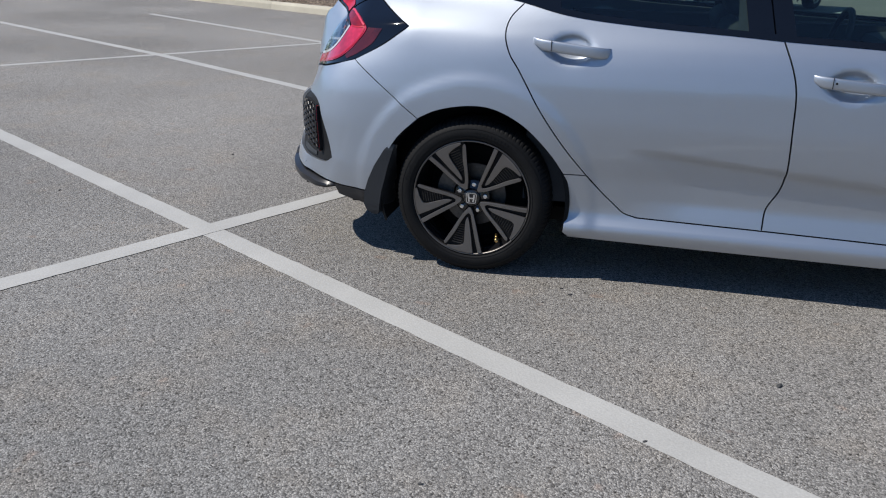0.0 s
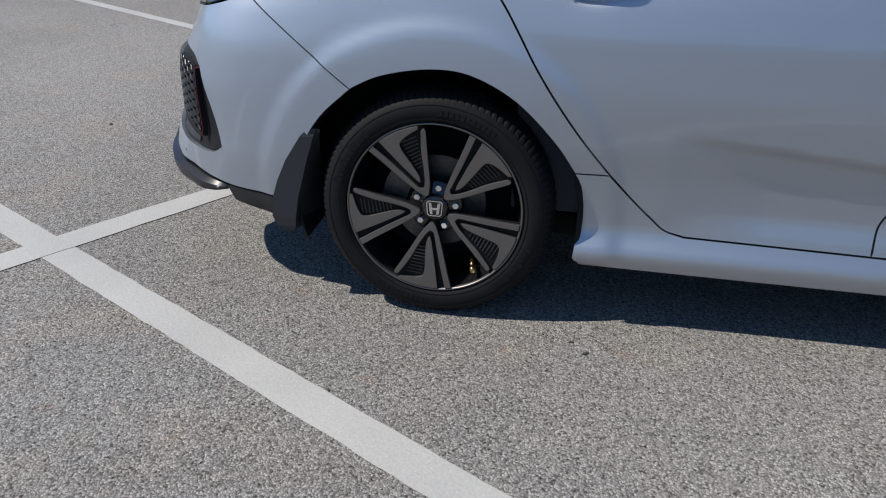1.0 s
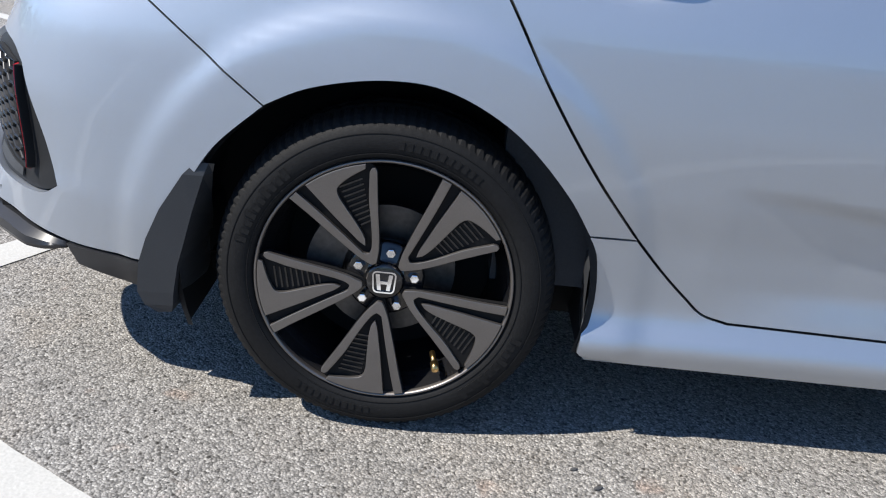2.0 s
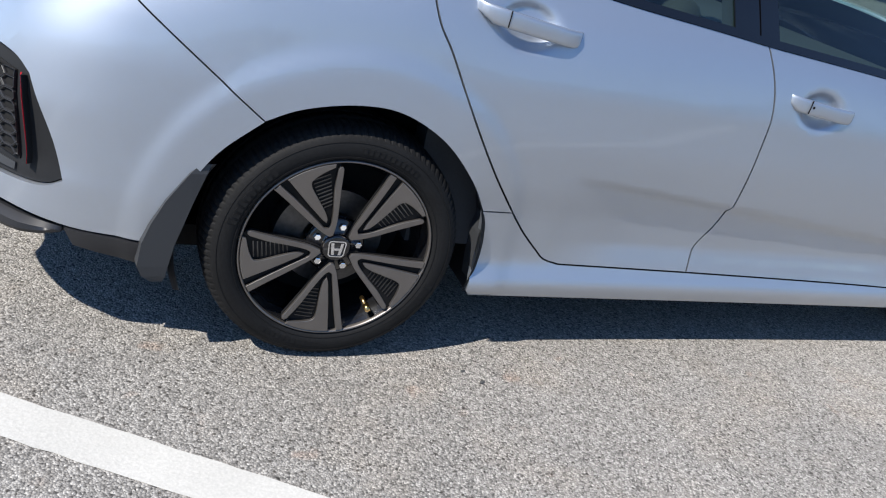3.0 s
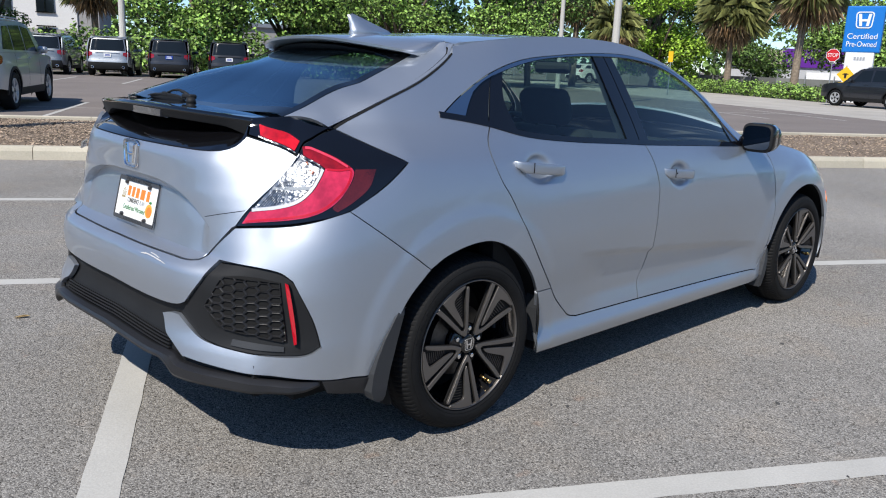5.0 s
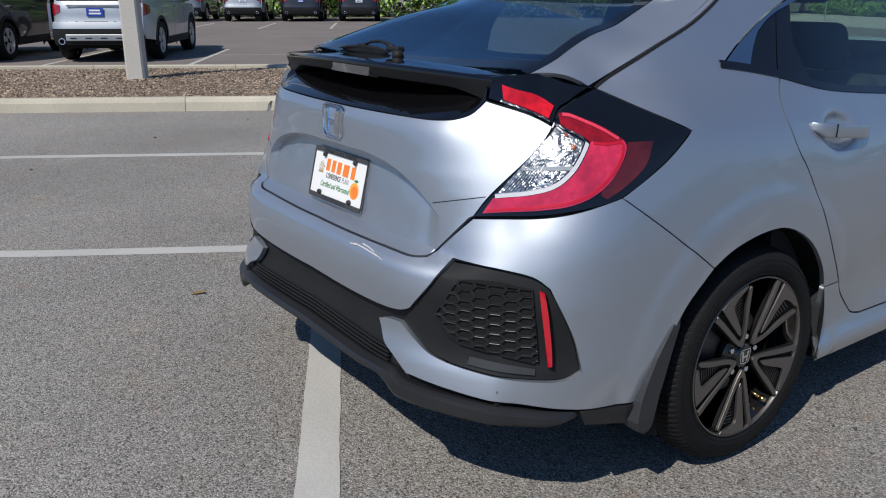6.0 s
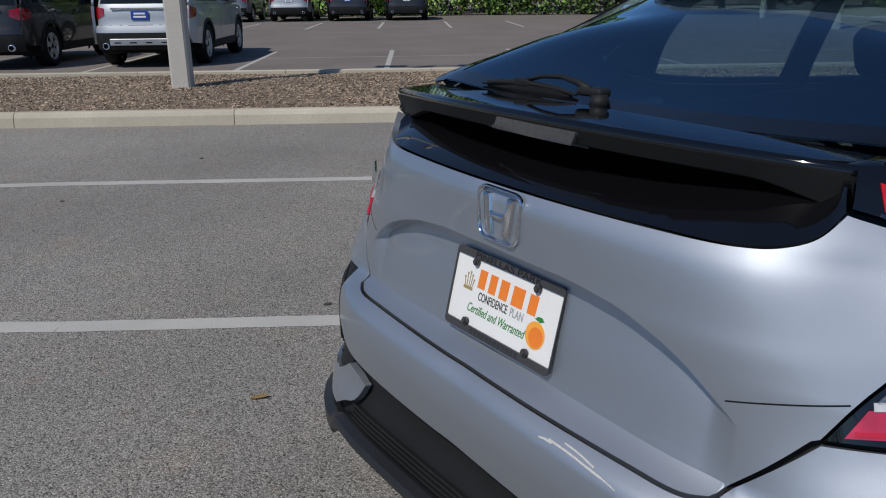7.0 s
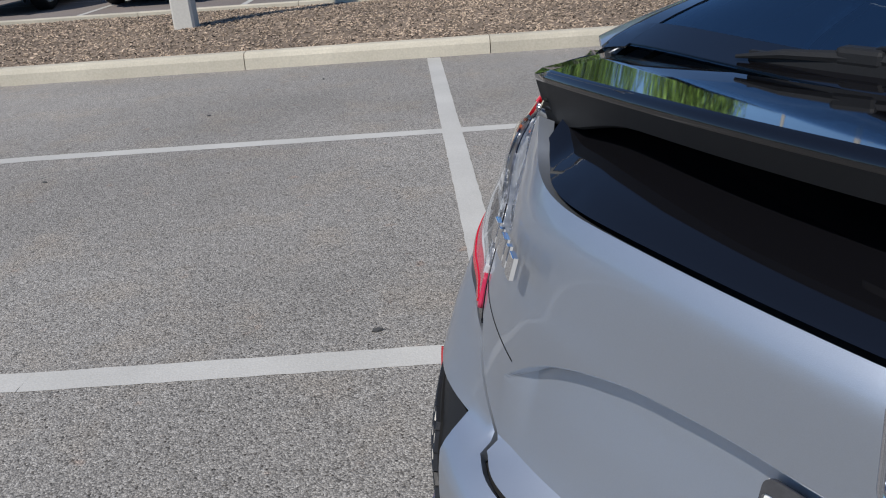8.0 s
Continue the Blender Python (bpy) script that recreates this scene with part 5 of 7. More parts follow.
# side windows
for mirror, door_r, door_f in ((False, doors_r[0], doors_f[0]), (True, doors_r[1], doors_f[1])):
    INNER_TOP = [(.259, 1.260), (.395, 1.297), (.567, 1.329), (.747, 1.346), (1.007, 1.355), (1.235, 1.350), (1.475, 1.312), (1.710, 1.208), (1.905, 1.068), (2.004, .955)]
    part("window_trim", sheet([WIN_TOP, [(2.02, .955), (2.004, .955)], INNER_TOP[::-1], [(.259, 1.260), (.200, 1.236), (.147, 1.205)], [(.147, 1.205), (.108, 1.165), (.071, 1.122)], [(.071, 1.122), (.02, 1.121), (-.045, 1.120)]], skin, 0.016, 0.0015, 0.008, 0.002, mirror=mirror), BRIGHT_TRIM, car, "bright metal window surround", smooth=True)
    part("quarter_window", sheet([[(.060, 1.112), (.168, 1.092)], [(.168, 1.092), (.262, 1.268)], [(.262, 1.268), (.205, 1.242), (.147, 1.210)], [(.147, 1.210), (.108, 1.170), (.060, 1.112)]], skin, 0.02, 0.001, 0.004, -.005, mirror=mirror), GLOSS_BLACK, car, "black rear quarter pane", smooth=True)
    part("window_corner", sheet([[(.170, 1.090), (.31, 1.066)], [(.31, 1.066), (.29, 1.18), (.335, 1.29)], [(.335, 1.29), (.264, 1.271)], [(.264, 1.271), (.170, 1.090)]], skin, 0.02, 0.001, 0.004, -.005, mirror=mirror), GLOSS_BLACK, door_r, smooth=True)
    part("window", sheet([[(.31, 1.062), (.45, 1.040), (.70, 1.018), (.985, 1.003)], [(.985, 1.003), (.955, 1.17), (.935, 1.362)], [(.935, 1.362), (.71, 1.350), (.455, 1.323), (.335, 1.29)], [(.335, 1.29), (.29, 1.18), (.31, 1.062)]], skin, 0.03, 0, 0.003, -.008, mirror=mirror), SIDE_GLASS, door_r, "tinted rear door window", smooth=True)
    part("door_pillar", sheet([[(.985, 1.003), (1.075, .995)], [(1.075, .995), (1.04, 1.17), (1.012, 1.368)], [(1.012, 1.368), (.935, 1.362)], [(.935, 1.362), (.955, 1.17), (.985, 1.003)]], skin, 0.02, 0.001, 0.006, -.003, mirror=mirror), GLOSS_BLACK, door_r, smooth=True)
    part("door_pillar", sheet([[(1.079, .994), (1.15, .990)], [(1.15, .990), (1.11, 1.17), (1.075, 1.367)], [(1.075, 1.367), (1.016, 1.368)], [(1.016, 1.368), (1.044, 1.17), (1.079, .994)]], skin, 0.02, 0.001, 0.006, -.003, mirror=mirror), GLOSS_BLACK, door_f, smooth=True)
    part("window", sheet([[(1.15, .990), (1.405, .977), (1.75, .960), (1.93, .951)], [(1.93, .951), (1.905, 1.09)], [(1.905, 1.09), (1.73, 1.218), (1.49, 1.323), (1.245, 1.362), (1.075, 1.367)], [(1.075, 1.367), (1.11, 1.17), (1.15, .990)]], skin, 0.03, 0, 0.003, -.008, mirror=mirror), SIDE_GLASS, door_f, "lightly tinted front door window", smooth=True)
    part("mirror_patch", sheet([[(1.93, .951), (2.02, .947)], [(2.02, .947), (1.905, 1.092)], [(1.905, 1.092), (1.93, .951)]], skin, 0.03, 0, 0.006, -.003, mirror=mirror), GLOSS_BLACK, door_f, smooth=True)
    part("window_seal", ribbon([(s, z + .008) for s, z in BELT_C + BELT_R[1:]], skin, 0.02, 0.003, 0.008, 0.03, mirror), GLOSS_BLACK, door_r, smooth=True)
    part("window_seal", ribbon([(s, z + .008) for s, z in BELT_F], skin, 0.02, 0.003, 0.008, 0.03, mirror), GLOSS_BLACK, door_f, smooth=True)
    # handles: a bowed grip over the dish
    for (cs, cz), door, half in ((HANDLES[0], door_r, .145), (HANDLES[1], door_f, .138)):
        slope = -.105 if door is door_r else -.085
        rings = []
        for t in np.linspace(-1, 1, 25):
            s, z = cs + half * t, cz + .006 + slope * half * t
            lift = .028 * (1 - abs(t) ** 4) + .006
            high, low = .0185, .0225 * min(1, (1 + t) / .30 + .12) * min(1, (1 - t) / .16 + .35)
            thick = .011 * min(1, (1 - abs(t)) / .04 + .35)
            ring = []
            for a in np.linspace(0, math.tau, 18, endpoint=False):
                c, q = math.copysign(abs(math.cos(a)) ** .55, math.cos(a)), math.copysign(abs(math.sin(a)) ** .55, math.sin(a))
                ring.append((s, (-.836 - lift * .9 + thick * c) * (-1 if mirror else 1), z + (high if q > 0 else low) * q))
            rings.append(ring)
        handle = part("handle", loft(rings), SILVER, door, "body-colour door handle", smooth=True)
        part("handle_seam", box((.0022, .003, .038), (cs - half * .5, (-.8765) * (-1 if mirror else 1), cz + .006 - slope * half * .5)), GAP, handle)
        if door is door_f:
            part("keyhole", tube([(cs - half * .42, -.874 * (-1 if mirror else 1), cz + .012), (cs - half * .42, -.878 * (-1 if mirror else 1), cz + .012)], .004, 10), GAP, handle)

# door mirrors
for sg in (1, -1):
    rings = []
    for y, w, h, xo, zo in ((-.79, .03, .025, 2.03, .968), (-.815, .05, .05, 2.04, .985), (-.835, .058, .072, 2.05, .995), (-.89, .058, .072, 2.055, .995), (-.94, .052, .066, 2.06, .995), (-.962, .038, .050, 2.065, .995), (-.972, .02, .03, 2.07, .995)):
        rings.append([(xo + w * math.copysign(abs(math.cos(a)) ** .75, math.cos(a)), y * sg, zo + h * math.copysign(abs(math.sin(a)) ** .8, math.sin(a))) for a in np.linspace(0, math.tau, 18, endpoint=False)])
    shell = part("door_mirror", loft(rings), GLOSS_BLACK, car, "black door mirror on a black foot", smooth=True)
    part("mirror_frame", loft([[(1.999 - .003 * k, (-.888 + (.078 - .003 * k) * math.copysign(abs(math.cos(a)) ** .45, math.cos(a))) * sg, .994 + (.067 - .003 * k) * math.copysign(abs(math.sin(a)) ** .45, math.sin(a))) for a in np.linspace(0, math.tau, 24, endpoint=False)] for k in (-2, 0, 1)]), BLACK_PLASTIC, shell, smooth=True)
    part("mirror_back", loft([[(x, (-.888 + k * .086 * math.copysign(abs(math.cos(a)) ** .5, math.cos(a))) * sg, .995 + k * .073 * math.copysign(abs(math.sin(a)) ** .5, math.sin(a))) for a in np.linspace(0, math.tau, 24, endpoint=False)] for x, k in ((2.05, 1.0), (2.02, 1.0), (2.004, .97), (2.001, .93))]), GLOSS_BLACK, shell, "black mirror shell", smooth=True)
    part("mirror_glass", loft([[(1.991 + k * .002, (-.888 + .071 * math.copysign(abs(math.cos(a)) ** .45, math.cos(a))) * sg, .995 + .060 * math.copysign(abs(math.sin(a)) ** .45, math.sin(a))) for a in np.linspace(0, math.tau, 24, endpoint=False)] for k in (1, 0)]), MIRROR, shell)
    part("mirror_foot", loft([[(x, y * sg, z) for x, z in ((2.0 + d, .935), (2.10 - d, .935), (2.10 - d, .965), (2.0 + d, .965))] for y, d in ((-.76, 0), (-.84, .01), (-.95, .03))]), BLACK_PLASTIC, shell, "black mirror foot", smooth=False)

# wheel housings, mud flaps, underside
for cx in (0.0, 2.697):
    for sg in (-1, 1):
        rings = []
        for y, r in ((.872, .383), (.86, .398), (.62, .405), (.60, .395)):
            rings.append([(cx + r * math.cos(a), sg * y, .32 + r * math.sin(a)) for a in np.linspace(radians(-16), radians(200), 40)])
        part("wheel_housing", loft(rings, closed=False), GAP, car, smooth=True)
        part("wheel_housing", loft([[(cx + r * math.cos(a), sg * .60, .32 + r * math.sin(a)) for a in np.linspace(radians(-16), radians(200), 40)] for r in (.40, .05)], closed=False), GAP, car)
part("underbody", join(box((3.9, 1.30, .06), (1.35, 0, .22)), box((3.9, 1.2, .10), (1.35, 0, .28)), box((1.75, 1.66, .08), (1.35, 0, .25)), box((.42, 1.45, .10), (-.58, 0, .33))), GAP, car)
part("silencer", box((.35, .75, .13), (-.52, .1, .26), .05), STEEL, car)
for sg in (-1, 1):
    rings = []
    for z, x0, x1, y0, y1 in ((.522, -.345, -.322, .886, .880), (.50, -.366, -.330, .893, .865), (.43, -.410, -.352, .893, .80), (.37, -.437, -.368, .892, .74), (.32, -.453, -.382, .891, .70), (.26, -.459, -.392, .889, .68), (.232, -.447, -.395, .886, .68), (.215, -.425, -.400, .880, .69)):
        rings.append([(x0, sg * y0, z), (x1, sg * (y0 - .004), z), (x1 + .01, sg * y1, z), (x0 + .012, sg * y1, z), (x0 - .004, sg * (y0 - .03), z)])
    part("mud_flap", loft(rings), GREY_PLASTIC, car, "dark grey mud flap", smooth=False)
    rings = []
    for z, x0, x1, y0, y1 in ((.37, 2.315, 2.33, .872, .865), (.30, 2.285, 2.32, .885, .80), (.23, 2.265, 2.31, .885, .72), (.16, 2.27, 2.30, .875, .70)):
        rings.append([(x0, sg * y0, z), (x1, sg * y0, z), (x1, sg * y1, z), (x0, sg * y1, z)])
    part("mud_flap", loft(rings), GREY_PLASTIC, car, "dark grey mud flap")
    part("arch_liner", loft([[(.33 + d, sg * y, z) for y in (.858, .80)] for d, z in ((.055, .45), (.048, .38), (.052, .30), (.065, .20))], closed=False), GREY_PLASTIC, car)

# ---- wheels: local y runs inwards from the outer face ----
def build_wheel(m):
    wheel = part("wheel", lathe([(.2375, .012), (.228, .03), (.212, .06), (.207, .17), (.222, .20)], 72), RIM_BLACK, car, smooth=True)
    # tyre with shoulder blocks and grooves
    prof = [(.241, .012), (.2435, .003), (.250, -.004), (.267, -.009), (.287, -.008), (.302, .000), (.312, .010), (.3185, .022), (.3225, .040), (.3235, .060), (.3185, .062), (.3185, .070), (.3238, .072),
            (.3240, .106), (.3188, .108), (.3188, .116), (.3238, .118), (.3232, .150), (.318, .172), (.305, .192), (.280, .202), (.250, .198), (.236, .186)]
    segs = 312
    vs, fs = [], []
    for k in range(segs):
        a = k * math.tau / segs
        for i, (r, y) in enumerate(prof):
            if k % 3 == 0 and i in (6, 7, 8, 17, 18):
                r -= .0034
            if k % 5 == 0 and i in (12, 13):
                r -= .003
            vs.append((r * math.cos(a), y, r * math.sin(a)))
    n = len(prof)
    for k in range(segs):
        for i in range(n - 1):
            a, b = k * n + i, ((k + 1) % segs) * n + i
            fs.append((a, b, b + 1, a + 1))
    tyre = from_lists("tyre", vs, fs, RUBBER, wheel, "black radial tyre", smooth=True)
    for i, p in enumerate(tyre.data.polygons):
        p.use_smooth = i % (n - 1) not in (5, 6, 7, 8, 16, 17)
    # raised sidewall bars in place of the maker's lettering
    def arc_bar(a0, a1, r0, r1, y):
        bm = bmesh.new()
        steps = max(2, int(abs(a1 - a0) / 2))
        rows = []
        for i in range(steps + 1):
            a = radians(a0 + (a1 - a0) * i / steps)
            rows.append([bm.verts.new((r * math.cos(a), y0, r * math.sin(a))) for r, y0 in ((r0, y + .002), (r0, y), (r1, y), (r1, y + .002))])
        for p, q in zip(rows, rows[1:]):
            for i in range(3):
                bm.faces.new((p[i], q[i], q[i + 1], p[i + 1]))
        return bm
    bars = []
    for start in (132, -52):
        for i in range(10):
            a = start + i * 3.6
            bars.append(arc_bar(a, a + 2.2, .262, .284 if i in (0, 3, 6, 9) else .278, -.0103))
    for start in (55, 235):
        for i in range(11):
            a = start + i * 3.1
            bars.append(arc_bar(a, a + 2.0, .265, .279, -.0098))
    for bm in bars:
        part("sidewall_bar", bm, RUBBER, tyre)
    part("sidewall_ring", join(arc_bar(0, 360, .2535, .2550, -.0068), arc_bar(0, 360, .290, .2915, -.0080)), RUBBER, tyre)
    part("rim_lip", lathe([(.2360, .010), (.2360, .001), (.2380, -.002), (.2405, -.003), (.2425, -.001), (.2430, .010)], 96), MACHINED, wheel, "bright machined rim edge", smooth=True)
    rr = .2375
    def pt(r, a):
        return (r * rr * math.cos(radians(a)), r * rr * math.sin(radians(a)))
    def dish(bm, y0):
        for v in bm.verts:
            x, z, h = v.co.x, v.co.y, v.co.z
            r = math.hypot(x, z) / rr
            v.co = (x, y0 + .016 * (1 - r) - h, z)
        bmesh.ops.recalc_face_normals(bm, faces=bm.faces)
        return bm
    def arc(r, a0, a1, n=6):
        return [pt(r, a0 + (a1 - a0) * i / n) for i in range(n + 1)]
    def edge(*pairs):
        """A rounded edge through (radius, angle) pairs, as flat points."""
        return [tuple(p) for p in smooth_curve([pt(r, a) for r, a in pairs], .008)]
    for g in range(5):
        b = 283 - 72 * g
        # sunk web that carries the louvred pocket and the groove
        web = arc(1.0, b - 38, b + .5) + [pt(.7, b - 1), pt(.4, b - 1.5), pt(.26, b - 5), pt(.16, b - 8), pt(.16, b - 30), pt(.26, b - 37), pt(.4, b - 40), pt(.7, b - 41), pt(.93, b - 42), pt(.96, b - 41)]
        part("spoke", dish(prism(web, .010), .018), POCKET_BLACK, wheel, "gloss black spoke pocket")
        # forked arm: a long leg to the rim and a short one with a round end
        long_out = edge((.992, b + .4), (.80, b - .1), (.60, b - .4), (.40, b - 1.4), (.28, b - 3.5), (.21, b - 8))
        hub_end = edge((.21, b - 8), (.175, b - 14), (.175, b - 25), (.21, b - 31))
        short_out = edge((.21, b - 31), (.29, b - 37.6), (.40, b - 40.2), (.62, b - 41.3), (.93, b - 42.4))
        tip = edge((.93, b - 42.4), (.955, b - 41.6), (.955, b - 40.2), (.925, b - 38.8))
        short_in = edge((.925, b - 38.8), (.71, b - 36.2), (.51, b - 34.3), (.38, b - 31.2), (.32, b - 28.0))
        crotch = edge((.32, b - 28.0), (.275, b - 21), (.30, b - 12.5))
        long_in = edge((.30, b - 12.5), (.50, b - 8.1), (.77, b - 5.4), (.992, b - 3.9))
        loop = []
        for c in (long_out, hub_end, short_out, tip, short_in, crotch, long_in):
            loop += c[:-1]
        loop.append(long_in[-1])
        part("spoke_arm", dish(prism(loop, .008, bevel=.0011), .004), MACHINED, wheel, "machined grey spoke face")
        # broad blade beside the long leg, flaring along the rim
        blade_a = edge((.992, b - 9.1), (.85, b - 9.8), (.65, b - 11.3), (.50, b - 13.8), (.39, b - 17.0), (.345, b - 20.5))
        blade_b = edge((.345, b - 20.5), (.385, b - 23.6), (.45, b - 24.0), (.60, b - 21.9), (.72, b - 20.5), (.80, b - 20.1), (.855, b - 21.2), (.895, b - 26.5), (.925, b - 32), (.955, b - 37.2))
        loop = blade_a[:-1] + blade_b + arc(.992, b - 37.6, b - 9.1)[:-1]
        part("spoke_blade", dish(prism(loop, .008, bevel=.0011), .004), MACHINED, wheel, "machined grey spoke face")
        for i in range(9):
            r0 = .50 + .043 * i
            part("insert_rib", dish(prism([pt(r0, b - 22), pt(r0 + .02, b - 34.5), pt(r0 + .034, b - 34.5), pt(r0 + .014, b - 22)], .004), .010), RIM_BLACK, wheel)
        na = radians(b + 14.5)
        c = (.057 * math.cos(na), .057 * math.sin(na))
        hexa = [(c[0] + .0095 * math.cos(i * math.tau / 6), c[1] + .0095 * math.sin(i * math.tau / 6)) for i in range(6)]
        bm = prism(hexa, .014, bevel=.002)
        for v in bm.verts:
            v.co = (v.co.x, .032 - v.co.z, v.co.y)
        bmesh.ops.recalc_face_normals(bm, faces=bm.faces)
        part("wheel_nut", bm, CHROME, wheel, "chrome wheel nut")
    part("hub", lathe([(.075, .05), (.075, .033), (.070, .029), (.042, .026), (.036, .022), (.0355, .016), (.031, .0135), (.0005, .013)], 40), RIM_BLACK, wheel, smooth=True)
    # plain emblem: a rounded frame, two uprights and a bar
    def flat(poly, y, depth):
        bm = prism(poly, depth)
        for v in bm.verts:
            v.co = (v.co.x, y - v.co.z, v.co.y)
        bmesh.ops.recalc_face_normals(bm, faces=bm.faces)
        return bm
    part("cap_emblem", join(*emblem_pieces(.0235, lambda poly: flat(poly, .013, .0024))), CHROME, wheel, "small chrome centre emblem")
    valve = part("valve", join(tube([(.104, .045, -.158), (.110, .018, -.166)], [.006, .006], 10), tube([(.110, .018, -.166), (.113, .000, -.171)], [.0085, .0070], 10)), BRASS, wheel, "brass tyre valve", smooth=True)
    part("brake_disc", lathe([(.06, .10), (.06, .075), (.132, .075), (.132, .087), (.06, .087)], 48), STEEL, wheel, smooth=False)
    part("brake_caliper", loft([[(r * math.cos(a), y, r * math.sin(a)) for r, y in ((.085, .052), (.155, .052), (.155, .11), (.085, .11))] for a in np.linspace(radians(140), radians(195), 8)]), STEEL, wheel, "dusty brake caliper")
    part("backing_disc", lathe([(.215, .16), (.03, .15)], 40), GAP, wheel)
    wheel.matrix_world = m
    return wheel


def rounded(w, h, r, n=5, taper=1.0):
    pts = []
    for cx, cy, a in ((1, 1, 0), (-1, 1, 90), (-1, -1, 180), (1, -1, 270)):
        for i in range(n + 1):
            t = radians(a + 90 * i / n)
            pts.append(((cx * (w - r) + r * math.cos(t)), cy * (h - r) + r * math.sin(t)))
    return [(x * (taper + (1 - taper) * (y + h) / (2 * h)), y) for x, y in pts]


def emblem_pieces(size, make):
    """A rounded ring with two uprights joined by a bar, in plain shapes."""
    out, ring_o, ring_i = [], rounded(size, size * .95, size * .38, taper=.86), rounded(size * .87, size * .83, size * .30, taper=.86)
    n = len(ring_o)
    for i in range(n):
        j = (i + 1) % n
        out.append(make([ring_o[i], ring_o[j], ring_i[j], ring_i[i]]))
    for sg in (-1, 1):
        bar = [(sg * size * .70, size * .70), (sg * size * .38, size * .70), (sg * size * .20, -size * .70), (sg * size * .50, -size * .70)]
        out.append(make(bar if sg < 0 else bar[::-1]))
    out.append(make([(-size * .34, size * .10), (-size * .28, -size * .16), (size * .28, -size * .16), (size * .34, size * .10)]))
    return out


def emblem_ring(size):
    """A rounded frame with a domed cross-section."""
    bm = bmesh.new()
    loops = []
    for k, h in ((1.0, 0), (1.0, .004), (.985, .0072), (.95, .0078), (.915, .0055), (.895, 0)):
        loops.append([bm.verts.new((x, y, h)) for x, y in rounded(size * k, size * .95 * k, size * .38 * k, taper=.86)])
    n = len(loops[0])
    for lo, hi in zip(loops, loops[1:]):
        for i in range(n):
            f = bm.faces.new((lo[i], lo[(i + 1) % n], hi[(i + 1) % n], hi[i]))
            f.smooth = True
    bmesh.ops.recalc_face_normals(bm, faces=bm.faces)
    return bm


wheel_a = build_wheel(pose(0, -.880, .32))
copy_thing(wheel_a, pose(2.697, -.880, .32, 0, -41, 0))
copy_thing(wheel_a, pose(0, .880, .32, 0, 0, 180))
copy_thing(wheel_a, pose(2.697, .880, .32, 0, 33, 180))

# ---- emblem, badge and plate on the hatch ----
def on_hatch(y, z, proud):
    """A frame on the hatch skin: x to the car's right, y up the skin, z outwards."""
    s = S0 + abs(y)
    for _ in range(8):
        s += (abs(y) - abs(float(skin(s, z)[1]))) * .9
    p, up = Vector(skin(s, z)), Vector(skin(s, z + .03)) - Vector(skin(s, z - .03))
    side = Vector(skin(s - .02, z)) - Vector(skin(s + .02, z))
    n = side.cross(up).normalized()
    if n.x > 0:
        n = -n
    if y > 0:
        p.y, n.y, up.y = -p.y, -n.y, -up.y
    up = (up - n * up.dot(n)).normalized()
    right = up.cross(n)
    return Matrix.Translation(p + n * proud) @ Matrix((right, up, n)).transposed().to_4x4()


badge = part("emblem", join(emblem_ring(.058), *emblem_pieces(.058, lambda poly: prism(poly, .010, bevel=.0062))[-3:]), EMBLEM_CHROME, hatch, "chrome emblem of plain shapes", smooth=False)
badge.matrix_world = on_hatch(.006, .954, -.002) @ Matrix.Diagonal((1.15, .87, 1, 1))
word_m = Matrix.Translation((-.036, .022, .004)) @ on_hatch(.490, .928, .004) @ Matrix.Diagonal((1.2, 1.35, 2.2, 1))
for x, w in ((-.062, .018), (-.038, .008), (-.016, .020), (.008, .008), (.032, .018)):
    letter_bar = part("badge_bar", prism([(x - w / 2, -.010), (x + w / 2, -.010), (x + w / 2 + .003, .010), (x - w / 2 + .003, .010)], .003, bevel=.0008), CHROME, hatch, "chrome bar of the model badge")
    letter_bar.matrix_world = word_m

plate_m = Matrix.Translation((-.826, .010, .781)) @ pose(0, 0, 0, 0, 0, 2.5) @ Matrix(((0, -1, 0), (.238, 0, .971), (-.971, 0, .238))).transposed().to_4x4()
plate = part("registration_plate", box((.304, .150, .002), (0, 0, 0), .0008), PLATE_WHITE, hatch, "white dealer plate in a black frame")
plate.matrix_world = plate_m


def on_plate(name, bm, mat, label="", x=0, y=0, z=0):
    ob = part(name, bm, mat, plate, label)
    ob.matrix_parent_inverse = Matrix()
    ob.matrix_basis = pose(x, y, z)
    return ob


ring_o, ring_i = rounded(.1535, .0785, .010), rounded(.1512, .0640, .004)
bm = join(*[prism([ring_o[i], ring_o[(i + 1) % 24], ring_i[(i + 1) % 24], ring_i[i]], .004) for i in range(24)])
on_plate("plate_frame", bm, PLATE_BLACK, "black plate frame", z=.001)
for x, y in ((-.088, .058), (.088, .058), (-.088, -.058), (.088, -.058)):
    on_plate("plate_bolt", join(prism([(.0075 * math.cos(a), .0075 * math.sin(a)) for a in np.linspace(0, math.tau, 12, endpoint=False)], .006), prism([(.005 * math.cos(a), .005 * math.sin(a)) for a in np.linspace(0, math.tau, 6, endpoint=False)], .009)), PLATE_BLACK, "", x, y, .003)


def plate_text(body, size, mat, x, y, width, shear=0.0, z=.0015):
    ob = lettering("plate_lettering", body, size, mat, pose(0, 0, 0), None, 0.0003, width, shear=shear)
    ob.parent = plate
    ob.matrix_basis = pose(x, y, z) @ Matrix.Diagonal((*ob.scale, 1))
    return ob


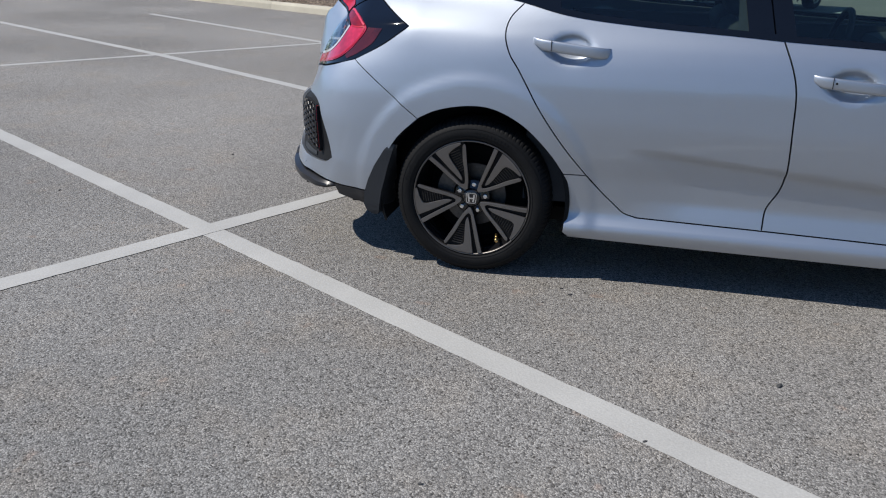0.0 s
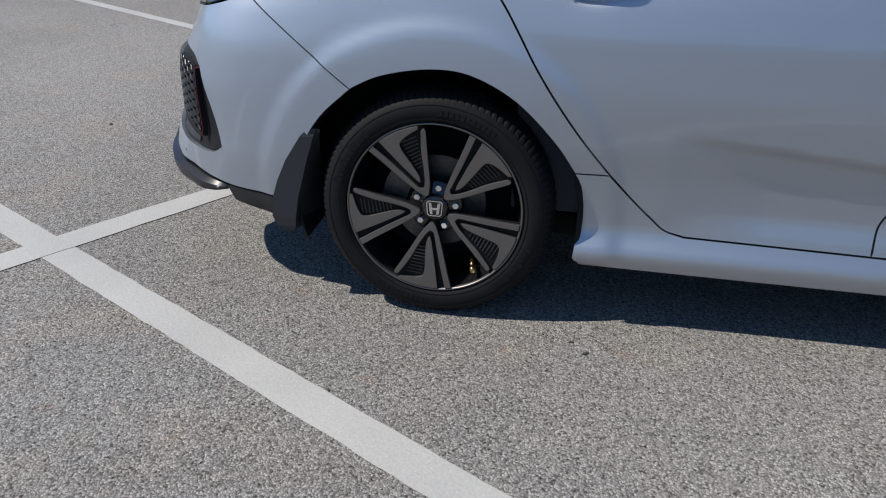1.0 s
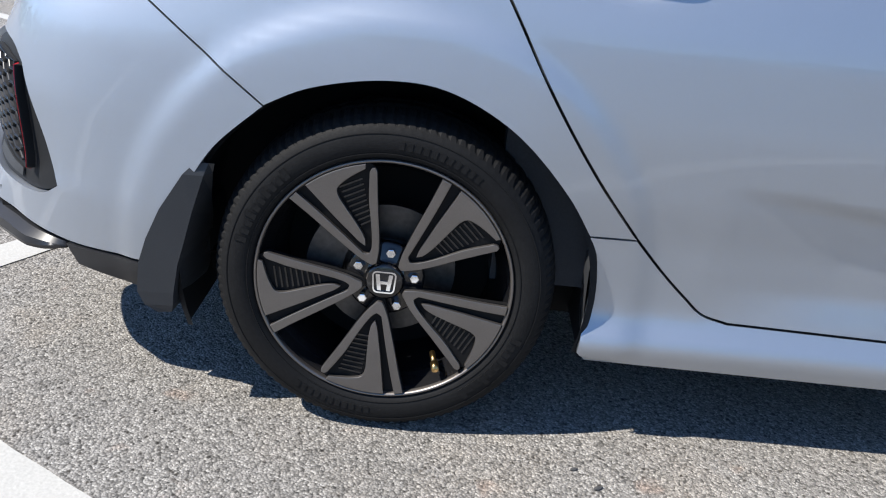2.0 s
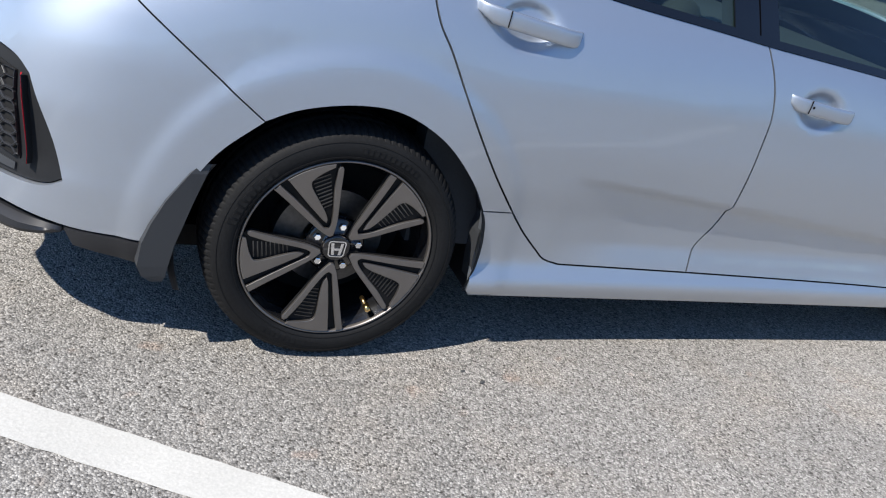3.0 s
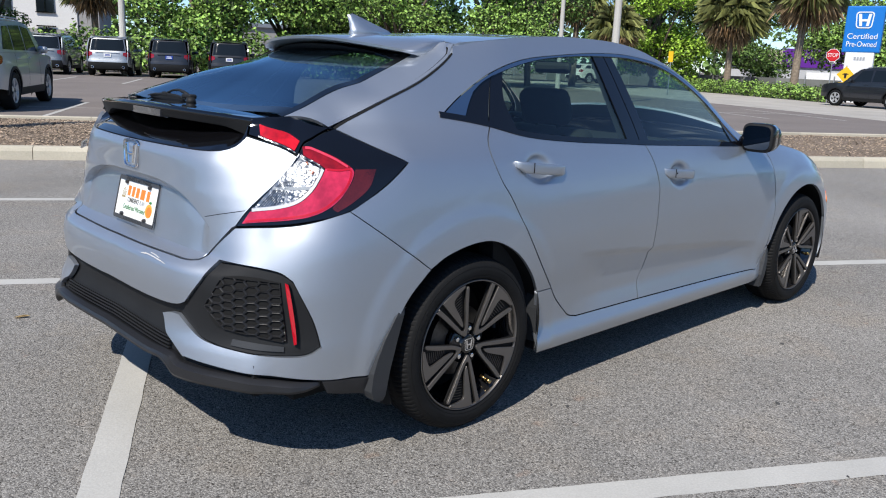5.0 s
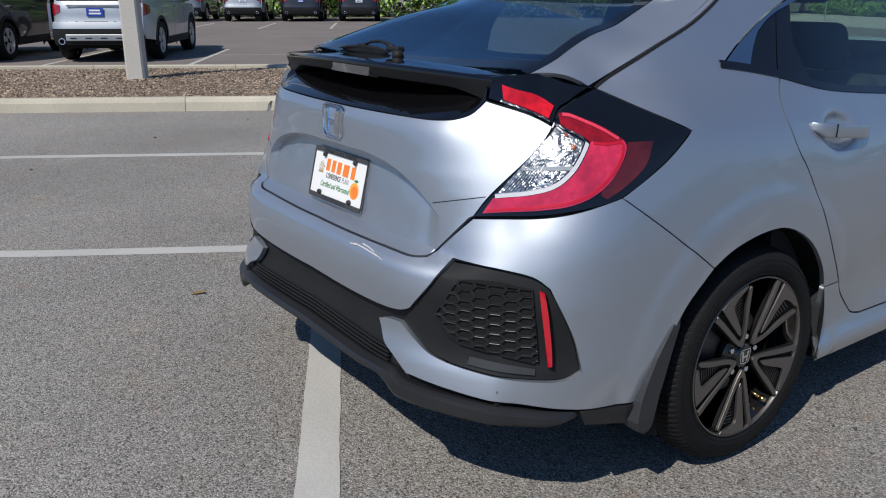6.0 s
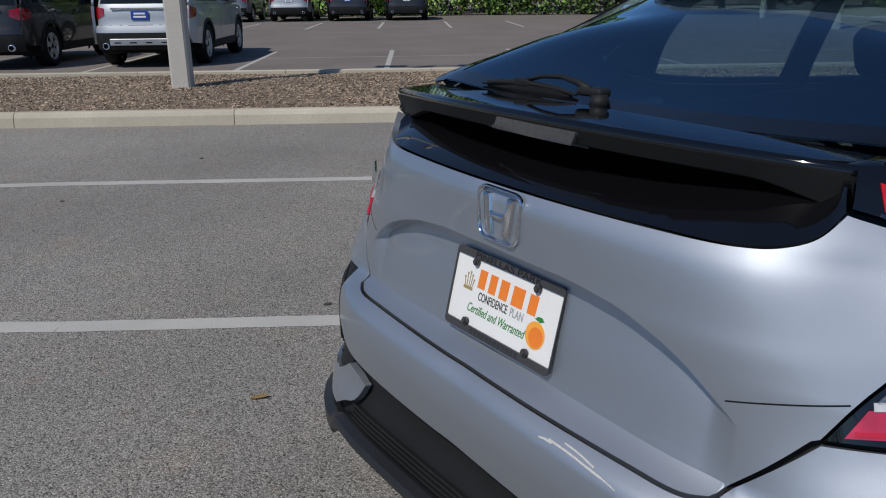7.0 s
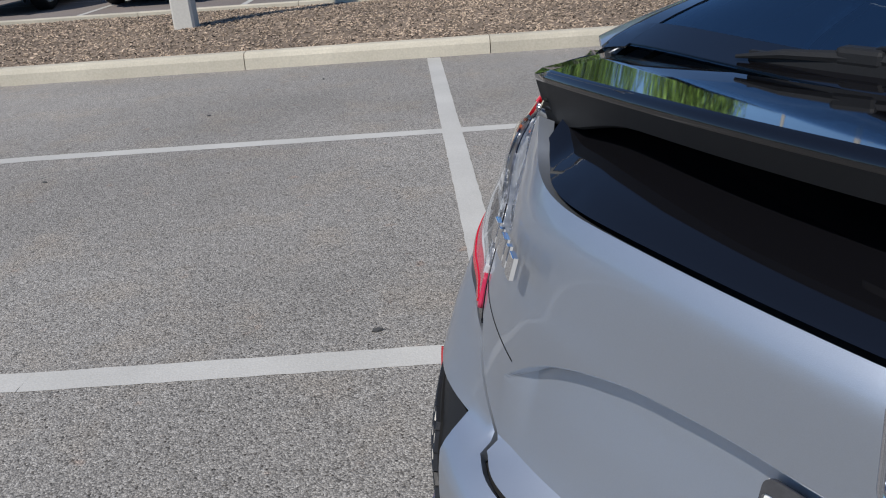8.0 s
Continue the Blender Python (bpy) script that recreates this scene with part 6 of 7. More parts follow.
plate_text("PINELLAS PARK", .019, INK_BLACK, 0, .0700, .19, 0, .0053)
for i in range(12):
    on_plate("frame_marking", prism([(-.004, -.005), (.004, -.005), (.004, .005), (-.004, .005)], .0005), GREY_PLASTIC, "", -.066 + .012 * i, -.0712, .0051)
# large orange word of the dealer's name as plain blocks
for x, wide in ((-.066, .030), (-.034, .029), (-.001, .033), (.039, .044), (.080, .031)):
    w, h = wide * .36, .0180
    on_plate("orange_block", prism([(-w - .001, -h), (w - .001, -h), (w + .001, h), (-w + .001, h)], .0006), INK_ORANGE, "", x, .028 - x * .02, .001)
plate_text("CONFIDENCE", .023, INK_BLACK, -.026, -.004, .086)
plate_text("PLAN", .023, INK_GREY, .044, -.004, .036)
plate_text("Certified and Warranted", .025, INK_GREEN, -.012, -.031, .170, .35)
fruit = on_plate("orange_picture", join(prism([(.0245 * math.cos(a), .0245 * math.sin(a)) for a in np.linspace(0, math.tau, 28, endpoint=False)], .0007)), INK_ORANGE_LIGHT, "picture of an orange fruit", .100, -.022, .0012)
on_plate("orange_picture_shade", prism([(.018 * math.cos(a) + .003, .018 * math.sin(a) - .003) for a in np.linspace(0, math.tau, 20, endpoint=False)], .0004), INK_ORANGE, "", .100, -.022, .0018)
on_plate("leaf_picture", prism([(-.012, 0), (-.004, .006), (.006, .006), (.012, .001), (.002, -.003)], .0006), INK_GREEN, "", .104, .006, .0014)
crown_bits = [prism([(-.014, -.012), (.014, -.012), (.014, -.006), (-.014, -.006)], .0005)]
for x, h in ((-.013, .010), (-.006, .018), (.002, .022), (.009, .017), (.015, .009)):
    crown_bits.append(prism([(x * .75 - .0011, -.006), (x * .75 + .0011, -.006), (x + .0011, h), (x - .0011, h)], .0005))
    crown_bits.append(prism([(x + .0025 * math.cos(a), h + .0025 * math.sin(a)) for a in np.linspace(0, math.tau, 8, endpoint=False)], .0006))
on_plate("crown_picture", join(*crown_bits), INK_GOLD, "", -.105, .012, .001)

# ---- cabin ----
def seat(x, y, width, back_h=.60, lean=22, wide=False):
    base = part("seat", box((.50, width, .16), (0, 0, 0), .06, 3), SEAT_CLOTH, car, "black cloth seat", smooth=True)
    base.matrix_world = pose(x, y, .50)
    m = pose(-.24, 0, .06, 0, -lean, 0)
    back = part("backrest", box((.13, width * .96, back_h), (0, 0, back_h / 2), .055, 3, m), SEAT_CLOTH, base, smooth=True)
    spots = (0,) if not wide else (-.42, 0, .42)
    for sy in spots:
        part("headrest", box((.10, .26, .17 if not wide else .11), (.02, sy, back_h + (.095 if not wide else .05)), .045, 3, m), SEAT_CLOTH, base, smooth=True)
        for d in (-.06, .06):
            part("headrest_post", tube([m @ Vector((0, sy + d, back_h - .03)), m @ Vector((.01, sy + d, back_h + .05))], .007, 6), STEEL, base)
    return base


seat(1.38, -.36, .50, .50, 20)
seat(1.38, .36, .50, .50, 20)
seat(.30, 0, 1.22, .40, 26, True)
part("dashboard", loft([[(2.02, y, .62), (1.68, y, .62), (1.62, y, .78), (1.70, y, .90), (2.02, y, .94)] for y in (-.70, -.4, 0, .4, .70)]), CABIN, car, smooth=False)
wheel_ring = [(1.50 + .04 * math.cos(a), .36 + .18 * math.sin(a), .86 + .17 * math.cos(a)) for a in np.linspace(0, math.tau, 25)]
part("steering_wheel", join(tube(wheel_ring, .015, 8, False), tube([(1.50, .20, .86), (1.50, .52, .86)], .018, 6), tube([(1.50, .36, .86), (1.70, .36, .80)], .03, 8)), CABIN, car, smooth=True)
part("cabin_floor", box((2.6, 1.40, .03), (1.05, 0, .34)), CABIN, car)
part("load_floor", box((.75, 1.1, .03), (-.30, 0, .62)), CABIN, car)
part("parcel_shelf", box((.48, 1.05, .02), (-.28, 0, .97)), CABIN, car)
for sg in (-1, 1):
    for x0, x1 in ((.20, 1.10), (1.15, 2.10)):
        part("door_card", loft([[(x, sg * y, z) for y, z in ((.80, .32), (.775, .60), (.76, .90), (.745, .972 - .03 * (x > 1.1)), (.72, .965 - .03 * (x > 1.1)), (.70, .60), (.72, .32))] for x in (x0, x1)]), CABIN, car)
    part("pillar_trim", loft([[tuple(skin(s, z) * (1, -sg, 1) + np.array((0, sg * -.02, 0))) for s, z in ((.95, 1.0), (1.12, 1.0))], [tuple(skin(s, z) * (1, -sg, 1) + np.array((0, sg * -.02, 0))) for s, z in ((.93, 1.35), (1.05, 1.35))]], closed=False), CABIN, car)
    part("pillar_trim", sheet([[(-.44, 1.07), (-.06, 1.10)], [(-.06, 1.10), (.15, 1.26), (.20, 1.35)], [(.20, 1.35), (.0, 1.27), (-.44, 1.07)]], skin, 0.05, 0, 0, -.03, mirror=(sg > 0)), CABIN, car)
part("headliner", sheet(rect(.02, 1.32, -.93, .93, -.02, .10), top, 0.06, 0, 0, -.03), HEADLINER, car, smooth=True)
part("hatch_lining", sheet(through_middle([[(S0, .70), (-1.0, .72)], [(-1.0, .72), (-.80, .95), (-.75, 1.02)], [(-.75, 1.02), (S0, 1.05)]]), skin, 0.05, 0, 0, -.05), CABIN, hatch)
part("inner_mirror", box((.03, .24, .06), (1.42, 0, 1.30), .02), CABIN, car)

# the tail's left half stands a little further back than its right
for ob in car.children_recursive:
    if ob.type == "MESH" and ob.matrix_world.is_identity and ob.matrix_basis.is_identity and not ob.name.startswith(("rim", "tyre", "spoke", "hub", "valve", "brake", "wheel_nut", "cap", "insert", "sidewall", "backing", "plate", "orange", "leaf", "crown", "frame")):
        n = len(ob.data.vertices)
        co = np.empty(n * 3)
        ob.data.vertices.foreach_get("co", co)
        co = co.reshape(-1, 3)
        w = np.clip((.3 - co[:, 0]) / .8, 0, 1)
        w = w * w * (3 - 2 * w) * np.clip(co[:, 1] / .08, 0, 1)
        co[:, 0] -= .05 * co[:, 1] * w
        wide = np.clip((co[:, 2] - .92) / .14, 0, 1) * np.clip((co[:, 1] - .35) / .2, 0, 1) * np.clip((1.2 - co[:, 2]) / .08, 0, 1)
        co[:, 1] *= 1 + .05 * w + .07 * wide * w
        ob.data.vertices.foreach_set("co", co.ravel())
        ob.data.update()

# ---- lamp posts ----
def lamp_post(u, v, height, width, label, square=True, z=0.0):
    post = thing("street_lamp", label, "street lamp", on_grid(u, v, z), "parking lot lamps")
    w = width / 2
    if square:
        ring = lambda h, k: [(k * a, k * b, h) for a, b in ((w, w * .8), (w * .8, w), (-w * .8, w), (-w, w * .8), (-w, -w * .8), (-w * .8, -w), (w * .8, -w), (w, -w * .8))]
        pole = part("pole", loft([ring(-.05, 1), ring(height, .62)]), POST_CONCRETE, post)
    else:
        pole = part("pole", tube([(0, 0, -.05), (0, 0, height)], [w, w * .6], 12), POST_CONCRETE, post)
    for sg in (-1, 1):
        arm = part("arm", tube([(0, 0, height - .1), (sg * .5, 0, height)], .04, 6), GALV, post)
        part("lamp_head", box((.55, .32, .10), (sg * .75, 0, height + .01), .03), GALV, post, "grey box luminaire")
    return post


lamp_post(-3.0, 10.25, 6.2, .25, "square pale concrete lamp post in the mulch bed", True, .11)
lamp_post(13.5, 25.3, 9.0, .30, "slim pale concrete lamp post", False)
lamp_post(15.4, 35.4, 9.5, .24, "slim pale concrete lamp post", False)
lamp_post(-5.1, 39.4, 9.5, .34, "slim pale concrete lamp post", False)


# ---- parked vehicles ----
def road_wheel(parent, x, y, r, sg, rim_mat):
    tyre_bm = lathe([(r * .66, .02), (r * .72, -.005), (r * .93, -.012), (r, .03), (r, .20), (r * .9, .235)], 32)
    wheel = part("wheel", tyre_bm, RUBBER, parent, smooth=True)
    wheel.matrix_local = pose(x, y, r, 0, 0, 0 if sg < 0 else 180)
    part("rim", lathe([(r * .67, .012), (r * .66, .0), (r * .60, .008), (r * .58, .05)], 32), rim_mat, wheel, smooth=True)
    part("hub", lathe([(r * .58, .06), (r * .2, .05), (r * .16, .018), (.001, .015)], 24), GAP, wheel)
    for k in range(5):
        a = radians(72 * k + 20)
        c, s = math.cos(a), math.sin(a)
        w0, w1 = .035, .06
        poly = [(c * .05 - s * w0, s * .05 + c * w0), (c * .05 + s * w0, s * .05 - c * w0), (c * r * .64 + s * w1, s * r * .64 - c * w1), (c * r * .64 - s * w1, s * r * .64 + c * w1)]
        bm = prism(poly, .02)
        for v in bm.verts:
            v.co = (v.co.x, .03 - v.co.z, v.co.y)
        bmesh.ops.recalc_face_normals(bm, faces=bm.faces)
        part("spoke", bm, rim_mat, wheel)
    return wheel


def parked_suv(label, m, coat, plate_mat=None, rim_mat=None, group="parked vehicles", height=1.80, length=4.85, half=.98, skid=False):
    """A sport-utility car: x forwards from the tail, z up; body sides with cut arches, glass set into the upper body."""
    rim_mat = rim_mat or ALLOY
    ob = thing("parked_suv", label, "car", m, group)
    L, W, k = length, half, (height - 1.10) / .70
    ends = pchip((0, .06, .16, .40, 1.0, L - 1.1, L - .55, L - .18, L), (.80, .88, .94, .98, 1.0, 1.0, .965, .85, .66))
    side_z = pchip((.25, .40, .62, .85, 1.0, 1.10, 1.10 + .15 * k, 1.10 + .42 * k, 1.10 + .60 * k, 1.10 + .70 * k), (.95, .985, 1.0, .992, .98, .965, .94, .885, .835, .74))
    tail_x = pchip((.25, .40, .55, .66, .80, 1.00, 1.10, 1.10 + .30 * k, 1.10 + .55 * k, 1.10 + .66 * k), (.10, .03, .0, .01, .045, .06, .09, .22, .33, .40))
    def flank(x, z):
        return np.stack([x + 0 * z, -W * ends(x) * side_z(z), z + 0 * x], -1)
    def tail(y, z):
        edge = W * .80 * side_z(z)
        return np.stack([tail_x(z) + .09 * (np.abs(y) / edge) ** 5, y + 0 * z, z + 0 * y], -1)
    up = lambda z: 1.10 + (z - 1.10) * k                       # heights above the belt follow the roof
    axles, rad, arch = (.98, L - 1.05), .372, .435
    def arch_line(cx):
        return [(cx + arch * math.cos(a), .372 + arch * math.sin(a)) for a in np.linspace(radians(3), radians(177), 9)]
    lower = [[(.10, .44), (.05, .62), (.07, .85), (.11, 1.10)], [(.11, 1.10), (1.6, 1.11), (L - 1.45, 1.07)], [(L - 1.45, 1.07), (L - .7, 1.02), (L - .28, .93), (L - .08, .78)], [(L - .08, .78), (L - .06, .44)],
             [(L - .06, .44), (axles[1] + arch, .395)], arch_line(axles[1]), [(axles[1] - arch, .395), (axles[0] + arch, .395)], arch_line(axles[0]), [(axles[0] - arch, .395), (.10, .44)]]
    upper = [[(.11, 1.104), (.26, up(1.42)), (.42, up(1.66))], [(.42, up(1.66)), (1.2, up(1.725)), (2.3, up(1.72)), (2.75, up(1.66))], [(2.75, up(1.66)), (3.10, up(1.40)), (L - 1.40, 1.075)], [(L - 1.40, 1.075), (1.6, 1.114), (.11, 1.104)]]
    panes = ([[(.47, 1.17), (1.12, 1.16)], [(1.12, 1.16), (1.13, up(1.62))], [(1.13, up(1.62)), (.74, up(1.60))], [(.74, up(1.60)), (.47, 1.17)]],
             [[(1.21, 1.155), (2.02, 1.15)], [(2.02, 1.15), (1.99, up(1.645))], [(1.99, up(1.645)), (1.21, up(1.63))], [(1.21, up(1.63)), (1.21, 1.155)]],
             [[(2.10, 1.15), (2.98, 1.135)], [(2.98, 1.135), (2.62, up(1.60))], [(2.62, up(1.60)), (2.10, up(1.645))], [(2.10, up(1.645)), (2.10, 1.15)]])
    for mirror in (False, True):
        sg = 1 if mirror else -1
        part("body_side", sheet(lower, flank, .11, 0, .05, mirror=mirror), coat, ob, smooth=True)
        part("upper_side", sheet(upper, flank, .11, 0, .04, -.004, mirror=mirror), coat, ob, smooth=True)
        for pane in panes:
            part("window", sheet(pane, flank, .12, 0, .006, .003, mirror=mirror), WINDOW_DARK, ob, "dark tinted windows", smooth=True)
        part("sill_cladding", sheet([[(axles[0] + arch - .02, .42), (axles[1] - arch + .02, .42)], [(axles[1] - arch + .02, .42), (axles[1] - arch + .02, .27)], [(axles[1] - arch + .02, .27), (axles[0] + arch - .02, .27)], [(axles[0] + arch - .02, .27), (axles[0] + arch - .02, .42)]], flank, .12, 0, .10, .012, mirror=mirror), BLACK_PLASTIC, ob, smooth=True)
        for cx in axles:
            ring = [(cx + r * math.cos(a), .372 + r * math.sin(a)) for r, aa in ((arch + .045, np.linspace(radians(-8), radians(188), 22)), (arch - .012, np.linspace(radians(188), radians(-8), 22))) for a in aa]
            part("arch_trim", sheet(None, flank, .09, 0, .03, .010, mirror=mirror, closed=np.array(ring)), BLACK_PLASTIC, ob, smooth=True)
            part("wheel_housing", loft([[(cx + arch * math.cos(a), sg * y, .372 + arch * math.sin(a)) for a in np.linspace(radians(-20), radians(200), 20)] for y in (W * .94, W * .66)], closed=False), GAP, ob)
            part("wheel_housing", loft([[(cx + r * math.cos(a), sg * W * .68, .372 + r * math.sin(a)) for a in np.linspace(radians(-30), radians(210), 20)] for r in (arch + .02, .03)], closed=False), GAP, ob)
            road_wheel(ob, cx, sg * W * .975, rad, sg, rim_mat)
        part("tail_lamp_wrap", sheet([[(.075, .86), (.30, .93), (.33, 1.03)], [(.33, 1.03), (.20, 1.075), (.115, 1.08)], [(.115, 1.08), (.075, .86)]], flank, .06, 0, .02, .006, mirror=mirror), DEEP_RED_LENS, ob, smooth=True)
        part("tail_lamp", sheet([[(-W * .82, .86), (-W * .66, .93)], [(-W * .66, .93), (-W * .66, 1.05)], [(-W * .66, 1.05), (-W * .82, 1.08)], [(-W * .82, 1.08), (-W * .82, .86)]], tail, .06, 0, .02, .008, flip=True, mirror=mirror), DEEP_RED_LENS, ob, smooth=True)
        part("reflector", sheet([[(-W * .80, .56), (-W * .60, .56)], [(-W * .60, .56), (-W * .60, .63)], [(-W * .60, .63), (-W * .80, .63)], [(-W * .80, .63), (-W * .80, .56)]], tail, .08, 0, .02, .020, flip=True, mirror=mirror), REFLECTOR_RED, ob)
        part("door_mirror", box((.15, .20, .15), (L - 1.80, sg * W * 1.06, 1.17), .05), coat, ob, smooth=True)
        for x in (1.36, 2.28):
            part("door_handle", box((.20, .03, .028), (x, sg * W * .995, 1.0), .01), coat, ob)
        for x in (1.17, 2.06, 3.02):
            part("door_seam", ribbon([(x, .44), (x + .01, .8), (x - .005, 1.09)], flank, .008, .001, .002, .15, mirror), GAP, ob)
        part("roof_rail", tube([(.62, sg * W * .73, up(1.755)), (.75, sg * W * .74, up(1.80)), (2.3, sg * W * .745, up(1.79)), (2.48, sg * W * .735, up(1.74))], .016, 6), GALV, ob)
        part("exhaust", lathe([(.045, 0), (.058, -.005), (.058, .12), (.045, .12)], 20), CHROME, ob, smooth=True).matrix_local = pose(-.03, sg * W * .66, .40, 0, 0, -90)
    # tail: gate, glass, spoiler, bumper
    wide = lambda z: W * .815 * float(side_z(np.array(z)))
    def belt(z0, z1, inset=0.0):
        zs = np.linspace(z0, z1, 6)
        right = [(wide(z) - inset, z) for z in zs]
        return [[(-x, z) for x, z in right[:1]] + [right[0]], right, [right[-1], (-right[-1][0], right[-1][1])], [(-x, z) for x, z in right[::-1]]]
    part("tailgate", sheet(belt(.66, up(1.67)), tail, .09, 0, .05, flip=True), coat, ob, smooth=True)
    part("rear_window", sheet(belt(1.13, up(1.63), .04), tail, .10, 0, .006, .004, flip=True), WINDOW_DARK, ob, "dark rear window", smooth=True)
    part("rear_bumper", sheet(belt(.34, .665, -.035), tail, .09, 0, .16, .030, flip=True), BLACK_PLASTIC, ob, "black lower rear bumper", smooth=True)
    part("bumper_step", sheet(belt(.625, .745, -.01), tail, .09, 0, .08, .036, flip=True), coat, ob, "body-colour bumper step", smooth=True)
    part("tailgate_seam", sheet([[(-W * .74, .752), (W * .74, .752)], [(W * .74, .752), (W * .74, .762)], [(W * .74, .762), (-W * .74, .762)], [(-W * .74, .762), (-W * .74, .752)]], tail, .2, 0, .004, .002, flip=True), GAP, ob)
    part("rear_spoiler", loft([[(.30 + .10 * q, y, up(1.715) - .03 * q), (.52, y, up(1.745) - .03 * q), (.52, y, up(1.70) - .03 * q), (.33 + .10 * q, y, up(1.69) - .03 * q)] for y, q in ((t * W * .73, t * t) for t in np.linspace(-1, 1, 9))]), coat, ob, smooth=False)
    if skid:
        part("skid_plate", box((.03, 1.12, .12), (-.045, 0, .47), .012), GALV, ob, "silver skid plate")
        for i in range(4):
            part("skid_slot", box((.02, .12, .02), (-.058, -.42 + .28 * i, .46), .004), GAP, ob)
    tag = part("registration_plate", box((.012, .31, .155), (.030, 0, .93), .003), plate_mat or PLATE_WHITE, ob, "plate with plain bars")
    for d, w in ((.03, .20), (-.025, .22)):
        part("plate_bar", box((.004, w, .03), (.023, 0, .93 + d)), SIGN_WHITE if plate_mat is INK_BLUE else INK_BLUE, tag)
    part("tailgate_trim", box((.02, W * 1.05, .035), (.050, 0, 1.045), .008), CHROME if skid else coat, ob)
    # roof, windscreen, bonnet, nose
    part("roof", loft([[(x, -b, zb - .03), (x, -b * .93, zb + .012), (x, 0, zb + .035), (x, b * .93, zb + .012), (x, b, zb - .03)] for x, b, zb in ((.40, W * .80, up(1.68)), (.60, W * .815, up(1.725)), (1.3, W * .825, up(1.755)), (2.3, W * .82, up(1.74)), (2.74, W * .81, up(1.675)))]), coat, ob, smooth=True)
    part("windscreen", loft([[(x, t * b, z + .05 * (1 - t * t)) for t in np.linspace(-1, 1, 7)] for x, b, z in ((2.72, W * .81, up(1.655)), (L - 1.36, W * .95, 1.08))], closed=False), WINDOW_DARK, ob, "dark windscreen", smooth=True)
    part("bonnet", loft([[(x, t * b, z + h * (1 - t * t)) for t in np.linspace(-1, 1, 9)] for x, b, z, h in ((L - 1.42, W * .955, 1.068, .05), (L - .7, W * .93, 1.015, .07), (L - .28, W * .82, .925, .06), (L - .08, W * .64, .775, .03))], closed=False), coat, ob, smooth=True)
    part("nose", loft([[(x, t * b, z) for t in np.linspace(-1, 1, 9)] for x, b, z in ((L - .085, W * .66, .78), (L - .02, W * .60, .60), (L - .07, W * .68, .40))], closed=False), BLACK_PLASTIC, ob, smooth=True)
    for sg in (-1, 1):
        part("headlamp", box((.16, .36, .11), (L - .20, sg * W * .62, .80), .03), LENS_REFLECTOR, ob)
    part("underbody", box((L - .6, W * 1.55, .22), (L / 2, 0, .36), .05), GAP, ob)
    return ob


def suv_at(u, v, label, coat, turn=90.0, **kw):
    return parked_suv(label, on_grid(u, v, RISE if v > 12.5 else 0, turn), coat, **kw)


suv_at(-4.87, 14.6, "silver sport-utility car with black lower bumper and blue plate", SILVER_DULL, plate_mat=INK_BLUE, skid=True)
suv_at(-7.75, 14.4, "black sport-utility car in shade beside a silver one", BLACK_PAINT, skid=False)
suv_at(-10.9, 37.2, "silver sport-utility car before a hedge", SILVER_DULL, plate_mat=INK_BLUE)
suv_at(-8.2, 37.0, "grey sport-utility car before a hedge", GREY_PAINT)
suv_at(-5.5, 37.2, "pale silver sport-utility car before a hedge", SILVER_DULL)
suv_at(-2.85, 37.0, "charcoal sport-utility car before a hedge", CHARCOAL, plate_mat=INK_BLUE)
suv_at(-.2, 37.0, "black sport-utility car before a hedge", BLACK_PAINT)
suv_at(28.65, 26.5, "dark grey sport-utility car with silver wheels by the exit", CHARCOAL, turn=102)
suv_at(25.5, 58.0, "white car passing the trees", WHITE_PAINT, turn=20, height=1.52, length=4.7)


# ---- plants ----
def leaf_cloud(clumps, count, size, rng, droop=0.3):
    """Small folded leaves scattered through uneven clumps (centre, radii)."""
    vs, fs = [], []
    weights = [c[1][0] * c[1][1] * c[1][2] for c in clumps]
    for (c, r) in rng.choices(clumps, weights, k=count):
        d = Vector((rng.gauss(0, 1), rng.gauss(0, 1), rng.gauss(0, 1))).normalized()
        k = rng.uniform(.35, 1.0) ** .5 * (1 + .25 * noise.noise(d * 2.3 + Vector(c)))
        p = Vector((c[0] + d.x * r[0] * k, c[1] + d.y * r[1] * k, c[2] + d.z * r[2] * k))
        a = Vector((rng.gauss(0, 1), rng.gauss(0, 1), rng.gauss(-droop, .6))).normalized()
        n = (d + Vector((rng.gauss(0, .6), rng.gauss(0, .6), rng.gauss(.3, .5)))).normalized()
        b = n.cross(a)
        if b.length < 1e-3:
            continue
        b.normalize()
        l, w = size * rng.uniform(.7, 1.4), size * rng.uniform(.28, .5)
        up = n * w * .35
        o = len(vs)
        vs += [p, p + a * l * .5 + b * w + up, p + a * l, p + a * l * .5 - b * w + up]
        fs += [(o, o + 1, o + 2), (o, o + 2, o + 3)]
    return vs, fs


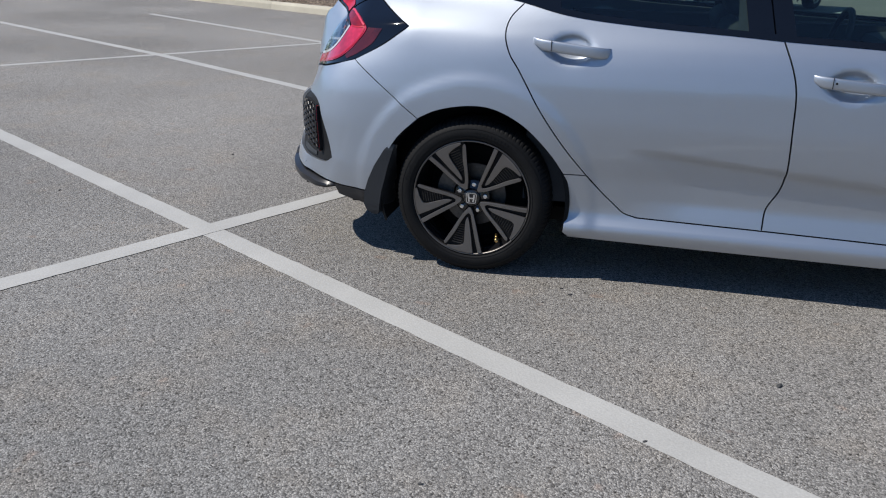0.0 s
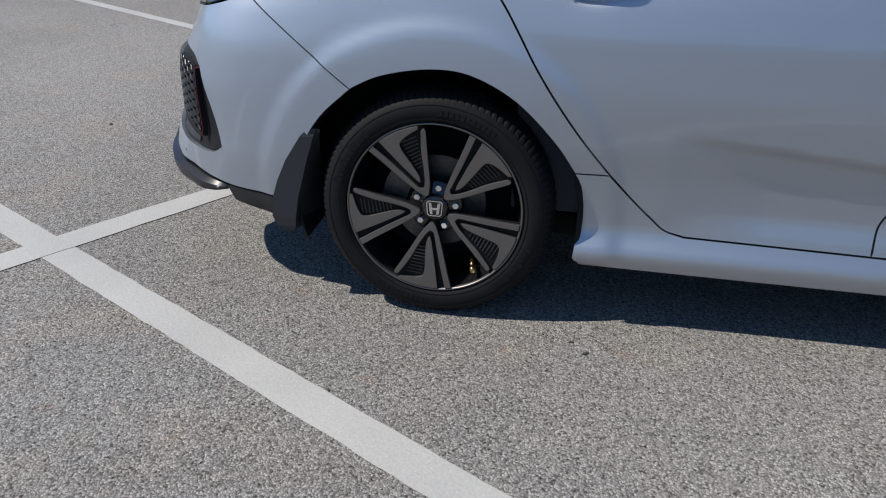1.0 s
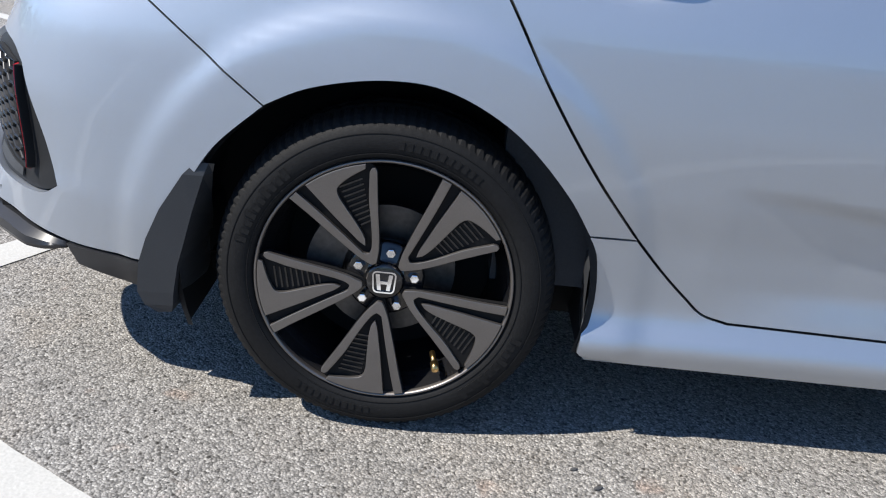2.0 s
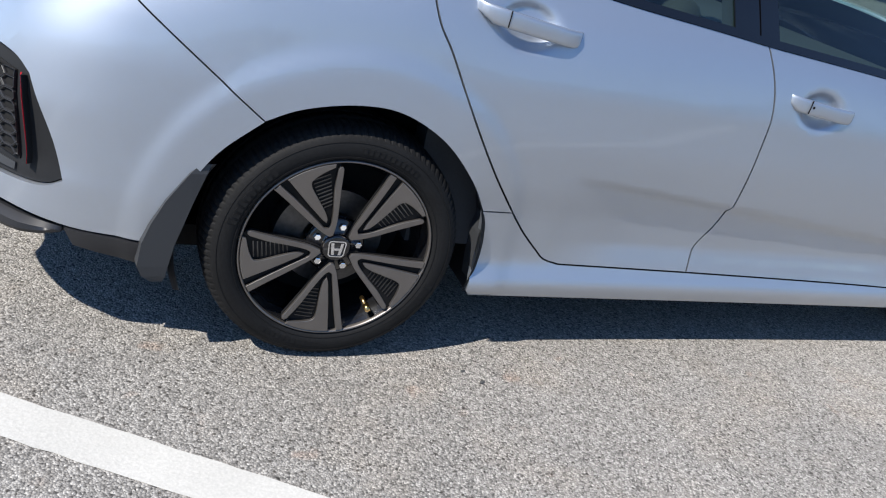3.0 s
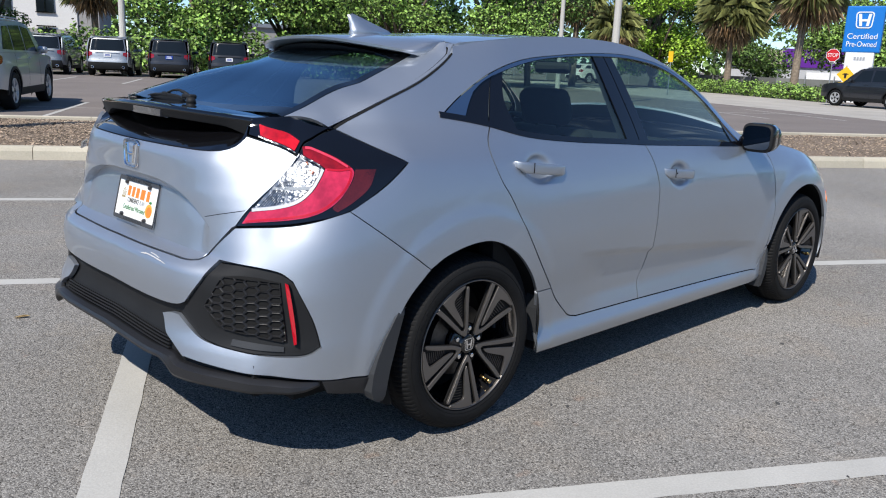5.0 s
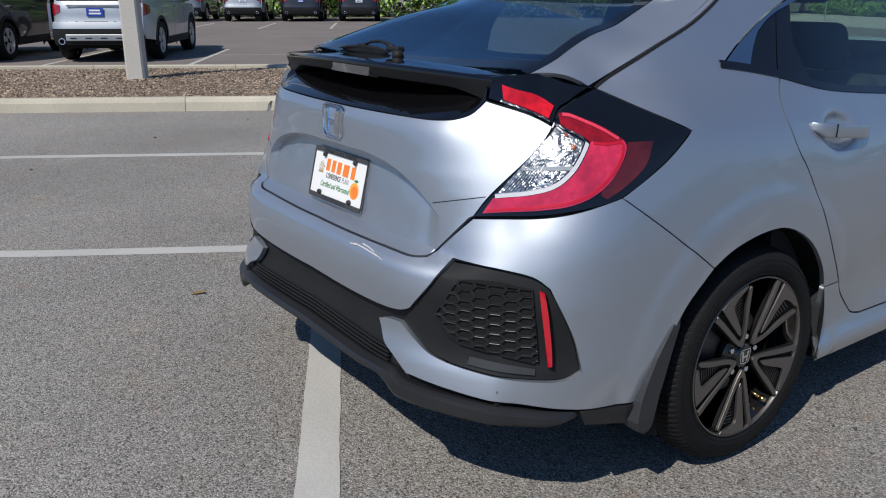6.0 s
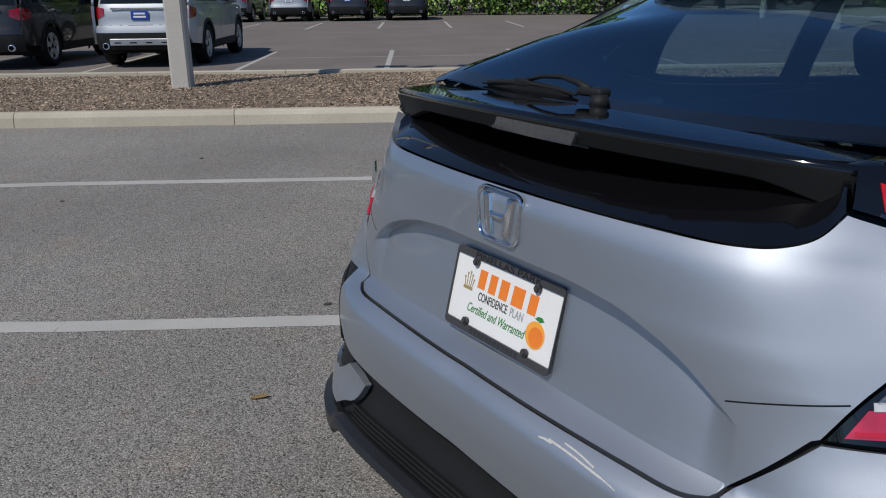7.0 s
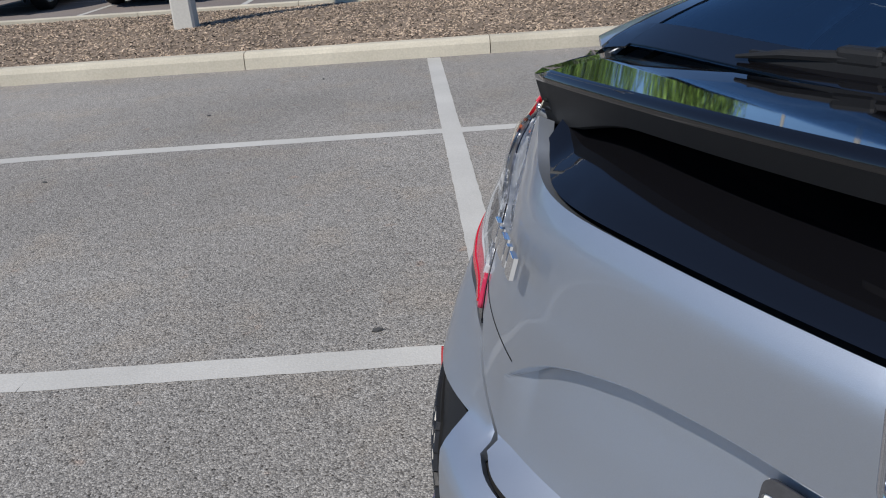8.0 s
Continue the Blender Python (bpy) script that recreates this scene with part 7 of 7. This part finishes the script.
def tree(u, v, height, spread, mat, seed, label, leaves=4200, leaf=.26, low=.16):
    rng = random.Random(seed)
    ob = thing("tree", label, "tree", on_grid(u, v, RISE), "trees round the parking lot")
    lean = (rng.uniform(-.3, .3), rng.uniform(-.3, .3))
    fork = height * rng.uniform(low, low + .1)
    trunk = [tube([(0, 0, -.1), (lean[0] * .4, lean[1] * .4, fork * .5), (lean[0], lean[1], fork), (lean[0] * 1.4, lean[1] * 1.4, height * .72)], [height * .030, height * .024, height * .019, height * .006], 9)]
    clumps = []
    for k in range(12):
        a = k * 2.4 + rng.uniform(-.4, .4)
        reach = spread * rng.uniform(.35, .80)
        h = height * rng.uniform(low + .06, .88)
        end = (lean[0] + reach * math.cos(a), lean[1] + reach * math.sin(a), h)
        trunk.append(tube([(lean[0], lean[1], fork * rng.uniform(.9, 1.25)), (lean[0] + .5 * reach * math.cos(a), lean[1] + .5 * reach * math.sin(a), fork + (h - fork) * .6), end], [height * .013, height * .009, height * .003], 6))
        s = spread * rng.uniform(.26, .42)
        clumps.append((end, (s, s, s * rng.uniform(.6, .9))))
        clumps.append(((end[0] * .6 + rng.uniform(-.5, .5), end[1] * .6 + rng.uniform(-.5, .5), h + rng.uniform(-.2, .6)), (s * .8, s * .8, s * .65)))
    clumps.append(((lean[0], lean[1], height * .86), (spread * .38, spread * .38, height * .14)))
    part("trunk", join(*trunk), BARK, ob, smooth=True)
    vs, fs = leaf_cloud(clumps, int(leaves * 3.6), leaf * .66, rng)
    from_lists("crown", vs, fs, mat, ob)
    return ob


def palm(u, v, height, seed, label, radius=2.3, dead=26):
    rng = random.Random(seed)
    ob = thing("palm_tree", label, "palm tree", on_grid(u, v, RISE), "palms along the road")
    bend = rng.uniform(-.25, .25)
    pts = [(bend * (h / height) ** 2, 0, h) for h in np.linspace(-.1, height, 9)]
    part("trunk", tube(pts, [.24 - .012 * i + (.03 if i == 0 else 0) for i in range(9)], 12), PALM_BARK, ob, smooth=True)
    def fronds(count, up0, up1, length):
        vs, fs = [], []
        top = Vector((bend, 0, height))
        for i in range(count):
            az, el = rng.uniform(0, math.tau), radians(rng.uniform(up0, up1))
            d = Vector((math.cos(az) * math.cos(el), math.sin(az) * math.cos(el), math.sin(el)))
            side = d.cross(Vector((0, 0, 1))).normalized()
            base = top + d * length * .42 + Vector((0, 0, -.12 * length))
            o = len(vs)
            vs += [top + side * .02, top - side * .02, base - side * .015, base + side * .015]
            fs.append((o, o + 1, o + 2, o + 3))
            n = side.cross(d)
            for k in range(15):                       # a fan of blades that droop at the ends
                t = (k - 7) / 7
                ang = t * 1.75
                w = d * math.cos(ang) + side * math.sin(ang)
                l = length * .62 * (1 - .18 * abs(t)) * rng.uniform(.85, 1.1)
                mid = base + w * l * .55 + n * .03
                tip = base + w * l + Vector((0, 0, -l * rng.uniform(.22, .5)))
                q = w.cross(n).normalized() * .045
                o = len(vs)
                vs += [base, mid + q, tip, mid - q]
                fs += [(o, o + 1, o + 2), (o, o + 2, o + 3)]
        return vs, fs
    vs, fs = fronds(64, -35, 80, radius * 1.1)
    from_lists("crown", vs, fs, FROND, ob, "green fan fronds")
    if dead:
        vs, fs = fronds(dead * 2, -85, -20, radius * .95)
        from_lists("dead_fronds", vs, fs, DEAD_FROND, ob, "brown hanging dead fronds")
    return ob


tree(9.3, 43.5, 8.6, 3.6, LEAF, 1, "green broadleaf tree at the lot's edge", 5200, low=.05)
tree(13.8, 42.0, 9.6, 3.9, LEAF, 2, "green broadleaf tree at the lot's edge", 5600, low=.05)
tree(17.6, 46.0, 7.5, 3.4, LEAF_DARK, 3, "dark green broadleaf tree", 3600)
tree(29.5, 52.5, 8.2, 4.3, LEAF_BRIGHT, 4, "bright yellow-green broadleaf tree", 6500, .30, .05)
tree(-1.8, 48.5, 11.0, 5.0, LEAF, 5, "large green tree behind the parked cars", 6500, .32, .05)
tree(3.2, 52.0, 12.0, 5.6, LEAF, 6, "large green tree behind the parked cars", 7000, .34, .05)
tree(8.0, 57.0, 11.0, 5.0, LEAF_DARK, 7, "dark green tree behind others", 4500, .34, .05)
tree(-13.0, 48.0, 6.5, 3.0, LEAF_DARK, 8, "dark green tree beside a white building", 3000)
tree(-18.5, 46.0, 8.0, 3.6, LEAF, 9, "green tree beside a white building", 3400)
tree(22.5, 60.0, 9.0, 4.2, LEAF_DARK, 10, "dark green tree beside the road", 3600, .34)
tree(38.0, 56.0, 9.5, 4.6, LEAF_DARK, 11, "dark green tree behind the store", 4200, .34)
tree(47.0, 52.0, 8.5, 4.6, LEAF, 12, "green tree behind the sign", 3600, .34)
tree(33.5, 62.0, 11.0, 5.2, LEAF_DARK, 13, "dark green tree behind the store", 4200, .36)
palm(30.5, 44.4, 5.4, 21, "fan palm with a skirt of dead fronds")
palm(30.8, 38.2, 6.6, 22, "tall fan palm with hanging dead fronds", 2.5)
palm(39.5, 35.5, 5.2, 23, "fan palm beside a blue sign", 2.4, 34)
palm(22.0, 49.5, 6.2, 24, "fan palm among trees", 2.0, 30)
palm(24.2, 48.0, 4.2, 25, "low fan palm with dead fronds", 1.8, 34)
palm(-8.4, 52.0, 5.6, 26, "fan palm before a white building", 2.2, 26)


def hedge(u0, v0, u1, v1, height, width, mat, seed, label, leaves=5000, leaf=.16):
    rng = random.Random(seed)
    clumps = []
    n = int(max(3, math.hypot(u1 - u0, v1 - v0) / .8))
    for i in range(n + 1):
        t = i / n
        clumps.append(((u0 + (u1 - u0) * t + rng.uniform(-.2, .2), v0 + (v1 - v0) * t + rng.uniform(-.2, .2), height * rng.uniform(.42, .55)), (width * rng.uniform(.5, .75), width * rng.uniform(.5, .75), height * rng.uniform(.48, .62))))
    vs, fs = leaf_cloud(clumps, leaves, leaf, rng)
    ob = thing("hedge", label, "hedge", on_grid(0, 0, RISE))
    from_lists("foliage", vs, fs, mat, ob)
    stems = [tube([(c[0][0], c[0][1], -.02), (c[0][0] + .1, c[0][1], height * .5)], [.03, .012], 5) for c in clumps]
    part("stems", join(*stems), BARK, ob)
    return ob


hedge(29.6, 33.5, 29.6, 50.0, .85, 1.1, LEAF, 31, "clipped green hedge along the road", 9000, .12)
hedge(-16, 44.3, 4.5, 44.3, 2.3, 1.3, LEAF, 32, "tall leafy hedge behind the parked cars", 8500, .22)
hedge(4.5, 44.3, 12.5, 43.0, 1.6, 1.2, LEAF_DARK, 33, "green shrubs at the lot's edge", 3200, .2)

# far belt of woods; stretches out of view added to fill horizon and reflections
rng = random.Random(77)
clumps = []
for k in range(150):
    a = radians(k * 2.4 + rng.uniform(-1, 1))
    r = rng.uniform(88, 118)
    h = rng.uniform(3.4, 6.4)
    clumps.append(((r * math.cos(a), r * math.sin(a), h * .9), (rng.uniform(3.5, 6), rng.uniform(3.5, 6), h)))
vs, fs = leaf_cloud(clumps, 60000, .8, rng)
tagged(from_lists("far_woods", vs, fs, LEAF_DARK), "dark green belt of distant trees, unseen stretches added for reflections", "woods", kind="stuff")


# ---- buildings ----
def wall_box(name, size, centre, mat, parent, label=""):
    return part(name, box(size, centre, .02), mat, parent, label)


hotel = thing("hotel_building", "white and grey stucco hotel with dark windows", "building", on_grid(-28.6, 78.0, 0, 4))
wall_box("wall", (30, 12, 15.5), (0, 0, 10.2), STUCCO, hotel)
wall_box("lower_wall", (30.1, 12.1, 2.6), (0, 0, 1.3), STUCCO_GREY, hotel, "grey stucco base")
wall_box("corner_wall", (2.2, 12.3, 18), (15.6, .3, 9.0), STUCCO_GREY, hotel, "grey corner pier")
wall_box("parapet", (33.5, 12.8, .5), (1, 0, 18.2), STUCCO, hotel)
for floor_z in (1.5, 4.6, 7.6, 10.6, 13.6, 16.4):
    for k in range(9):
        win = part("window", box((1.35, .16, 1.9 if floor_z > 2 else 1.6), (12.6 - 3.2 * k, -6.05, floor_z + .3)), WINDOW_DARK, hotel)
        part("window_frame", join(box((1.5, .10, .10), (12.6 - 3.2 * k, -6.12, floor_z + 1.3)), box((1.5, .10, .10), (12.6 - 3.2 * k, -6.12, floor_z - .68)), box((.06, .10, 1.9), (12.6 - 3.2 * k, -6.14, floor_z + .3))), GLOSS_BLACK, win)
wall_box("side_wing", (4, 9, 9.2), (12.2 - 16, -11, 4.6), STUCCO_GREY, hotel, "grey wing")

store = thing("store_building", "low store with purple fascia and tan shingle roof", "building", on_grid(51.7, 67.6, 0, -37))
wall_box("wall", (13, 8, 2.2), (1.5, 4, 1.1), BLOCK_GREY, store)
wall_box("fascia", (8.0, 8.4, 1.75), (3.6, 4, 2.95), PURPLE, store, "purple painted fascia")
for x, w in ((2.2, .8), (3.3, .7), (4.2, .6)):
    part("fascia_sign", box((w, .05, .35), (x + 2.0, -.24, 2.7)), SIGN_WHITE, store, "white sign of plain bars")
part("roof", loft([[(-5.4, -.5, 2.3), (-.4, -.5, 2.3), (-.4, 8.5, 2.3), (-5.4, 8.5, 2.3)], [(-2.4, 2.8, 3.75), (-.4, 2.8, 3.75), (-.4, 5.2, 3.75), (-2.4, 5.2, 3.75)]]), ROOF_TAN, store, "tan shingle hip roof")
part("window", box((4.5, .1, 1.1), (4.2, -.06, 1.1)), SIGN_WHITE, store, "white shuttered front")
low_fence = thing("fence", "weathered grey low fence behind the hedge", "fence", on_grid(33.5, 60.0, 0, -50))
for k in range(14):
    part("panel", box((1.9, .06, 1.05), (-9 + 2.0 * k, 0, .55)), FENCE_GREY, low_fence)
    part("post", box((.08, .10, 1.35), (-10 + 2.0 * k, 0, .67)), GALV, low_fence)
shed = thing("roadside_building", "small grey building far down the road", "building", on_grid(3.5, 92, 0, 10))
wall_box("wall", (14, 6, 4.0), (0, 0, 2.0), STUCCO_GREY, shed)
wall_box("roof", (14.6, 6.6, .4), (0, 0, 4.2), GALV, shed)
utility = thing("utility_pole", "brown wooden utility pole", "utility pole", on_grid(8.6, 88))
part("pole", tube([(0, 0, -.2), (0, 0, 9.5)], [.18, .12], 8), BARK, utility)
part("crossarm", box((2.2, .12, .12), (0, 0, 8.9)), BARK, utility)

# ---- signs ----
view_turn = -62.0
pylon = thing("sign_pylon", "blue dealer sign on a white pylon", "sign", on_grid(31.95, 34.7, 0, view_turn + 14))
part("base", box((1.36, .45, 2.65), (0, 0, 1.32), .03), SIGN_WHITE, pylon, "white pylon base")
panel = part("panel", box((1.80, .50, 2.35), (0, 0, 3.78), .06, 3), SIGN_BLUE, pylon, "blue sign panel")
flat_m = pose(0, -.256, 4.25, 90)
part("sign_emblem", join(*emblem_pieces(.44, lambda poly: prism(poly, .02))), SIGN_WHITE, panel, "white emblem of plain shapes").matrix_local = flat_m
for text, z in (("Certified", 3.42), ("Pre-Owned", 3.02)):
    ob = lettering("sign_lettering", text, .40, SIGN_WHITE, pose(0, 0, 0), None, .01, 1.42)
    ob.parent, ob.matrix_basis = panel, pose(0, -.262, z, 90) @ Matrix.Diagonal((*ob.scale, 1))
for k in range(4):
    part("base_bar", box((.10, .02, .16), (-.2 + .14 * k, -.232, 2.3)), INK_GREY, pylon)

stop = thing("stop_sign", "red octagonal stop sign on a steel post", "road sign", on_grid(28.6, 32.6, 0, view_turn + 10))
part("post", tube([(0, .03, 0), (0, .03, 2.75)], .03, 8), GALV, stop)
octagon = [(.33 * math.cos(radians(22.5 + 45 * k)), .33 * math.sin(radians(22.5 + 45 * k))) for k in range(8)]
plate_s = part("face", prism(octagon, .01), SIGN_WHITE, stop)
plate_s.matrix_local = pose(0, -.005, 2.35, 90)
part("red_face", prism([(x * .93, y * .93) for x, y in octagon], .004), SIGN_RED, plate_s).matrix_local = pose(0, 0, .010)
ob = lettering("stop_lettering", "STOP", .25, SIGN_WHITE, pose(0, 0, 0), None, .002, .48)
ob.parent, ob.matrix_basis = plate_s, pose(0, 0, .016) @ Matrix.Diagonal((*ob.scale, 1))

walker = thing("crossing_sign", "yellow diamond crossing sign on a post", "road sign", on_grid(30.15, 33.4, 0, view_turn + 10))
part("post", tube([(0, .03, 0), (0, .03, 1.9)], .03, 8), GALV, walker)
part("face", prism([(.42, 0), (0, .42), (-.42, 0), (0, -.42)], .01), SIGN_YELLOW, walker).matrix_local = pose(0, 0, 1.45, 90)
part("symbol", join(prism([(-.05, -.2), (.05, -.2), (.07, .05), (-.07, .05)], .004), prism([(-.14, -.02), (.14, -.02), (.14, .03), (-.14, .03)], .004)), INK_BLACK, walker, "plain black bars").matrix_local = pose(0, -.012, 1.47, 90)
marker = thing("marker_sign", "small yellow sign on a thin post", "road sign", on_grid(22.1, 36.7, 0, view_turn))
part("post", tube([(0, .03, 0), (0, .03, 2.2)], .03, 8), GALV, marker)
part("face", box((.28, .02, .55), (0, 0, 2.0), .004), SIGN_YELLOW, marker)

# ---- small things on the asphalt ----
leaf_bm = bmesh.new()
pts = [leaf_bm.verts.new(p) for p in ((-.035, 0, .006), (-.01, .013, .010), (.02, .012, .012), (.04, 0, .008), (.02, -.011, .010), (-.012, -.012, .007))]
leaf_bm.faces.new(pts)
bmesh.ops.solidify(leaf_bm, geom=leaf_bm.faces[:], thickness=.001)
fallen = part("fallen_leaf", leaf_bm, DRY_LEAF)
fallen.matrix_world = pose(-.888, 1.335, 0, 0, 0, -20)
tagged(fallen, "single dry tan leaf on the asphalt", "leaf")
rng = random.Random(3)
pebble = bmesh.new()
bmesh.ops.create_icosphere(pebble, subdivisions=1, radius=1)
for v in pebble.verts:
    v.co *= rng.uniform(.75, 1.15)
me = bpy.data.meshes.new("pebble")
pebble.to_mesh(me)
pebble.free()
me.materials.append(STAIN)
for x, y, r in ((1.155, -1.52, .010), (.40, -.95, .006), (.44, -1.0, .007), (-.34, 2.0, .014), (.75, -1.95, .006), (1.9, -1.2, .008), (-1.9, .6, .008), (-2.4, -.4, .007), (.2, -2.3, .006), (1.25, 6.2, .012), (-1.09, 4.68, .013), (.1, 5.6, .012), (1.3, 5.1, .008)):
    ob = new("pebble", me)
    ob.matrix_world = pose(x, y, r * .3, 0, 0, 50 * x) @ Matrix.Diagonal((r * 1.5, r, r * .6, 1))
    tagged(ob, "small dark speck of grit on the asphalt", "pebble", "grit on the asphalt")
